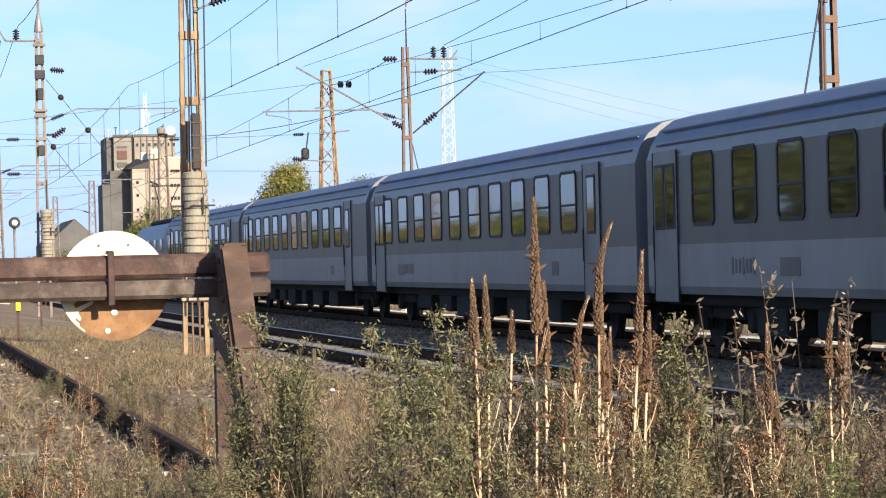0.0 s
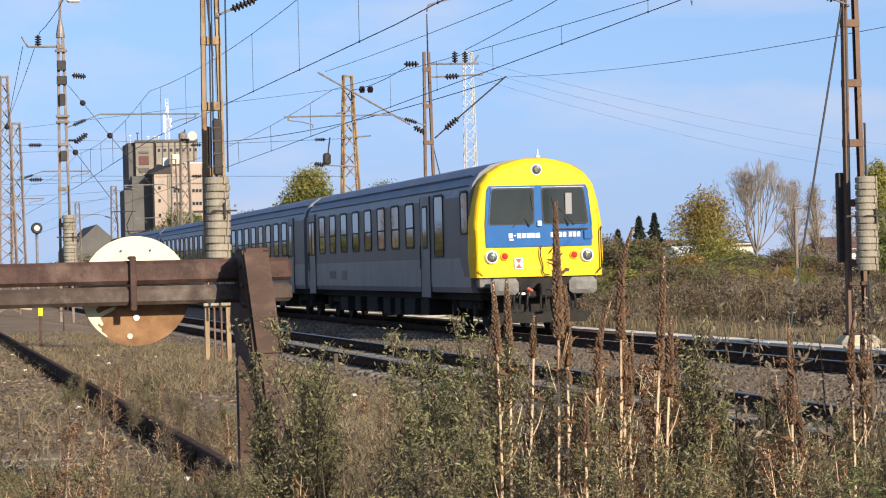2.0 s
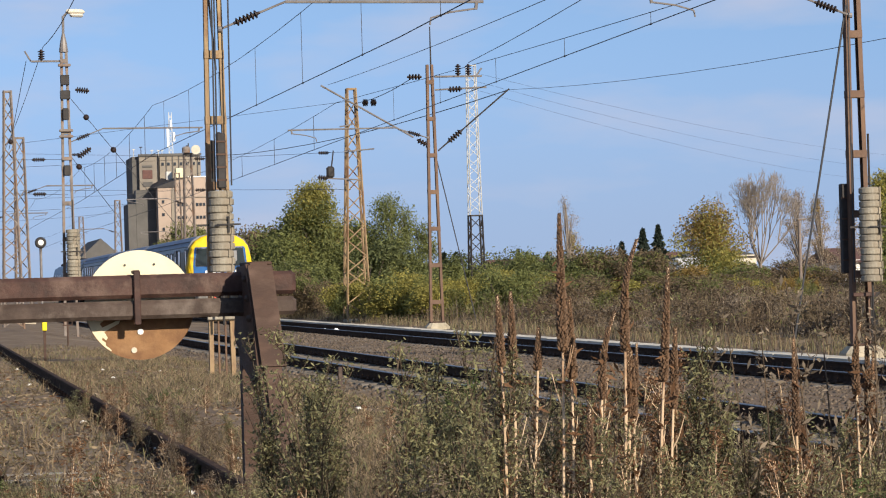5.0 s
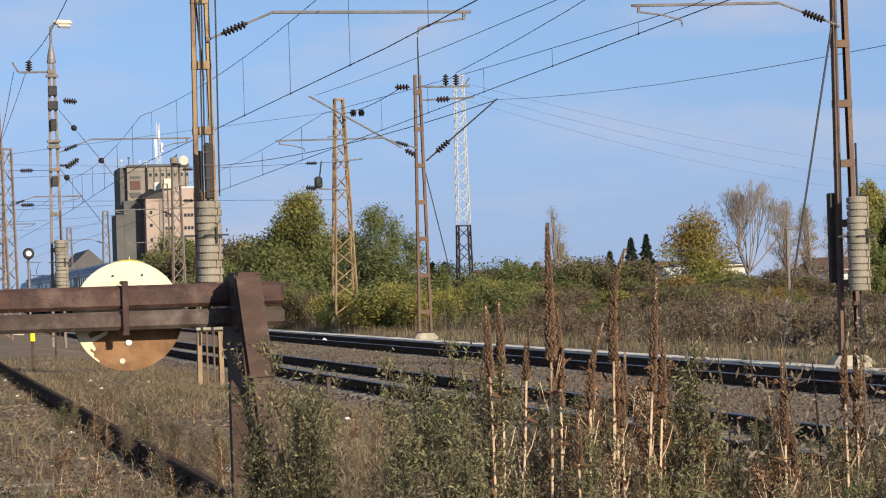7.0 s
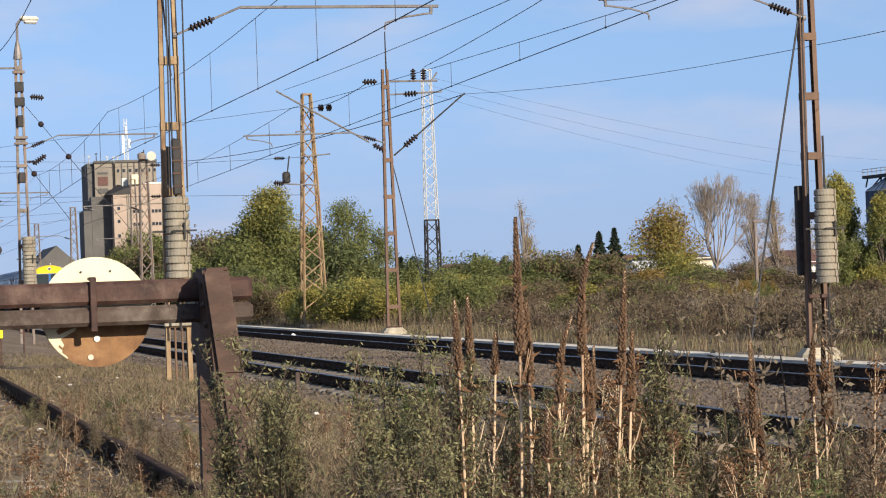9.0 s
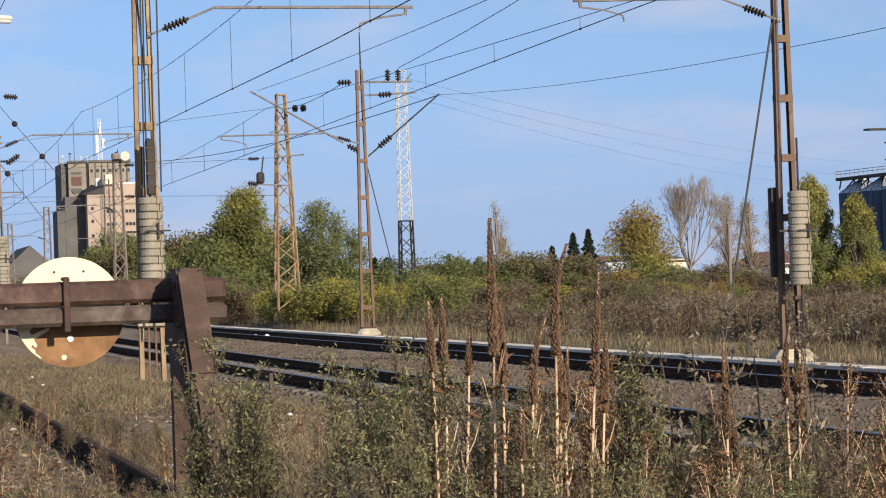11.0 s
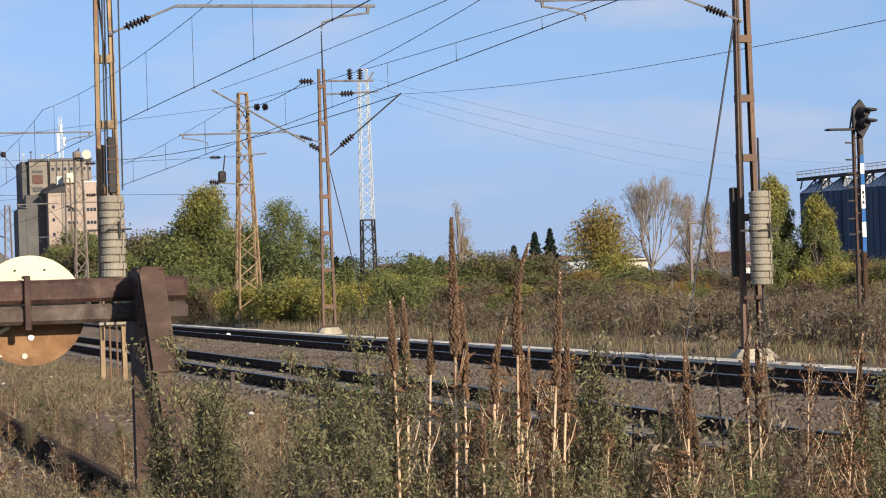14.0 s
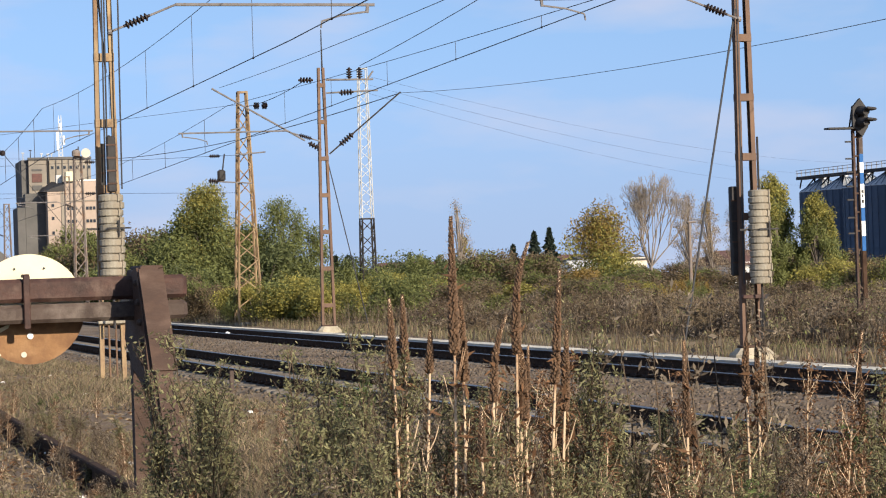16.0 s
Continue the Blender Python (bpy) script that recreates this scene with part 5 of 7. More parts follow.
    mm.tube((0.1, 0.3, 4.05), (0.1, 0.3, 4.24), 0.016)
    mm.tube((0.1, 0.3, 4.05), (0.1, 0.3, 4.09), 0.05)
    part("aerial", mm, WHITE, t)
    # shaded slanting dark field behind the yellow mask
    for s in (-1, 1):
        mm = Mesh()
        x = s * (HW + 0.004)
        o = [(0.66, 3.15), (2.1, 3.15), (2.5, 2.4), (1.25, 1.30), (0.66, 1.30)]
        mm.add([(x, y, z) for y, z in o], [tuple(range(5))])
        mm.add([(x - s * 0.006, y, z) for y, z in o], [tuple(range(4, -1, -1))])
        part("dark_flash", mm, GREY_BAND, t)


def build_train():
    ctrl = build_coach("grey control car with a yellow and blue cab front", CTRL_WINDOWS, CTRL_DOORS, True, 3)
    build_nose(ctrl)
    first = build_coach("grey passenger coach with a blue-grey roof and dark window band", COACH_WINDOWS, COACH_DOORS, False, 5)
    coaches = [(ctrl, 0.0), (first, COACH)]
    for i in (2, 3):
        coaches.append((copy_thing(first, first.matrix_basis), COACH * i))
    # locomotive at the far end
    lo = thing("locomotive", "dark blue electric locomotive heading the train", "locomotive", (T1, NOSE0, Z1))
    m = Mesh()
    o = [(-1.45, 0.95), (-1.48, 1.2), (-1.46, 2.9), (-1.30, 3.45), (-0.9, 3.68), (0.9, 3.68), (1.30, 3.45), (1.46, 2.9), (1.48, 1.2), (1.45, 0.95)]
    rings = []
    for y, s in ((0.5, 0.86), (1.6, 1.0), (15.0, 1.0), (16.1, 0.86)):
        rings.append([(x * (0.7 + 0.3 * s), y, 0.95 + (z - 0.95) * (s if s == 1 else 0.96)) for x, z in o])
    loft(m, rings)
    part("body", m, LOCO, lo)
    m = Mesh()
    m.box((0, 8.3, 3.80), (1.7, 9.5, 0.25), bevel=0.08)
    for y in (4, 6.5, 9.5, 12):
        m.lathe((0.5, y, 3.85), (0.5, y, 4.25), [(0, 0.07), (0.3, 0.12), (0.6, 0.08), (1, 0.1)], n=8)
    part("roof_gear", m, UNDER, lo)
    for y, up in ((3.2, 0.25), (13.0, 1.75)):
        m = Mesh()
        for s in (-1, 1):
            m.tube((s * 0.4, y, 4.0), (s * 0.3, y + 1.1, 4.0 + up * 0.5), 0.03)
            m.tube((s * 0.3, y + 1.1, 4.0 + up * 0.5), (s * 0.6, y, 4.0 + up), 0.025)
        m.tube((-0.85, y, 4.02 + up), (0.85, y, 4.02 + up), 0.03)
        part("pantograph", m, DARK, lo)
    for s in (-1, 1):
        for y in (2.4, 5.2, 8.3, 11.4, 14.2):
            m = Mesh()
            m.box((s * 1.47, y, 2.6), (0.03, 0.9, 0.6), bevel=0.01)
            part("window", m, GLASS, lo)
        m = Mesh()
        m.box((s * 1.475, 8.3, 1.55), (0.02, 13.0, 0.3), bevel=0.005)
        part("stripe", m, GREY_LOW, lo)
    for y in (3.5, 13.1):
        bogie(lo, y)
    underframe(lo, 0.6, 16.0, 9)
    coaches.append((lo, COACH * 4))
    return coaches


TRAIN = build_train()


def motions():
    """The train runs away along the far track, gaining a little speed."""
    times = [0, 0.1, 0.2, 0.5] + [0.5 * i for i in range(2, 32)] + [15.8, 15.9, 16.0]
    for car, back in TRAIN:
        walk(car, [(t, pose(T1, NOSE0 + back + SPEED * t + ramp(t, (2.5, 0), (4.2, 1.35), (6.5, 3.8), (8.5, 5.6), (16, 12.0)), Z1)) for t in times])


# ---- far buildings ----
def build_elevator():
    t = thing("grain_elevator", "tall weathered concrete grain elevator with a lower pale wing", "building", (0, 620, 0))

    def block(name, x0, x1, z1, y0, y1, mt, label=""):
        m = Mesh()
        m.box(((x0 + x1) / 2, (y0 + y1) / 2, z1 / 2), (x1 - x0, y1 - y0, z1))
        return part(name, m, mt, t, label)
    main = block("tower", 59.2, 69.0, 33.0, 0, 18, ELEV)
    bay = block("tower_bay", 54.2, 58.6, 32.9, -1.2, 18, ELEV, "weathered stair bay")
    # the recess has its shade put into the dark wall colour
    block("recess", 58.6, 59.2, 32.4, 1.6, 17, ELEV_DARK, "vertical recess with shade in its colour")
    # left flank in shadow, painted with the dark wall colour
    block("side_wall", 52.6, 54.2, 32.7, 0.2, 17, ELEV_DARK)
    wing = block("wing", 61.5, 69.3, 27.0, -12, -0.05, ELEV_PALE, "lower pale wing")
    low = block("wing", 57.4, 61.45, 24.6, -12, -0.05, ELEV_PALE, "lower pale wing")
    # annex blocks in shade, which is painted into their colour
    block("dark_wing", 52.7, 57.35, 24.4, -7, -1.25, ELEV_DARK, "annex with shade in its grey colour")
    block("dark_wing", 50.8, 52.65, 21.2, -7, 6, ELEV_DARK, "annex with shade in its grey colour")
    m = Mesh()
    m.add([(56.2, -12.2, 24.6), (61.4, -12.2, 24.7), (61.4, -11.9, 26.4), (59.0, -6, 27.2), (56.2, -0.2, 25.0), (61.4, -0.2, 26.4)], [(0, 1, 2, 3), (0, 3, 4), (3, 2, 5), (3, 5, 4), (1, 5, 2), (0, 4, 5, 1)])
    part("lean_roof", m, DARK, t, "dark slanting sheet roof")

    def set_on(name, x0, x1, z0, z1, y, mt, host, label="", deep=1.0):
        m = Mesh()
        m.box(((x0 + x1) / 2, y - deep / 2, (z0 + z1) / 2), (x1 - x0, deep, z1 - z0), bevel=0.08)
        return part(name, m, mt, host, label)
    set_on("roof_cabin", 61.7, 64.0, 26.9, 29.2, -10, DISC_WHITE, t, "cream roof cabin", 3.0)
    set_on("roof_tank", 59.8, 61.2, 26.6, 28.6, -7, WHITE_STEEL, t, "white roof tank", 2.0)
    set_on("canopy", 64.6, 69.4, 26.95, 27.25, -9, WHITE, wing, "pale parapet sheet", 3.2)
    set_on("panel", 54.9, 57.3, 27.3, 29.4, -1.15, ROOFTILE, bay, "brown infill panel", 0.2)
    set_on("panel", 54.9, 57.3, 30.0, 30.5, -1.15, ELEV_DARK, bay, "", 0.25)
    set_on("panel", 54.9, 57.3, 25.4, 26.6, -1.15, ELEV_DARK, bay, "", 0.2)
    set_on("pilaster", 60.5, 61.3, 2, 24.5, -12, ELEV, low, "darker vertical strip", 0.2)
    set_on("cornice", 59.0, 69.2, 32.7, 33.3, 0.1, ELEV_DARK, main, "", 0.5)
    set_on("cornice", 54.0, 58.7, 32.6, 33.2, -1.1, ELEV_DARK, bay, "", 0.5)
    set_on("ledge", 61.4, 69.4, 22.2, 22.5, -11.95, ELEV, wing, "", 0.3)
    for x in (60.6, 62.1, 63.6, 65.1, 66.6, 68.1):
        set_on("pilaster", x, x + 0.3, 24, 32.6, 0.02, ELEV_DARK, main, "", 0.2)
    wm = Mesh()
    wm.box((0, 0, 0), (0.55, 0.3, 0.7))
    wme = wm.data("window", GLASS)
    for z in (20.6, 17.6, 14.2):
        for x in (62.2, 63.0, 63.8, 66.6, 67.4, 68.2):
            part("window", wme, None, wing, at=pose(x, -12.05, z))
        part("window", wme, None, low, at=pose(58.6, -12.05, z + 0.8))
    for x in (59.9, 61.3, 62.8, 64.3, 65.8, 67.3, 68.6):
        part("window", wme, None, main, at=pose(x, -0.05, 30.8))
    for x, y, h in ((53.4, 4, 1.6), (54.9, 1, 2.0), (57.6, 2, 1.2), (58.9, -0.4, 1.0), (66.2, 3, 2.2), (60.4, 6, 1.4)):
        m = Mesh()
        m.tube((x, y, 32.5), (x, y, 33.0 + h), 0.12, 0.08, n=6)
        m.box((x, y, 33.0 + h), (0.7, 0.3, 0.25), bevel=0.05)
        part("roof_vent", m, WHITE_STEEL if h < 1.8 else DARK, t)
    for x, z0, z1 in ((58.7, 24.5, 33.2), (66.0, 33.0, 35.6)):
        m = Mesh()
        m.tube((x, -1.6, z0), (x, -1.6, z1), 0.13, n=6)
        part("pipe", m, DARK, t)
    # antenna lattice on the roof
    a = thing("antenna_mast", "white antenna mast with panels on the elevator roof", "antenna", (62.6, 626, 33.0))
    m = Mesh()
    for s in (-1, 1):
        m.bar((s * 0.5, 0, 0), (s * 0.3, 0, 10.6), 0.14, 0.14)
    for i in range(10):
        m.bar((-0.42, 0, i), (0.42, 0, i + 1), 0.09, 0.09)
        m.bar((0.42, 0, i), (-0.42, 0, i + 1), 0.09, 0.09)
    part("lattice", m, WHITE_STEEL, a)
    for x, z in ((-0.75, 5.5), (0.8, 4.6), (0.1, 7.6), (-0.7, 3.2)):
        m = Mesh()
        m.box((x, -0.4, z), (0.5, 0.3, 2.2), bevel=0.05)
        part("panel", m, WHITE, a)
    # low dark hall and stacks on the far left of the line
    t = thing("warehouse", "low dark pitched warehouse in the far distance", "building", (37.5, 520, 0))
    m = Mesh()
    m.prism([(-5.5, 0), (5.5, 0), (5.5, 6.5), (0, 11.5), (-5.5, 6.5)], 0, 40)
    part("hall", m, ELEV_DARK, t)


def build_silos():
    base = thing("grain_silo", "blue-grey corrugated steel silo with a bright conical roof", "silo", (181.6, 440, 0), "row of silos")
    r, h = 4.25, 15.0
    m = Mesh()
    n, v, f = 40, [], []
    zs = np.linspace(0, h, 25)
    for i, z in enumerate(zs):
        rr = r + 0.05 * (i % 2)
        v += [(rr * math.cos(2 * math.pi * j / n), rr * math.sin(2 * math.pi * j / n), z) for j in range(n)]
    for i in range(len(zs) - 1):
        f += [(i * n + j, i * n + (j + 1) % n, (i + 1) * n + (j + 1) % n, (i + 1) * n + j) for j in range(n)]
    m.add(v, f)
    part("wall", m, SILO, base)
    m = Mesh()
    m.lathe((0, 0, h - 0.1), (0, 0, h + 2.6), [(0, r + 0.18), (0.03, r + 0.18), (0.85, 0.8), (0.86, 0.9), (1, 0.8)], n=24)
    roof = part("cone_roof", m, SILO_TOP, base, "bright galvanised cone roof")
    m = Mesh()
    for j in range(24):
        a = 2 * math.pi * j / 24
        m.bar((r * math.cos(a), r * math.sin(a), h + 0.1), (0.85 * math.cos(a), 0.85 * math.sin(a), h + 2.2), 0.10, 0.10)
    part("roof_ribs", m, SILO, roof)
    for j in range(20):
        m = Mesh()
        a = 2 * math.pi * j / 20
        m.box((r * math.cos(a) * 1.02, r * math.sin(a) * 1.02, h / 2), (0.16, 0.16, h), pose(0, 0, 0, 0, 0, math.degrees(a)))
        part("stiffener", m, SILO, base)
    for i in range(1, 8):
        copy_thing(base, pose(181.6 + 0.37 * i, 440 - 9.0 * i, 0))
    t = thing("conveyor_bridge", "dark steel conveyor walkway over the silo roofs", "conveyor", (180.4, 446, 0), rz=2.4)
    m = Mesh()
    m.box((0, -37, 17.7), (1.6, 78, 0.55))
    part("deck", m, DARK, t)
    m = Mesh()
    for i in range(40):
        m.box((-0.8, 1.5 - 1.95 * i, 18.5), (0.09, 0.09, 1.2))
    for z in (18.6, 19.1):
        m.box((-0.8, -37, z), (0.09, 78, 0.09))
    part("railing", m, TUBE, t)
    for i in range(26):
        m = Mesh()
        m.bar((-0.6, 0.8 - 3.0 * i, 15.9), (0.4, 0.8 - 3.0 * i - (1.4 if i % 2 else -1.4), 17.5), 0.22, 0.22)
        part("support", m, DARK, t)


def house(x, y, w, d, h, roof_h, wall, roof, label, rz=0):
    t = thing("house", label, "house", (x, y, 0), "far houses", rz)
    m = Mesh()
    m.box((0, 0, h / 2), (w, d, h))
    wl = part("wall", m, wall, t)
    m = Mesh()
    e = 0.5
    m.add([(-w / 2 - e, -d / 2 - e, h - 0.2), (w / 2 + e, -d / 2 - e, h - 0.2), (w / 2 + e, d / 2 + e, h - 0.2), (-w / 2 - e, d / 2 + e, h - 0.2), (-w / 2, 0, h + roof_h), (w / 2, 0, h + roof_h)],
          [(0, 1, 5, 4), (2, 3, 4, 5), (0, 4, 3), (1, 2, 5), (3, 2, 1, 0)])
    part("roof", m, roof, t)
    for i in range(max(1, int(w / 4))):
        m = Mesh()
        m.box((-w / 2 + 2 + 4 * i, -d / 2 - 0.03, h * 0.55), (1.3, 0.1, 1.2))
        part("window", m, GLASS, t)


build_elevator()
build_silos()
for a in ((104, 430, 16, 10, 2.6, 1.8, "low far house with a red tiled roof"), (131, 420, 14, 10, 2.8, 2.0, "far red-roofed house among bushes"), (84, 440, 14, 10, 2.4, 1.8, "long far house with a red tiled roof")):
    house(*a[:6], WHITE, ROOFTILE, a[6])
house(93.5, 295, 8, 8, 3.2, 0.4, PALE, ELEV_DARK, "small flat-roofed pale outbuilding")
house(76, 200, 7, 6, 2.0, 1.0, WHITE, ROOFTILE, "white far house half hidden by trees", 12)
house(63.5, 206, 3.6, 3, 1.7, 0.9, WHITE, WHITE_STEEL, "small white shed in the distance", 20)
m = Mesh()
m.tube((0, 0, 0), (0, 0, 4.0), 0.11, 0.07, n=8)
m.box((0.12, 0, 4.0), (0.5, 0.16, 0.10), bevel=0.03)
tagged(part("lamp_post", m, MAST_GREY, at=pose(43.5, 123, -0.1)), "grey concrete lamp post in the field", "lamp post")


# ---- plants ----
def limb(m, p, d, length, r, depth, rng, tips, split=(2, 3), spread=0.55, up=0.15, shrink=0.72, thin=0.62):
    n = 3
    q = p
    for i in range(n):
        d = (d + Vector((rng.uniform(-1, 1), rng.uniform(-1, 1), rng.uniform(-0.3, 1) * up * 3)) * 0.12).normalized()
        e = q + d * length / n
        m.tube(q, e, r * (1 - 0.3 * i / n), r * (1 - 0.3 * (i + 1) / n), n=5 if depth > 2 else 4, caps=False)
        q = e
        if depth <= 2:
            tips.append(q.copy())
    if depth == 0:
        return
    for i in range(rng.randint(*split)):
        nd = (d + Vector((rng.uniform(-1, 1), rng.uniform(-1, 1), rng.uniform(-0.4, 1))) * spread + Vector((0, 0, up))).normalized()
        limb(m, q, nd, length * rng.uniform(shrink - 0.1, shrink + 0.1), r * thin, depth - 1, rng, tips, split, spread, up, shrink, thin)


def bare_tree(label, x, y, h, w, seed):
    """A leafless tree: short trunk, limbs fanning out, ever finer twigs, a haze of last leaves."""
    rng = random.Random(seed)
    nrng = np.random.default_rng(seed)
    t = thing("tree", label, "tree", (x, y, ground_z(x, y) - 0.05))
    m, tips = Mesh(), []
    fork = Vector((0.05, 0, h * 0.26))
    m.tube((0, 0, 0), fork, h * 0.017, h * 0.014, n=8, caps=False)
    limbs = 9
    for k in range(limbs):
        a = 6.283 * k / limbs + rng.uniform(-0.25, 0.25)
        out = 0.18 + 0.75 * (k % 3) / 2 + rng.uniform(-0.08, 0.08)
        d = Vector((math.cos(a) * out, math.sin(a) * out, 1.0)).normalized()
        limb(m, fork - Vector((0, 0, rng.uniform(0, 0.5))), d, h * 0.27, h * 0.0085, 5, rng, tips, (2, 4), 0.55, 0.12, 0.70, 0.66)
    s = h / max(p[2] for p in m.v)
    wide = w / (max(p[0] for p in m.v) - min(p[0] for p in m.v))
    m.v = [(a * wide, b * wide, c * s) for a, b, c in m.v]
    part("trunk", m, BARK_PALE, t)
    n = 2200
    c = np.array([(p.x * wide, p.y * wide, p.z * s) for p in tips])[nrng.integers(0, len(tips), n)] + nrng.normal(size=(n, 3)) * 0.12
    v, f = flakes(c, 0.024, rng=nrng)
    tagged(part("leaf", raw("leaf", v, f, None, LEAF_PALE), None, t), kind="stuff")
    return t


def crown_tree(name, label, x, y, h, w, seed, leaf, leaves, size, lumps=26, low=0.12, peak=0.4, bark=BARK, loose=1.35):
    """A leafy tree: trunk and limbs reaching to lumps of foliage that fill an uneven outline down to its skirt."""
    rng = random.Random(seed)
    nrng = np.random.default_rng(seed)
    t = thing(name, label, "tree", (x, y, ground_z(x, y) - 0.05))
    cen, rad = [], []
    for i in range(lumps):
        u = low + (0.94 - low) * (i + rng.random()) / lumps
        env = (min(1, (u - low * 0.3) / peak) ** 0.6 if u < peak else max(0.05, 1 - ((u - peak) / (1.02 - peak)) ** 1.7)) * w / 2
        a = rng.uniform(0, 6.283)
        r = env * rng.uniform(0.25, 0.95)
        cen.append((r * math.cos(a), r * math.sin(a), u * h))
        rad.append(min(env * 0.6 + 0.12 * w, w * rng.uniform(0.12, 0.22)))
    m = Mesh()
    m.tube((0, 0, 0), (0.03 * h, 0, h * 0.45), h * 0.022, h * 0.012, n=7, caps=False)
    m.tube((0.03 * h, 0, h * 0.45), (0, 0, h * 0.92), h * 0.012, 0.01, n=6, caps=False)
    for c in cen:
        z0 = max(0.1 * h, c[2] * 0.45)
        mid = Vector((c[0] * 0.45, c[1] * 0.45, z0 + (c[2] - z0) * 0.6))
        m.tube((0.02 * h, 0, z0), mid, h * 0.007, h * 0.005, n=5, caps=False)
        m.tube(mid, c, h * 0.005, h * 0.002, n=4, caps=False)
    part("trunk", m, bark, t)
    cen, rad = np.array(cen), np.array(rad)
    i = nrng.choice(lumps, leaves, p=rad ** 2 / (rad ** 2).sum())
    d = nrng.normal(size=(leaves, 3))
    d /= np.linalg.norm(d, axis=1)[:, None]
    c = cen[i] + d * (rad[i] * nrng.random(leaves) ** 0.4 * nrng.choice([0.8, 1, 1.1, loose], leaves))[:, None]
    c[:, 2] = np.maximum(c[:, 2], 0.1)
    v, f = flakes(c, size, rng=nrng)
    mats = leaf if isinstance(leaf, list) else [leaf]
    # leaf colours follow lump height, the list's first colour lowest
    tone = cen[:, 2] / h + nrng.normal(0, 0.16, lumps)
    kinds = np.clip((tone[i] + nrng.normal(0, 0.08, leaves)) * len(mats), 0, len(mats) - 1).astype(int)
    part("crown", raw("crown", v, f, None, mats, kinds), None, t)
    return t


def build_fir(x, y, h, seed):
    rng = np.random.default_rng(seed)
    t = thing("fir_tree", "dark green fir tree in the distance", "tree", (x, y, -0.05), "firs")
    m = Mesh()
    m.tube((0, 0, 0), (0, 0, h), h * 0.02, 0.01, n=6)
    part("trunk", m, BARK, t)
    n = 3500
    z = h * (0.08 + 0.92 * rng.random(n) ** 0.8)
    layer = 0.75 + 0.25 * np.cos(z / h * 60)
    r = (h - z) * 0.40 * layer * np.sqrt(rng.random(n))
    a = rng.random(n) * 6.283
    v, f = flakes(np.stack([r * np.cos(a), r * np.sin(a), z - r * 0.25], 1), 0.13, rng=rng)
    part("crown", raw("crown", v, f, None, LEAF_FIR), None, t)


def bush_mesh(seed, mats, n, size, lumps=9, flat=0.75):
    """A shrub of unit width and height, in lumps with gaps."""
    rng = np.random.default_rng(seed)
    cen = np.stack([rng.uniform(-0.36, 0.36, lumps), rng.uniform(-0.36, 0.36, lumps), rng.uniform(0.15, 0.78, lumps)], 1)
    rad = rng.uniform(0.13, 0.26, lumps)
    i = rng.integers(0, lumps, n)
    d = rng.normal(size=(n, 3))
    d /= np.linalg.norm(d, axis=1)[:, None]
    c = cen[i] + d * (rad[i] * rng.random(n) ** 0.33 * rng.choice([1, 1, 1, 1.35], n))[:, None]
    c[:, 2] = np.maximum(c[:, 2], 0.02)
    v, f = flakes(c, size, rng=rng)
    stems = Mesh()
    for p in cen:
        stems.tube((p[0] * 0.2, p[1] * 0.2, 0), p, 0.012, 0.004, n=4, caps=False)
    sv = np.array(stems.v)
    quads = np.concatenate([f, np.array([q for q in stems.f]) + len(v)])
    kinds = np.concatenate([np.clip((i * len(mats) // lumps), 0, len(mats) - 1), np.full(len(stems.f), len(mats))])
    return raw("bush", np.concatenate([v, sv]), quads, None, mats + [BARK], kinds)


BUSH_KINDS = {
    "green": ([LEAF_GREEN, LEAF_DEEP, LEAF_GREEN], "dense green bush"),
    "deep": ([LEAF_DEEP, LEAF_DEEP, LEAF_GREEN], "dark green leafy bush"),
    "yellow": ([LEAF_YELLOW, LEAF_GREEN, LEAF_YELLOW], "yellowing autumn bush"),
    "gold": ([LEAF_GOLD, LEAF_YELLOW, LEAF_BROWN], "golden autumn bush"),
    "brown": ([LEAF_BROWN, LEAF_BROWN, LEAF_BROWN, LEAF_GREEN], "withered brown bush"),
    "dry": ([FIELD, LEAF_BROWN, FIELD, WEED_GREY], "dead brown weedy bush"),
}
BUSHES = {}


def put_bush(kind, x, y, w, h, rng):
    mats, words = BUSH_KINDS[kind]
    var = rng.randint(0, 2)
    if (kind, var) not in BUSHES:
        BUSHES[kind, var] = bush_mesh(hash_of(kind) * 7 + var, mats, 10000, 0.0145, lumps=20)
    ob = part("bush", BUSHES[kind, var], None)
    ob.matrix_basis = pose(x, y, ground_z(x, y) - 0.05, 0, 0, rng.uniform(0, 360)) @ Matrix.Diagonal((w, w, h, 1))
    tagged(ob, words + " beyond the tracks", "bush", "bushes beyond the tracks")


def thicket(name, label, category, spots, mats, n, size, seed):
    """Many shrubs grown into one another: leaves in lumps round each spot (x, y, width, height)."""
    rng = np.random.default_rng(seed)
    cs, ks = [], []
    for x, y, w, h in spots:
        lumps = 12
        cen = np.stack([rng.uniform(-0.4, 0.4, lumps) * w, rng.uniform(-0.4, 0.4, lumps) * w, rng.uniform(0.05, 0.8, lumps) * h], 1)
        i = rng.integers(0, lumps, n)
        d = rng.normal(size=(n, 3)) * np.array([w, w, h]) * 0.09
        c = cen[i] + d
        c[:, 2] = np.maximum(c[:, 2], 0.02)
        cs.append(c + np.array([x, y, ground_z(x, y)]))
        ks.append((i + rng.integers(0, len(mats))) % len(mats))
    v, f = flakes(np.concatenate(cs), size, rng=rng, long=2.2)
    tagged(part(name, raw(name, v, f, None, mats, np.concatenate(ks)), None), label, category, kind="stuff")


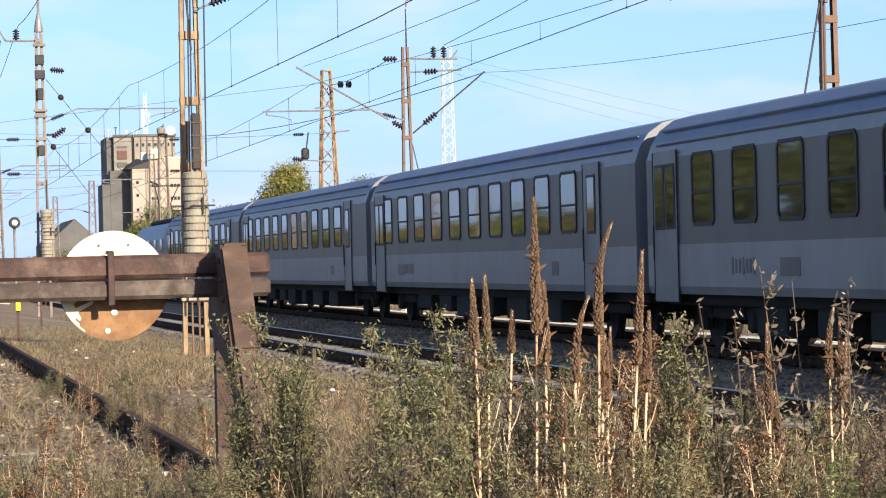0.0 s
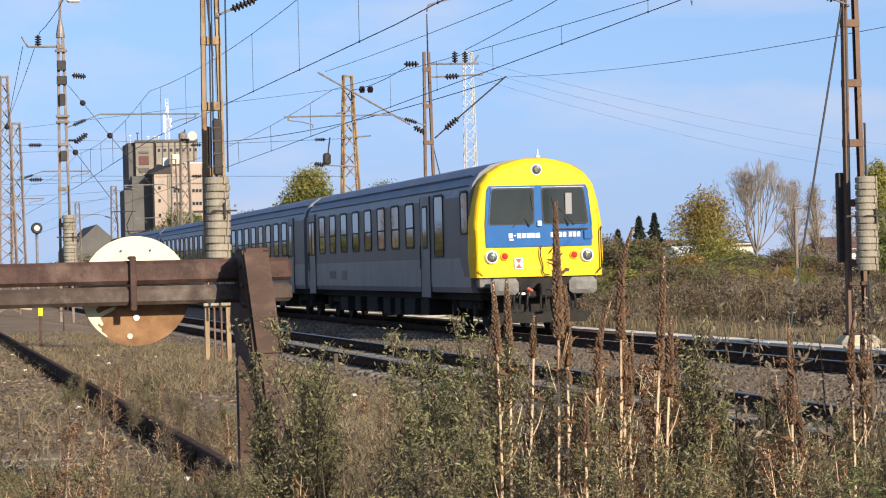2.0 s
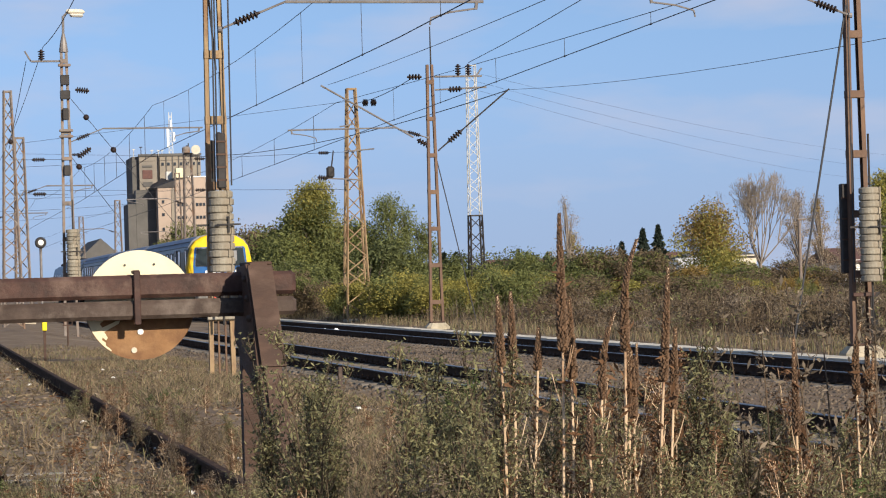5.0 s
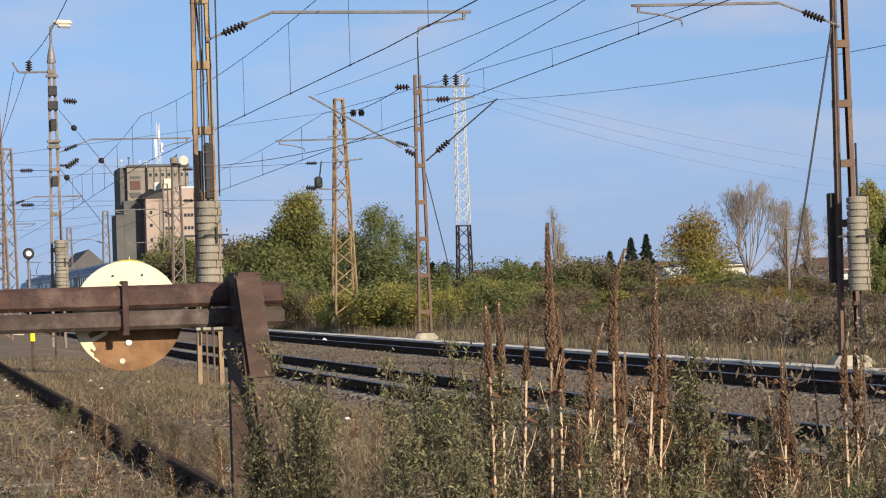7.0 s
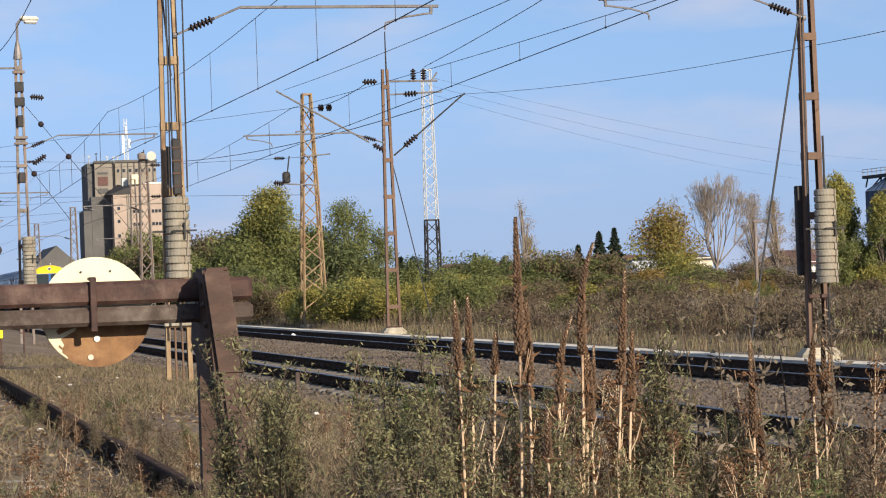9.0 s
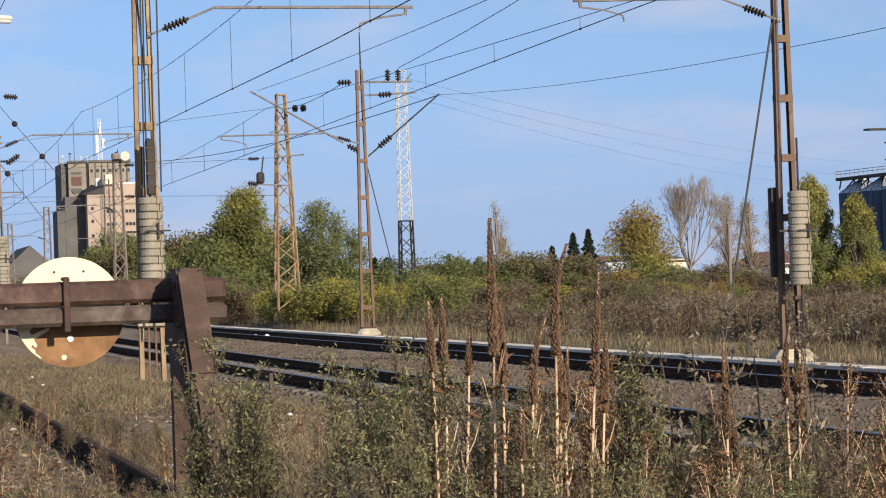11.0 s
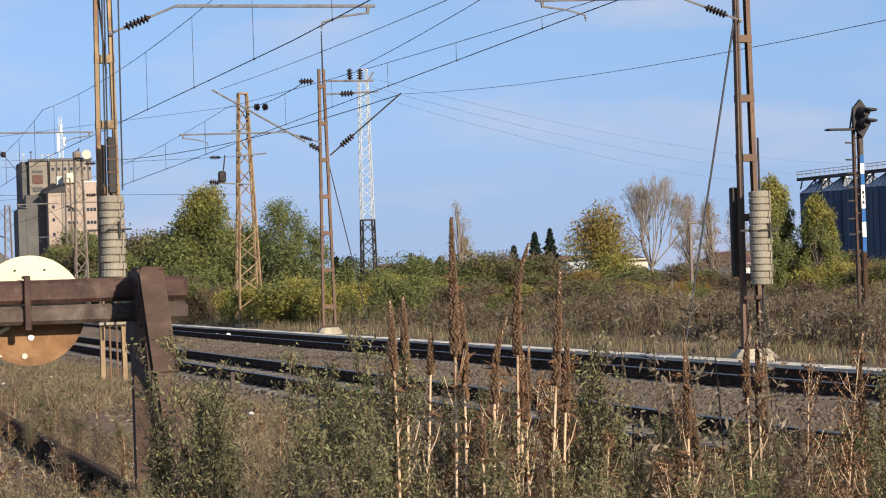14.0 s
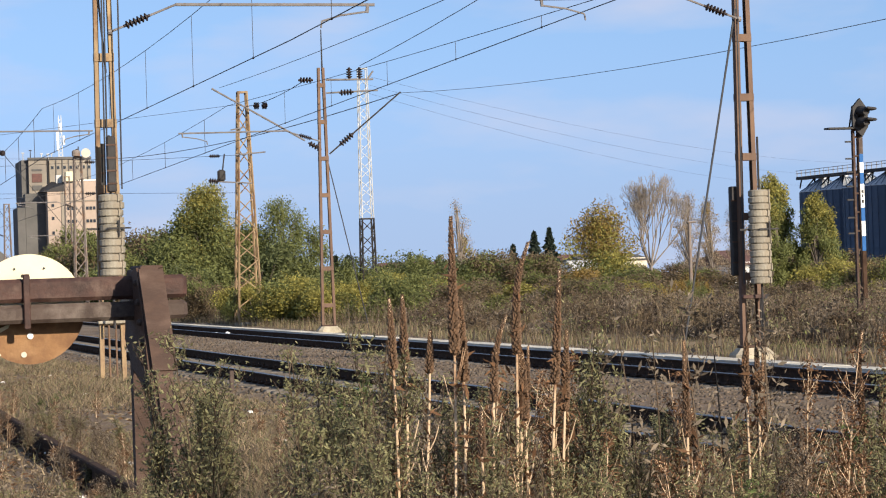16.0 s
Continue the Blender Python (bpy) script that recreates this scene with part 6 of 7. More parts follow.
def hash_of(word):
    return sum(ord(c) * (i + 1) for i, c in enumerate(word)) % 1000


def plant_background():
    rng = random.Random(11)
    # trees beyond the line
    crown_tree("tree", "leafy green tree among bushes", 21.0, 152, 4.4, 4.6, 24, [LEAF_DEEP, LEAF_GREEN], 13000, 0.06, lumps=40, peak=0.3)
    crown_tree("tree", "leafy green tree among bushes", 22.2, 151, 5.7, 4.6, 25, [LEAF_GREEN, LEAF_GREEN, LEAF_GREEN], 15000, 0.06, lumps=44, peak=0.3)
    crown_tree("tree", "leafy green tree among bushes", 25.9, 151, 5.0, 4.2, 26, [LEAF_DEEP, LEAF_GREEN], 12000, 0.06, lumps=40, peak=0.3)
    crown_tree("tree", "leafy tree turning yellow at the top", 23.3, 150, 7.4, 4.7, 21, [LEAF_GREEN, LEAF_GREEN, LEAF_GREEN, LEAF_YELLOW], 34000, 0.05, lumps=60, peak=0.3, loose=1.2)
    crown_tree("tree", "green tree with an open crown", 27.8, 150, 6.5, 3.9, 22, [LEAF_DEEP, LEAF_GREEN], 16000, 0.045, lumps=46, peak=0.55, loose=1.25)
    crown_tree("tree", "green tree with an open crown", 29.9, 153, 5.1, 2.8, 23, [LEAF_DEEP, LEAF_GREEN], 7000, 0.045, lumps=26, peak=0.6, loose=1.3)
    for x, y, w, h, k in ((20.0, 150, 5, 4.2, "green"), (22.4, 149, 5, 4.6, "green"), (25.6, 148, 5.5, 4.6, "deep"), (18.2, 158, 4, 3.6, "deep"), (27.9, 149, 4, 3.8, "deep"), (30.5, 150, 4, 3.2, "deep"), (33.5, 152, 5, 3.5, "deep"), (21.3, 142, 4, 3.0, "green")):
        put_bush(k, x, y, w, h, rng)
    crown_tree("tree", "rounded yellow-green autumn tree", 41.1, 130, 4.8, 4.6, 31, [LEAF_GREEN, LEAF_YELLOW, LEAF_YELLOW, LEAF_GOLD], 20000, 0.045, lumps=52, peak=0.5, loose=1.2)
    bare_tree("large bare tree with fine pale twigs", 57.9, 172, 8.6, 5.8, 41)
    for i, (x, h, w) in enumerate(((61.0, 7.2, 2.4), (63.0, 6.8, 2.4), (65.4, 6.4, 2.8), (68.0, 6.0, 2.8))):
        crown_tree("tree", "half-bare pale autumn tree with few leaves", x, 173 + i, h, w, 34 + i, [LEAF_PALE, LEAF_PALE, LEAF_GOLD if i == 1 else LEAF_PALE], 7000, 0.032, lumps=44, bark=BARK_PALE, loose=1.4)
    crown_tree("poplar", "slender bare pale poplar in the distance", 41.0, 160, 6.8, 2.1, 43, LEAF_PALE, 3000, 0.028, lumps=40, peak=0.35, low=0.15, bark=BARK_PALE, loose=1.7)
    crown_tree("poplar", "small poplar with withered leaves", 41.6, 161, 4.4, 1.7, 42, [LEAF_BROWN, LEAF_YELLOW], 1700, 0.055, lumps=18, bark=BARK_PALE)
    for i, (x, h, c) in enumerate(((42.6, 5.7, 0), (43.3, 6.0, 0), (44.1, 5.5, 0), (44.9, 5.0, 0), (45.7, 4.6, 0), (46.3, 3.4, 1))):
        crown_tree("poplar", "dense olive-green poplar behind the field" if c == 0 else "yellow-green young poplar behind the field", x, 110 + i % 3, h, 1.9, 50 + i, [LEAF_GREEN, LEAF_GREEN, LEAF_GREEN, LEAF_YELLOW] if c == 0 else [LEAF_GREEN, LEAF_YELLOW], 9500, 0.040, lumps=40, low=0.06, peak=0.35, loose=1.2)
    for x, y, h, s in ((63.3, 220, 5.3, 1), (65.0, 221, 5.6, 2), (61.9, 222, 4.2, 3), (78, 330, 5.0, 4), (49.5, 240, 3.9, 5)):
        build_fir(x, y, h, s)
    for x, y, h in ((79.5, 330, 4.8), (82, 330, 4.6), (55, 215, 3.4), (57, 218, 3.0)):
        crown_tree("tree", "small half-bare distant tree", x, y, h, h * 0.6, int(x), LEAF_DEEP, 1500, 0.10, lumps=16, loose=1.7)
    # brown and olive trees in front of the elevator
    for x, y, h, w, k in ((24.4, 258, 6.0, 4.5, 81), (26.3, 260, 7.7, 5.0, 82), (28.6, 261, 7.4, 4.6, 83), (30.6, 262, 6.6, 4.6, 84)):
        crown_tree("tree", "brown and olive autumn tree below the elevator", x, y, h, w, k, [LEAF_BROWN, LEAF_BROWN, LEAF_GREEN], 9000, 0.075, lumps=34, peak=0.5, loose=1.2)
    # hedges between the line and the field
    for i in range(26):
        x = 19.6 + i * 0.62 + rng.uniform(-0.3, 0.3)
        near = x < 25.5
        kind = ("yellow" if rng.random() < 0.72 else "green") if near else rng.choice(["brown", "brown", "dry", "yellow"])
        put_bush(kind, x, 104 + rng.uniform(-5, 7), rng.uniform(2.2, 3.2), rng.uniform(1.7, 2.3) * (1 if near else 0.7), rng)
    # thickets of dead weeds over the field
    spots = []
    for i in range(190):
        y = 44 + 68 * rng.random() ** 0.9
        x = 19.6 + (0.36 * y + 2) * rng.random()
        spots.append((x, y, rng.uniform(0.9, 2.2), rng.uniform(0.55, 1.2) * min(1, 0.6 + (x - 19) / 8)))
    thicket("weed_thickets", "thickets of dead brown weeds over the field", "weeds", spots, [FIELD, LEAF_BROWN, FIELD, WEED_GREY], 1500, 0.024, 61)
    # a patch of broad-leaved green and yellow plants in the field
    for i in range(16):
        put_bush(rng.choice(["green", "green", "yellow", "gold"]), 30.3 + 0.26 * i, 95 + rng.uniform(-2, 2), rng.uniform(0.6, 0.9), rng.uniform(1.0, 1.35), rng)
    for x, y, w, h in ((19.2, 104.2, 2.6, 2.3), (20.2, 103.2, 2.6, 2.1), (18.9, 108, 2.2, 1.8), (18.8, 112, 2.2, 2.0), (19.2, 117, 2.6, 2.3), (18.9, 122, 2.4, 2.2), (18.7, 128, 2.4, 2.4), (19.0, 134, 2.8, 2.6), (18.6, 141, 2.8, 2.6), (18.3, 149, 3.0, 2.8)):
        put_bush("yellow" if y < 115 else "brown", x, y, w, h, rng)
    for i in range(34):
        x = 30 + i * 1.15
        put_bush(rng.choice(["green", "brown", "brown", "dry", "brown", "gold"]), x, 128 + rng.uniform(-8, 10), rng.uniform(3, 4.5), rng.uniform(1.4, 2.1), rng)
    for i in range(9):
        put_bush("deep" if i < 5 else "brown", 31.5 + i * 0.75, 132 + rng.uniform(-4, 4), 3.5, rng.uniform(2.2, 3.1), rng)
    for i in range(26):
        put_bush(rng.choice(["brown", "gold", "green", "brown"]), 44 + i * 1.0, 118 + rng.uniform(-9, 14), rng.uniform(2.5, 3.5), rng.uniform(1.5, 2.6), rng)
    for i in range(16):
        put_bush(rng.choice(["brown", "yellow", "dry"]), 33.5 + i * 0.55, 84 + rng.uniform(-3, 3), rng.uniform(1.0, 1.6), rng.uniform(0.8, 1.2), rng)
    for i in range(10):
        put_bush(rng.choice(["yellow", "brown", "brown", "green"]), 38.0 + i * 0.6, 92 + rng.uniform(-3, 3), rng.uniform(1.5, 2.2), rng.uniform(1.5, 2.1), rng)
    for i in range(40):
        x = rng.uniform(24, 130)
        put_bush(rng.choice(["brown", "brown", "green"]), x, 200 + rng.uniform(-15, 60), rng.uniform(4, 7), rng.uniform(2.0, 2.8), rng)
    for i in range(24):
        put_bush(rng.choice(["green", "brown", "deep"]), rng.uniform(21, 52), rng.uniform(250, 330), rng.uniform(6, 9), rng.uniform(2.5, 4.2), rng)
    for i in range(9):
        put_bush("brown", 26 + i * 1.4, 235 + rng.uniform(-5, 5), 7, rng.uniform(4.5, 7.5), rng)
    for i in range(10):
        put_bush(rng.choice(["green", "brown"]), rng.uniform(-12, 6), rng.uniform(240, 330), 7, rng.uniform(2.5, 4.0), rng)
    # the wooded edge on the camera's own side, seen in the coach windows
    for i in range(12):
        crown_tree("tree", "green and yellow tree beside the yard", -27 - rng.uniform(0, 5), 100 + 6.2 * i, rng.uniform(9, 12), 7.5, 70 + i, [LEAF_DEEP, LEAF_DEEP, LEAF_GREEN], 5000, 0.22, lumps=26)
    side = [(-27 - rng.uniform(0, 6), 170 + 7 * i, 12, rng.uniform(4.6, 6.0)) for i in range(60)]
    thicket("far_wood", "far green and brown wooded edge beside the yard", "woods", side, [LEAF_GREEN, LEAF_BROWN], 1200, 0.30, 62)


plant_background()


def build_field():
    """Dry weeds beyond the far track: thin stems with withered bits, too many to count."""
    rng = np.random.default_rng(8)
    n = 3600
    y = 38 + 85 * rng.random(n) ** 1.25
    x = 18.9 + (0.46 * y + 4) * rng.random(n) ** 0.9
    keep = np.array([noise.noise((a * 0.25, b * 0.25, 2)) > -0.25 for a, b in zip(x, y)])
    x, y = x[keep], y[keep]
    n = len(x)
    hgt = np.array([0.85 + 0.55 * noise.noise((a * 0.18, b * 0.18, 5)) for a, b in zip(x, y)]) * rng.uniform(0.45, 1.35, n) * np.clip((x - 18.3) / 2.2, 0.35, 1)
    z = np.array([ground_z(a, b) for a, b in zip(x, y)])
    k = 22
    base = np.stack([np.repeat(x, k) + rng.normal(0, 0.22, n * k), np.repeat(y, k) + rng.normal(0, 0.22, n * k), np.repeat(z, k)], 1)
    hh = np.repeat(hgt, k) * rng.uniform(0.5, 1.1, n * k)
    v, q, t = blades(base, hh, 0.008 + 0.008 * rng.random(n * k), 0.75, rng, 0.35)
    kinds = np.repeat(rng.choice([0, 0, 0, 0, 1, 1, 2], n), k)
    tagged(part("field_weeds", raw("field_weeds", v, q, t, [FIELD, WEED_GREY, STRAW], np.concatenate([kinds, kinds])), None), "tall dry brown weeds covering the field", "weeds", kind="stuff")
    c = base + np.stack([rng.normal(0, 0.08, n * k), rng.normal(0, 0.08, n * k), hh * rng.uniform(0.3, 1.0, n * k)], 1)
    c = np.concatenate([c, c + rng.normal(0, 0.12, c.shape)])
    c[:, 2] = np.maximum(c[:, 2], -0.1)
    kk = np.tile(np.repeat(rng.choice([0, 0, 0, 1, 1, 2, 3], n), k), 2)
    v, f = flakes(c, 0.026, rng=rng)
    tagged(part("field_seed_heads", raw("field_seed_heads", v, f, None, [FIELD, LEAF_BROWN, WEED_GREEN, LEAF_GREEN], kk), None), "withered leaves and seed heads on the field weeds", "weeds", kind="stuff")


build_field()


def build_litter():
    """Dead leaves, straw bits and clods lying on the trodden ground."""
    rng = np.random.default_rng(12)
    n = 26000
    y = 14 + 34 * rng.random(n) ** 1.4
    x = rng.uniform(-1.2, 6.3, n)
    z = np.array([ground_z(a, b) for a, b in zip(x, y)]) + 0.008 + 0.012 * rng.random(n)
    v, f = flakes(np.stack([x, y, z], 1), 0.017, rng=rng, flat=0.85, long=2.0)
    kinds = rng.choice([0, 0, 1, 2, 3], n)
    tagged(part("ground_litter", raw("ground_litter", v, f, None, [LEAF_BROWN, STRAW, WEED_RUST, LEAF_PALE], kinds), None), "dead leaves and straw lying on the ground", "litter", kind="stuff")


build_litter()


def build_verge():
    """Short dry grass on the near side, between the siding and the tracks, and along the far cable trough."""
    rng = np.random.default_rng(9)
    n = 95000
    y = 14.5 + 46 * rng.random(n) ** 1.5
    x = rng.uniform(-1.5, 6.4, n) + (y - 15) * 0.0
    dens = np.array([noise.noise((a * 0.5, b * 0.35, 7)) for a, b in zip(x, y)])
    keep = (dens > -0.34) & ~((abs(x - T3) < 0.95) & (rng.random(n) < 0.75))
    x, y, dens = x[keep], y[keep], dens[keep]
    z = np.array([ground_z(a, b) for a, b in zip(x, y)])
    h = (0.04 + 0.14 * np.clip(dens + 0.3, 0, 1)) * rng.uniform(0.5, 1.6, len(x))
    v, q, t = blades(np.stack([x, y, z], 1), h, rng.uniform(0.005, 0.013, len(x)), 2.6, rng)
    kinds = rng.choice([0, 0, 0, 1, 2], len(x))
    tagged(part("verge_grass", raw("verge_grass", v, q, t, [STRAW, FIELD, WEED_GREEN], np.concatenate([kinds, kinds])), None), "short dry straw-coloured grass beside the siding", "grass", kind="stuff")
    n = 9000
    y = 26 + 120 * rng.random(n) ** 1.3
    x = rng.normal(18.35, 0.35, n)
    z = np.array([ground_z(a, b) for a, b in zip(x, y)])
    v, q, t = blades(np.stack([x, y, z], 1), rng.uniform(0.1, 0.45, n), rng.uniform(0.008, 0.016, n), 0.8, rng)
    kinds = rng.choice([0, 1, 2], n)
    tagged(part("trackside_grass", raw("trackside_grass", v, q, t, [STRAW, FIELD, WEED_GREEN], np.concatenate([kinds, kinds])), None), "dry grass along the cable trough", "grass", kind="stuff")


build_verge()


# ---- small things by the line ----
def build_small():
    m = Mesh()
    m.box((0, 0, 0.10), (0.09, 0.07, 0.30), bevel=0.01)
    tagged(part("marker_post", m, YELLOW_MARK, at=pose(2.49, 50, 0.78)), "small bright yellow marker on a post", "marker post")
    m = Mesh()
    m.box((0, 0, -0.35), (0.05, 0.05, 0.9))
    tagged(part("marker_stake", m, RUST, at=pose(2.49, 50.06, 0.78)), "short rusty stake under the yellow marker", "stake")
    t = thing("point_lever", "thin rusty upright post with a fork at the siding", "post", (3.77, 64.4, 0.0))
    m = Mesh()
    m.tube((0, 0, 0), (0, 0, 0.95), 0.022, n=8)
    m.tube((-0.09, 0, 0.62), (-0.09, 0, 0.95), 0.015, n=6)
    m.tube((0.11, 0, 0.62), (0.11, 0, 0.95), 0.015, n=6)
    m.box((0.0, 0, 0.62), (0.24, 0.03, 0.03))
    part("post", m, RUST, t)
    # small ground signal with a white light disc, far along the siding
    t = thing("ground_signal", "grey post with a round white-rimmed signal head", "signal", (5.41, 110, -0.6))
    m = Mesh()
    m.tube((0, 0, 0), (0, 0, 4.2), 0.055, n=8)
    part("post", m, TUBE, t)
    m = Mesh()
    m.lathe((0, -0.05, 4.1), (0, -0.25, 4.1), [(0, 0.24), (0.6, 0.24), (1, 0.2)], n=18)
    hd = part("head", m, DARK, t)
    m = Mesh()
    m.lathe((0, -0.25, 4.1), (0, -0.28, 4.1), [(0, 0.12), (1, 0.1)], n=16)
    part("lens", m, WHITE, hd)
    # two white track markers between the rails
    m = Mesh()
    m.box((0, 0, 0.2), (0.07, 0.07, 0.45), bevel=0.01)
    tagged(part("marker_post", m, RUST_GREY, at=pose(6.75, 41.3, -0.3)), "short rusty marker post beside the near track", "marker post")
    for x in (14.15, 14.55):
        m = Mesh()
        m.lathe((0, 0, 0), (0, 0, 0.16), [(0, 0.10), (0.6, 0.10), (0.9, 0.05), (1, 0.02)], n=10)
        tagged(part("track_marker", m, WHITE, at=pose(x, 89.6, -0.28)), "small white marker cap on the ballast", "marker", "track markers")
    # litter and pale stones on the ground
    rng = random.Random(3)
    for i in range(34):
        y = rng.choice([rng.uniform(16, 24), rng.uniform(17, 34), rng.uniform(30, 50)])
        x = rng.uniform(2.3, 5.6) if i % 3 else rng.uniform(0.2, 3.2)
        m = Mesh()
        r = rng.uniform(0.02, 0.045)
        pts = [(r * math.cos(k) * rng.uniform(0.7, 1.3), r * math.sin(k) * rng.uniform(0.7, 1.3), 0.0) for k in range(6)]
        top = [(a * 0.7, b * 0.7, r * rng.uniform(0.5, 1.0)) for a, b, _ in pts]
        m.add(pts + top, [(k, (k + 1) % 6, 6 + (k + 1) % 6, 6 + k) for k in range(6)] + [tuple(range(6, 12))])
        tagged(part("pale_stone", m, PORCELAIN, at=pose(x, y, ground_z(x, y) + 0.01)), "small pale stone lying in the dry grass", "stone", "pale stones")


build_small()


# ---- foreground weeds ----
def curve_stem(m, pts, r0, r1, k=0, n=5):
    for i in range(len(pts) - 1):
        a, b = i / (len(pts) - 1), (i + 1) / (len(pts) - 1)
        m.tube(pts[i], pts[i + 1], r0 + (r1 - r0) * a, r0 + (r1 - r0) * b, n=n, k=k, caps=False)


def spike_plant(x, y, top, spike, seed, hook=0.0, lean=(0, 0), r=0.017, twins=()):
    """A dead biennial: straw-coloured stem, long spike of brown seed capsules."""
    rng = random.Random(seed)
    g = ground_z(x, y)
    h = top - g
    t = thing("seed_spike_plant", "dead tall plant with a brown seed spike and straw stem", "weed", (x, y, g - 0.03), "tall seed spikes")

    def stalk(h, spike, lean, hook, base):
        pts = []
        for i in range(17):
            u = i / 16
            w = max(0, (u - 0.82) / 0.18)
            pts.append(Vector((base[0] + lean[0] * u + hook * w * w + 0.006 * math.sin(5 * u + seed), base[1] + lean[1] * u, h * u - abs(hook) * 0.25 * w * w)))
        m = Mesh()
        curve_stem(m, pts, 0.0068, 0.004, n=6)
        for j in range(3):
            u = rng.uniform(0.35, 0.7)
            p = pts[int(u * 16)]
            d = Vector((rng.uniform(-1, 1), rng.uniform(-1, 1), 1.6)).normalized()
            curve_stem(m, [p, p + d * 0.06, p + d * 0.11 + Vector((0, 0, 0.03))], 0.003, 0.0015)
        st = part("stem", m, STEM, t)
        # capsules
        u0 = 1 - spike / h
        n = int(spike * 620)
        m = Mesh()
        for i in range(n):
            u = u0 + (1 - u0) * (i + rng.random()) / n
            f = min(0.9999, u) * 16
            p = pts[int(f)].lerp(pts[min(16, int(f) + 1)], f - int(f))
            a = i * 2.4 + rng.uniform(-0.3, 0.3)
            th = r * (1.15 - 0.75 * ((u - u0) / (1 - u0)) ** 1.5)
            d = Vector((math.cos(a), math.sin(a), 1.0 + rng.uniform(0, 0.5))).normalized()
            q = p + d * th * 1.35
            w = d.orthogonal().normalized() * th * 0.33
            b = d.cross(w).normalized() * th * 0.33
            c = p.lerp(q, 0.6)
            m.add([p, c + w, c + b, c - w, c - b, q], [(0, 2, 1), (0, 3, 2), (0, 4, 3), (0, 1, 4), (5, 1, 2), (5, 2, 3), (5, 3, 4), (5, 4, 1)])
        part("seed_spike", m, SPIKE, t)
        # shrivelled leaves hanging on the stem
        nr = np.random.default_rng(seed)
        k = 70
        idx = nr.integers(5, 15, k)
        c = np.array([(pts[i].x, pts[i].y, pts[i].z) for i in idx]) + nr.normal(0, 1, (k, 3)) * (0.016, 0.016, 0.03)
        v, f = flakes(c, 0.0085, rng=nr, long=2.6)
        tagged(part("dead_leaf", raw("dead_leaf", v, f, None, WEED_RUST), None, t), kind="stuff")
    stalk(h, spike, lean, hook, (0, 0))
    for dx, dh, sp, lx in twins:
        stalk(h + dh, sp, (lx, 0.02), 0, (dx, 0.03))
    return t


def twig_plant(seed, h, kind, leaves, size, branches, droop=0.0, stems=2, spread=0.16):
    """A branching weed of height h: stems, upswept side twigs, many tiny leaves or seeds. Returns its two meshes."""
    rng = random.Random(seed)
    nrng = np.random.default_rng(seed)
    m, spots = Mesh(), []
    for s in range(stems):
        base = Vector((rng.uniform(-0.05, 0.05), rng.uniform(-0.05, 0.05), 0)) if s else Vector((0, 0, 0))
        hh = h * (1 if s == 0 else rng.uniform(0.65, 0.95))
        lean = Vector((rng.uniform(-1, 1), rng.uniform(-1, 1), 0)) * spread * hh
        pts = [base + Vector((0, 0, hh * u)) + lean * u * u for u in [i / 8 for i in range(9)]]
        curve_stem(m, pts, 0.0045, 0.0018, n=4)
        spots += [(p, 1.0) for p in pts[4:]]
        for j in range(branches):
            u = rng.uniform(0.25, 0.97)
            p = pts[int(u * 8)].lerp(pts[min(8, int(u * 8) + 1)], u * 8 - int(u * 8))
            a = rng.uniform(0, 6.283)
            ln = hh * rng.uniform(0.10, 0.30) * (1.25 - u)
            d = Vector((math.cos(a), math.sin(a), rng.uniform(0.7, 1.8) - droop)).normalized()
            q = p + d * ln * 0.5
            e = q + (d + Vector((0, 0, 0.5 - droop))).normalized() * ln * 0.5
            curve_stem(m, [p, q, e], 0.0020, 0.0010, n=3)
            for w in (0.3, 0.5, 0.7, 0.85, 1.0):
                spots.append((p.lerp(q, w * 2) if w < 0.5 else q.lerp(e, w * 2 - 1), w))
    sp = np.array([(p.x, p.y, p.z) for p, _ in spots])
    c = sp[nrng.integers(0, len(sp), leaves)] + nrng.normal(size=(leaves, 3)) * h * 0.014
    v, f = flakes(c, size, rng=nrng, flat=0.2, long=1.9)
    return m.data("stalk", STEM if kind not in (WEED_GREEN, WEED_GREY, WEED_FRESH) else FIELD), raw("foliage", v, f, None, kind)


def tuft_mesh(seed, n, h):
    rng = np.random.default_rng(seed)
    base = np.stack([rng.normal(0, 0.06, n), rng.normal(0, 0.06, n), np.zeros(n)], 1)
    v, q, t = blades(base, h * rng.uniform(0.5, 1.1, n), rng.uniform(0.003, 0.007, n), 0.55, rng)
    k = rng.choice([0, 0, 1], n)
    return raw("tuft", v, q, t, [STRAW, FIELD], np.concatenate([k, k]))


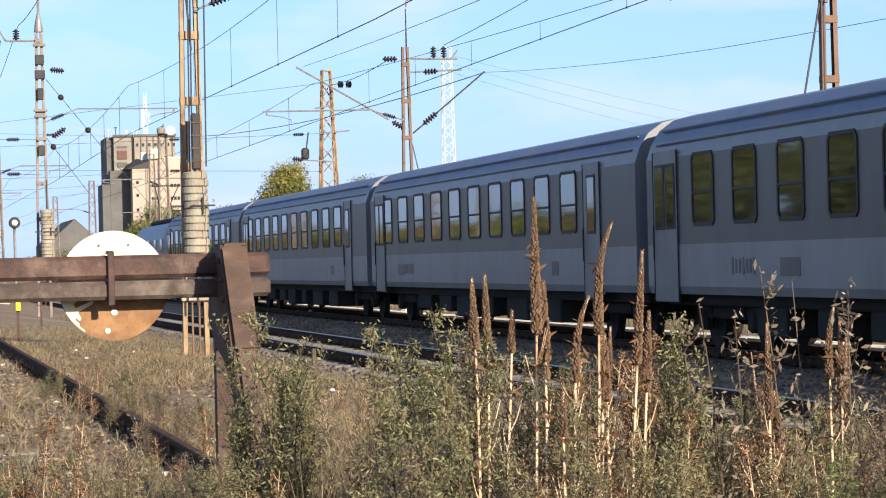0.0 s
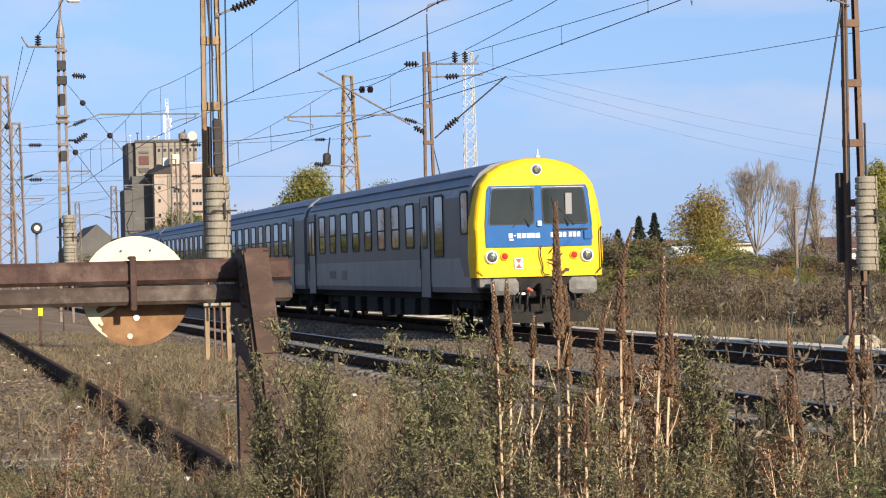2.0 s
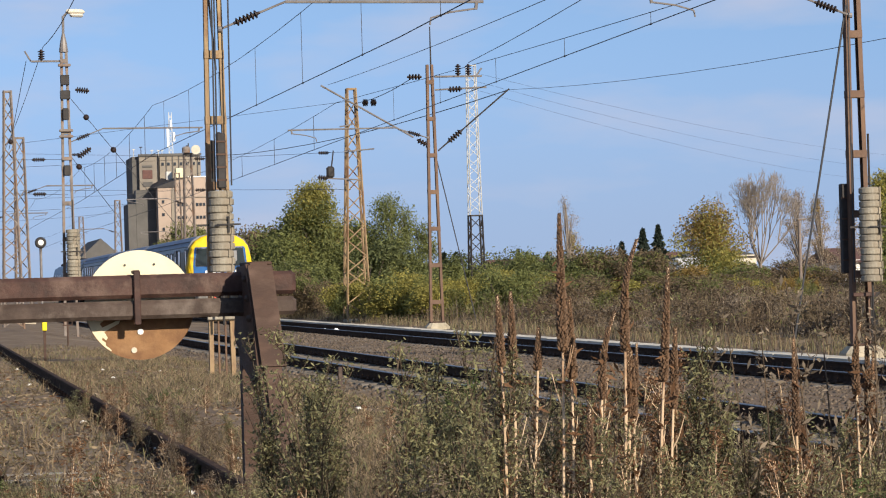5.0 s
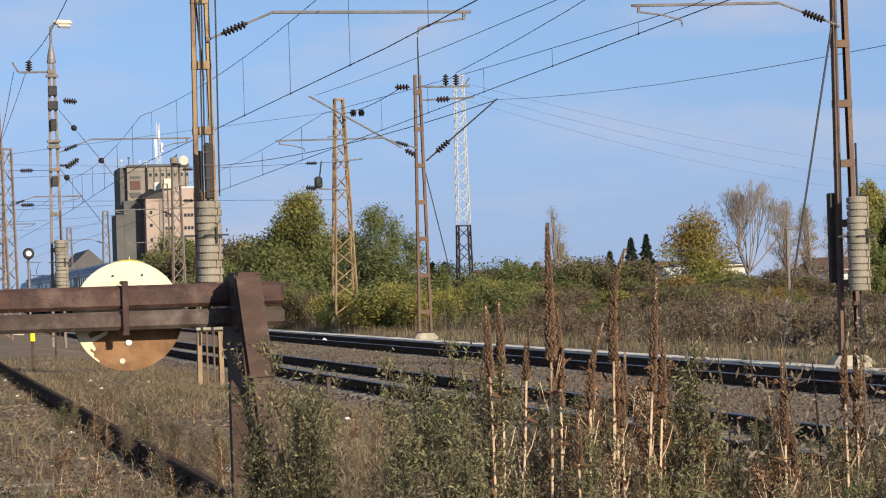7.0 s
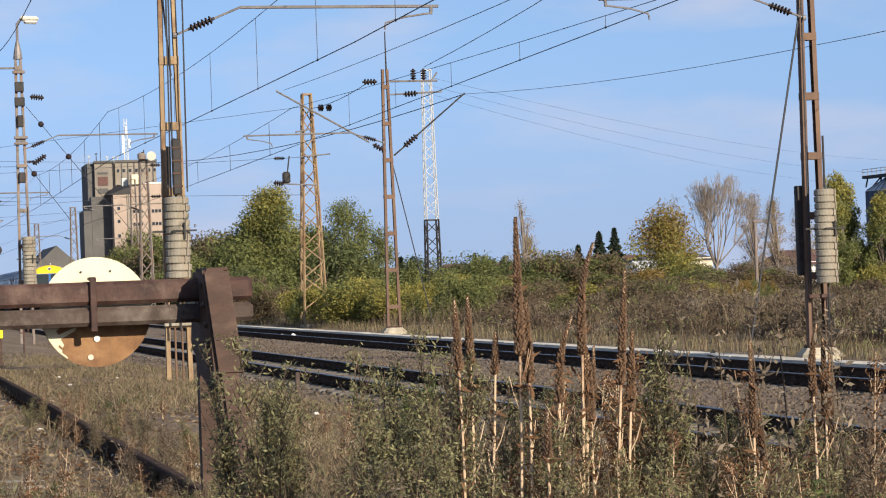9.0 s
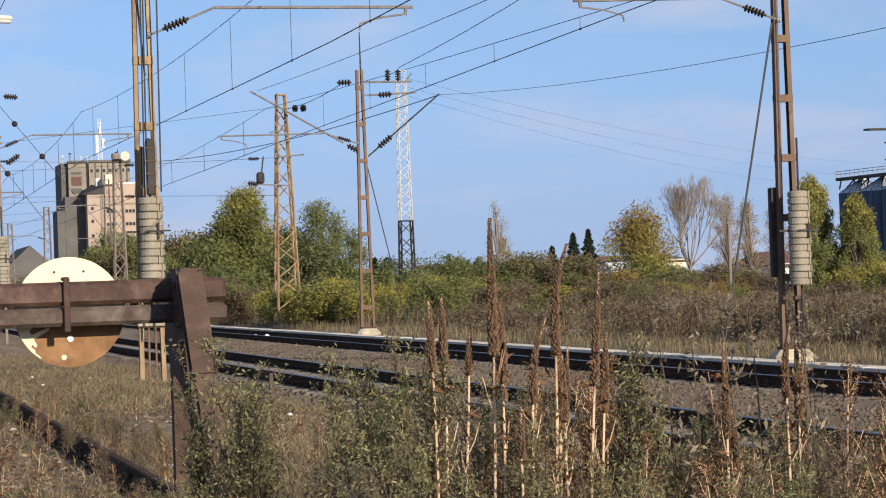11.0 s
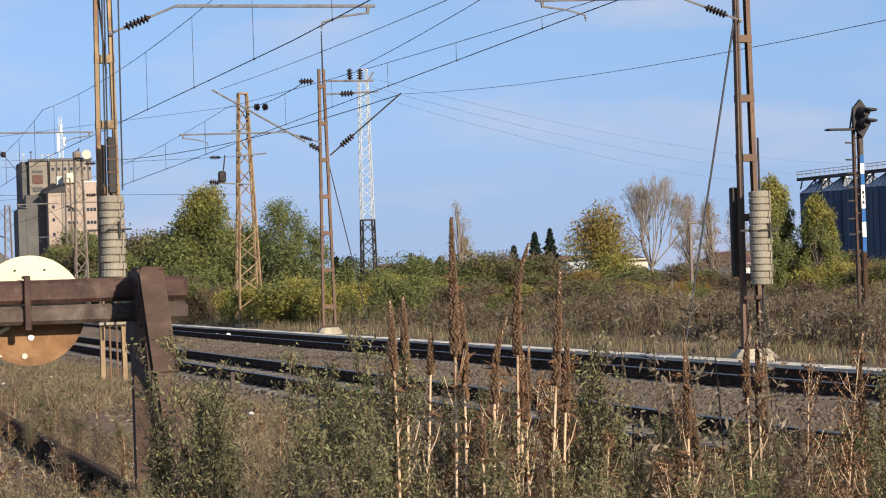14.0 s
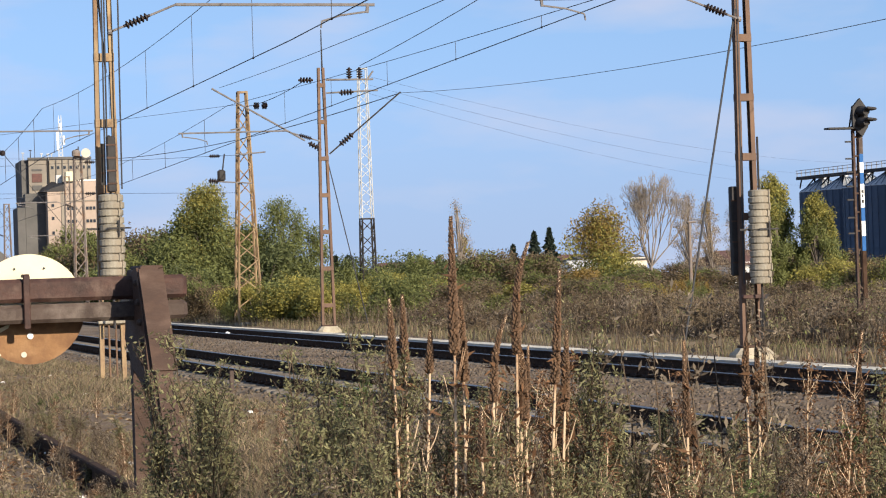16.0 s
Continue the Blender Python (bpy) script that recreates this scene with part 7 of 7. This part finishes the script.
def plant_foreground():
    # the tall spikes, with their own leans
    y = 9.0
    for sx, yy, top, spike, hook, lean, twins, r in (
            (2.25, 9.0, 1.745, 0.50, 0.0, (0.035, 0.0), ((0.045, -0.30, 0.30, 0.03),), 0.024),
            (2.49, 9.0, 1.66, 0.42, 0.055, (0.02, 0.0), ((0.02, -0.38, 0.32, 0.02),), 0.021),
            (2.60, 9.0, 1.545, 0.42, 0.0, (0.075, 0.0), ((0.06, -0.22, 0.30, 0.05), (-0.03, -0.30, 0.25, -0.03)), 0.021),
            (2.07, 9.05, 1.46, 0.26, 0.0, (-0.01, 0.0), ((0.03, 0.01, 0.25, 0.02), (0.06, -0.12, 0.16, 0.09)), 0.020),
            (2.34, 8.8, 1.40, 0.32, 0.04, (0.04, 0.0), (), 0.019),
            (3.13, 9.0, 1.27, 0.36, 0.0, (0.02, 0.0), ((0.04, -0.25, 0.2, 0.02),), 0.018),
            (3.38, 9.0, 1.33, 0.28, 0.03, (0.0, 0.0), ((0.04, -0.06, 0.3, 0.03),), 0.019),
            (3.55, 9.4, 1.20, 0.34, 0.0, (0.05, 0.0), (), 0.018),
            (3.95, 9.2, 1.28, 0.40, 0.03, (-0.04, 0.0), ((0.05, -0.2, 0.3, 0.03),), 0.018),
            (4.30, 9.6, 1.22, 0.35, 0.0, (0.03, 0.0), (), 0.018),
            (2.20, 8.4, 1.08, 0.16, 0.0, (0.02, 0.0), (), 0.017),
            (2.85, 10.2, 1.24, 0.26, 0.0, (0.04, 0.0), (), 0.017)):
        spike_plant(sx, yy, top, spike, int(sx * 100), hook, lean, r, twins)
    kinds = []
    for i in range(5):
        kinds.append(("mugwort", "grey-green bushy weed with fine leaves", twig_plant(100 + i, 1.0, WEED_GREEN, 2600, 0.0048, 60, stems=3)))
    for i in range(3):
        kinds.append(("dead_weed", "dead grey-brown branching weed", twig_plant(120 + i, 1.0, WEED_GREY, 1500, 0.0042, 52, stems=3)))
    for i in range(3):
        kinds.append(("dock", "russet-brown seeding dock plant", twig_plant(140 + i, 1.0, WEED_RUST, 2000, 0.0048, 30, stems=2, spread=0.08)))
    for i in range(2):
        kinds.append(("green_weed", "fresh green leafy weed", twig_plant(160 + i, 1.0, WEED_FRESH, 1500, 0.0065, 40, stems=2)))
    for i in range(3):
        kinds.append(("thin_weed", "thin bare weed stalk with sparse seed buds", twig_plant(180 + i, 1.0, WEED_GREY, 110, 0.008, 12, stems=1, spread=0.1)))
    for i in range(3):
        kinds.append(("dry_stalk", "bare straw-coloured dead weed stalks", twig_plant(220 + i, 1.0, STRAW, 40, 0.006, 3, stems=1, spread=0.16)))
    tufts = [tuft_mesh(200 + i, 120, 1.0) for i in range(3)]
    rng = random.Random(17)

    def put(k, x, yy, top):
        name, label, (stalk, leaf) = kinds[k]
        g = ground_z(x, yy)
        h = top - g
        t = thing(name, label, "weed", (x, yy, g - 0.03), "foreground weeds")
        t.matrix_basis = pose(x, yy, g - 0.03, 0, 0, rng.uniform(0, 360)) @ Matrix.Diagonal((0.55 + 0.45 * h, 0.55 + 0.45 * h, h, 1))
        st = part("stalk", stalk, None, t)
        if name in ("thin_weed", "dry_stalk"):
            tagged(st, kind="stuff")
        part("foliage", leaf, None, t)
    # skyline of the weeds: highest allowed top at nine metres, along x at that distance
    crest = ((0.0, 0.90), (0.9, 0.90), (1.1, 0.90), (1.3, 0.88), (1.36, 0.90), (1.43, 0.84), (1.60, 0.84), (1.70, 1.08), (1.85, 1.18), (2.0, 1.25), (2.3, 1.18), (2.6, 1.19), (2.9, 1.08), (3.3, 1.02), (3.7, 1.00), (4.1, 1.06), (4.6, 1.05))
    for i in range(400):
        d = rng.uniform(8.9, 14.5) if i % 5 else rng.uniform(7.6, 8.9)
        u = rng.uniform(-0.1, 4.5) if i % 6 else rng.uniform(0.2, 1.4)
        if 1.28 < u < 1.66 and (d > 9.6 or i % 2):
            continue                      # trodden gap beside the buffer stop
        x = u * d / 9.0
        lim = EYE - (EYE - ramp(u, *crest)) * d / 9.0
        top = max(0.4, lim - abs(rng.gauss(0, 0.13)) - (0.02 if d > 8.9 else 0.16))
        k = rng.choices(range(len(kinds)), [5, 5, 5, 5, 5, 4, 4, 4, 4, 4, 4, 1.5, 1.5, 2, 2, 2, 0, 0, 0])[0]
        put(k, x, d, top)
    # the tall ones that stand out
    for u, d, top, k in ((1.72, 9, 1.30, 0), (1.77, 9.2, 1.24, 1), (1.95, 9.4, 1.31, 5), (2.02, 9.1, 1.35, 2), (2.16, 9.6, 1.24, 3), (2.75, 9.2, 1.27, 4), (2.82, 9.0, 1.30, 0), (1.36, 9.6, 1.36, 1),
                         (1.40, 9.8, 1.22, 0), (2.90, 9, 1.30, 13), (2.98, 9, 1.35, 14), (3.06, 9, 1.30, 15), (3.22, 9, 1.48, 13), (3.30, 9.1, 1.42, 14), (3.46, 9, 1.40, 15), (3.52, 9, 1.36, 13),
                         (3.75, 9, 1.22, 9), (1.25, 9.9, 1.33, 0), (1.29, 10.0, 1.22, 3), (1.33, 9.9, 1.10, 1), (1.74, 9.9, 1.27, 2), (3.60, 9.3, 1.20, 10), (4.05, 9, 1.26, 8), (3.85, 9.2, 1.24, 0), (2.68, 9.2, 1.22, 8), (3.15, 9.1, 1.16, 9), (0.75, 9, 1.02, 6), (0.5, 9.4, 0.98, 8), (0.62, 10, 0.95, 9)):
        put(k, u * d / 9.0, d, top)
    for i in range(34):
        d = rng.uniform(8.6, 11.5)
        u = rng.uniform(1.65, 4.5) if i % 8 else rng.uniform(0.1, 1.3)
        lim = EYE - (EYE - ramp(u, *crest)) * d / 9.0
        put(16 + i % 3, u * d / 9.0, d, max(0.45, lim - rng.uniform(0.05, 0.35)))
    # ragged weeds that half hide the near end of the siding rail
    for i in range(14):
        d = rng.uniform(13.2, 21)
        x = rng.choice([1.98, 2.1, 1.75]) + rng.uniform(-0.12, 0.2)
        put(rng.choice([5, 6, 7, 0, 8, 10, 16]), x, d, ground_z(x, d) + rng.uniform(0.15, 0.32))
    # low growth along the siding rail and on the trodden ground
    for i in range(46):
        d = rng.uniform(16, 30)
        x = rng.choice([2.15, 2.3, 1.7]) + rng.uniform(-0.15, 0.25) if i % 3 else rng.uniform(2.4, 5.5)
        put(rng.choice([5, 6, 8, 9, 10, 0, 1]), x, d, ground_z(x, d) + rng.uniform(0.15, 0.42))
    for x, d, h in ((2.85, 30.4, 0.22), (3.05, 30.9, 0.18), (2.7, 30.0, 0.16)):
        put(11, x, d, ground_z(x, d) + h)
    for i in range(80):
        d = rng.uniform(8.5, 15.0)
        u = rng.uniform(-0.1, 4.5)
        x = u * d / 9
        g = ground_z(x, d)
        h = min(rng.uniform(0.4, 0.75), EYE - (EYE - ramp(u, *crest)) * d / 9.0 - g)
        if h < 0.2:
            continue
        ob = part("grass_tuft", tufts[i % 3], None)
        ob.matrix_basis = pose(x, d, g - 0.02, 0, 0, rng.uniform(0, 360)) @ Matrix.Diagonal((0.8, 0.8, h, 1))
        tagged(ob, "tuft of long dry straw-coloured grass", "grass", "grass tufts")


plant_foreground()

motions()
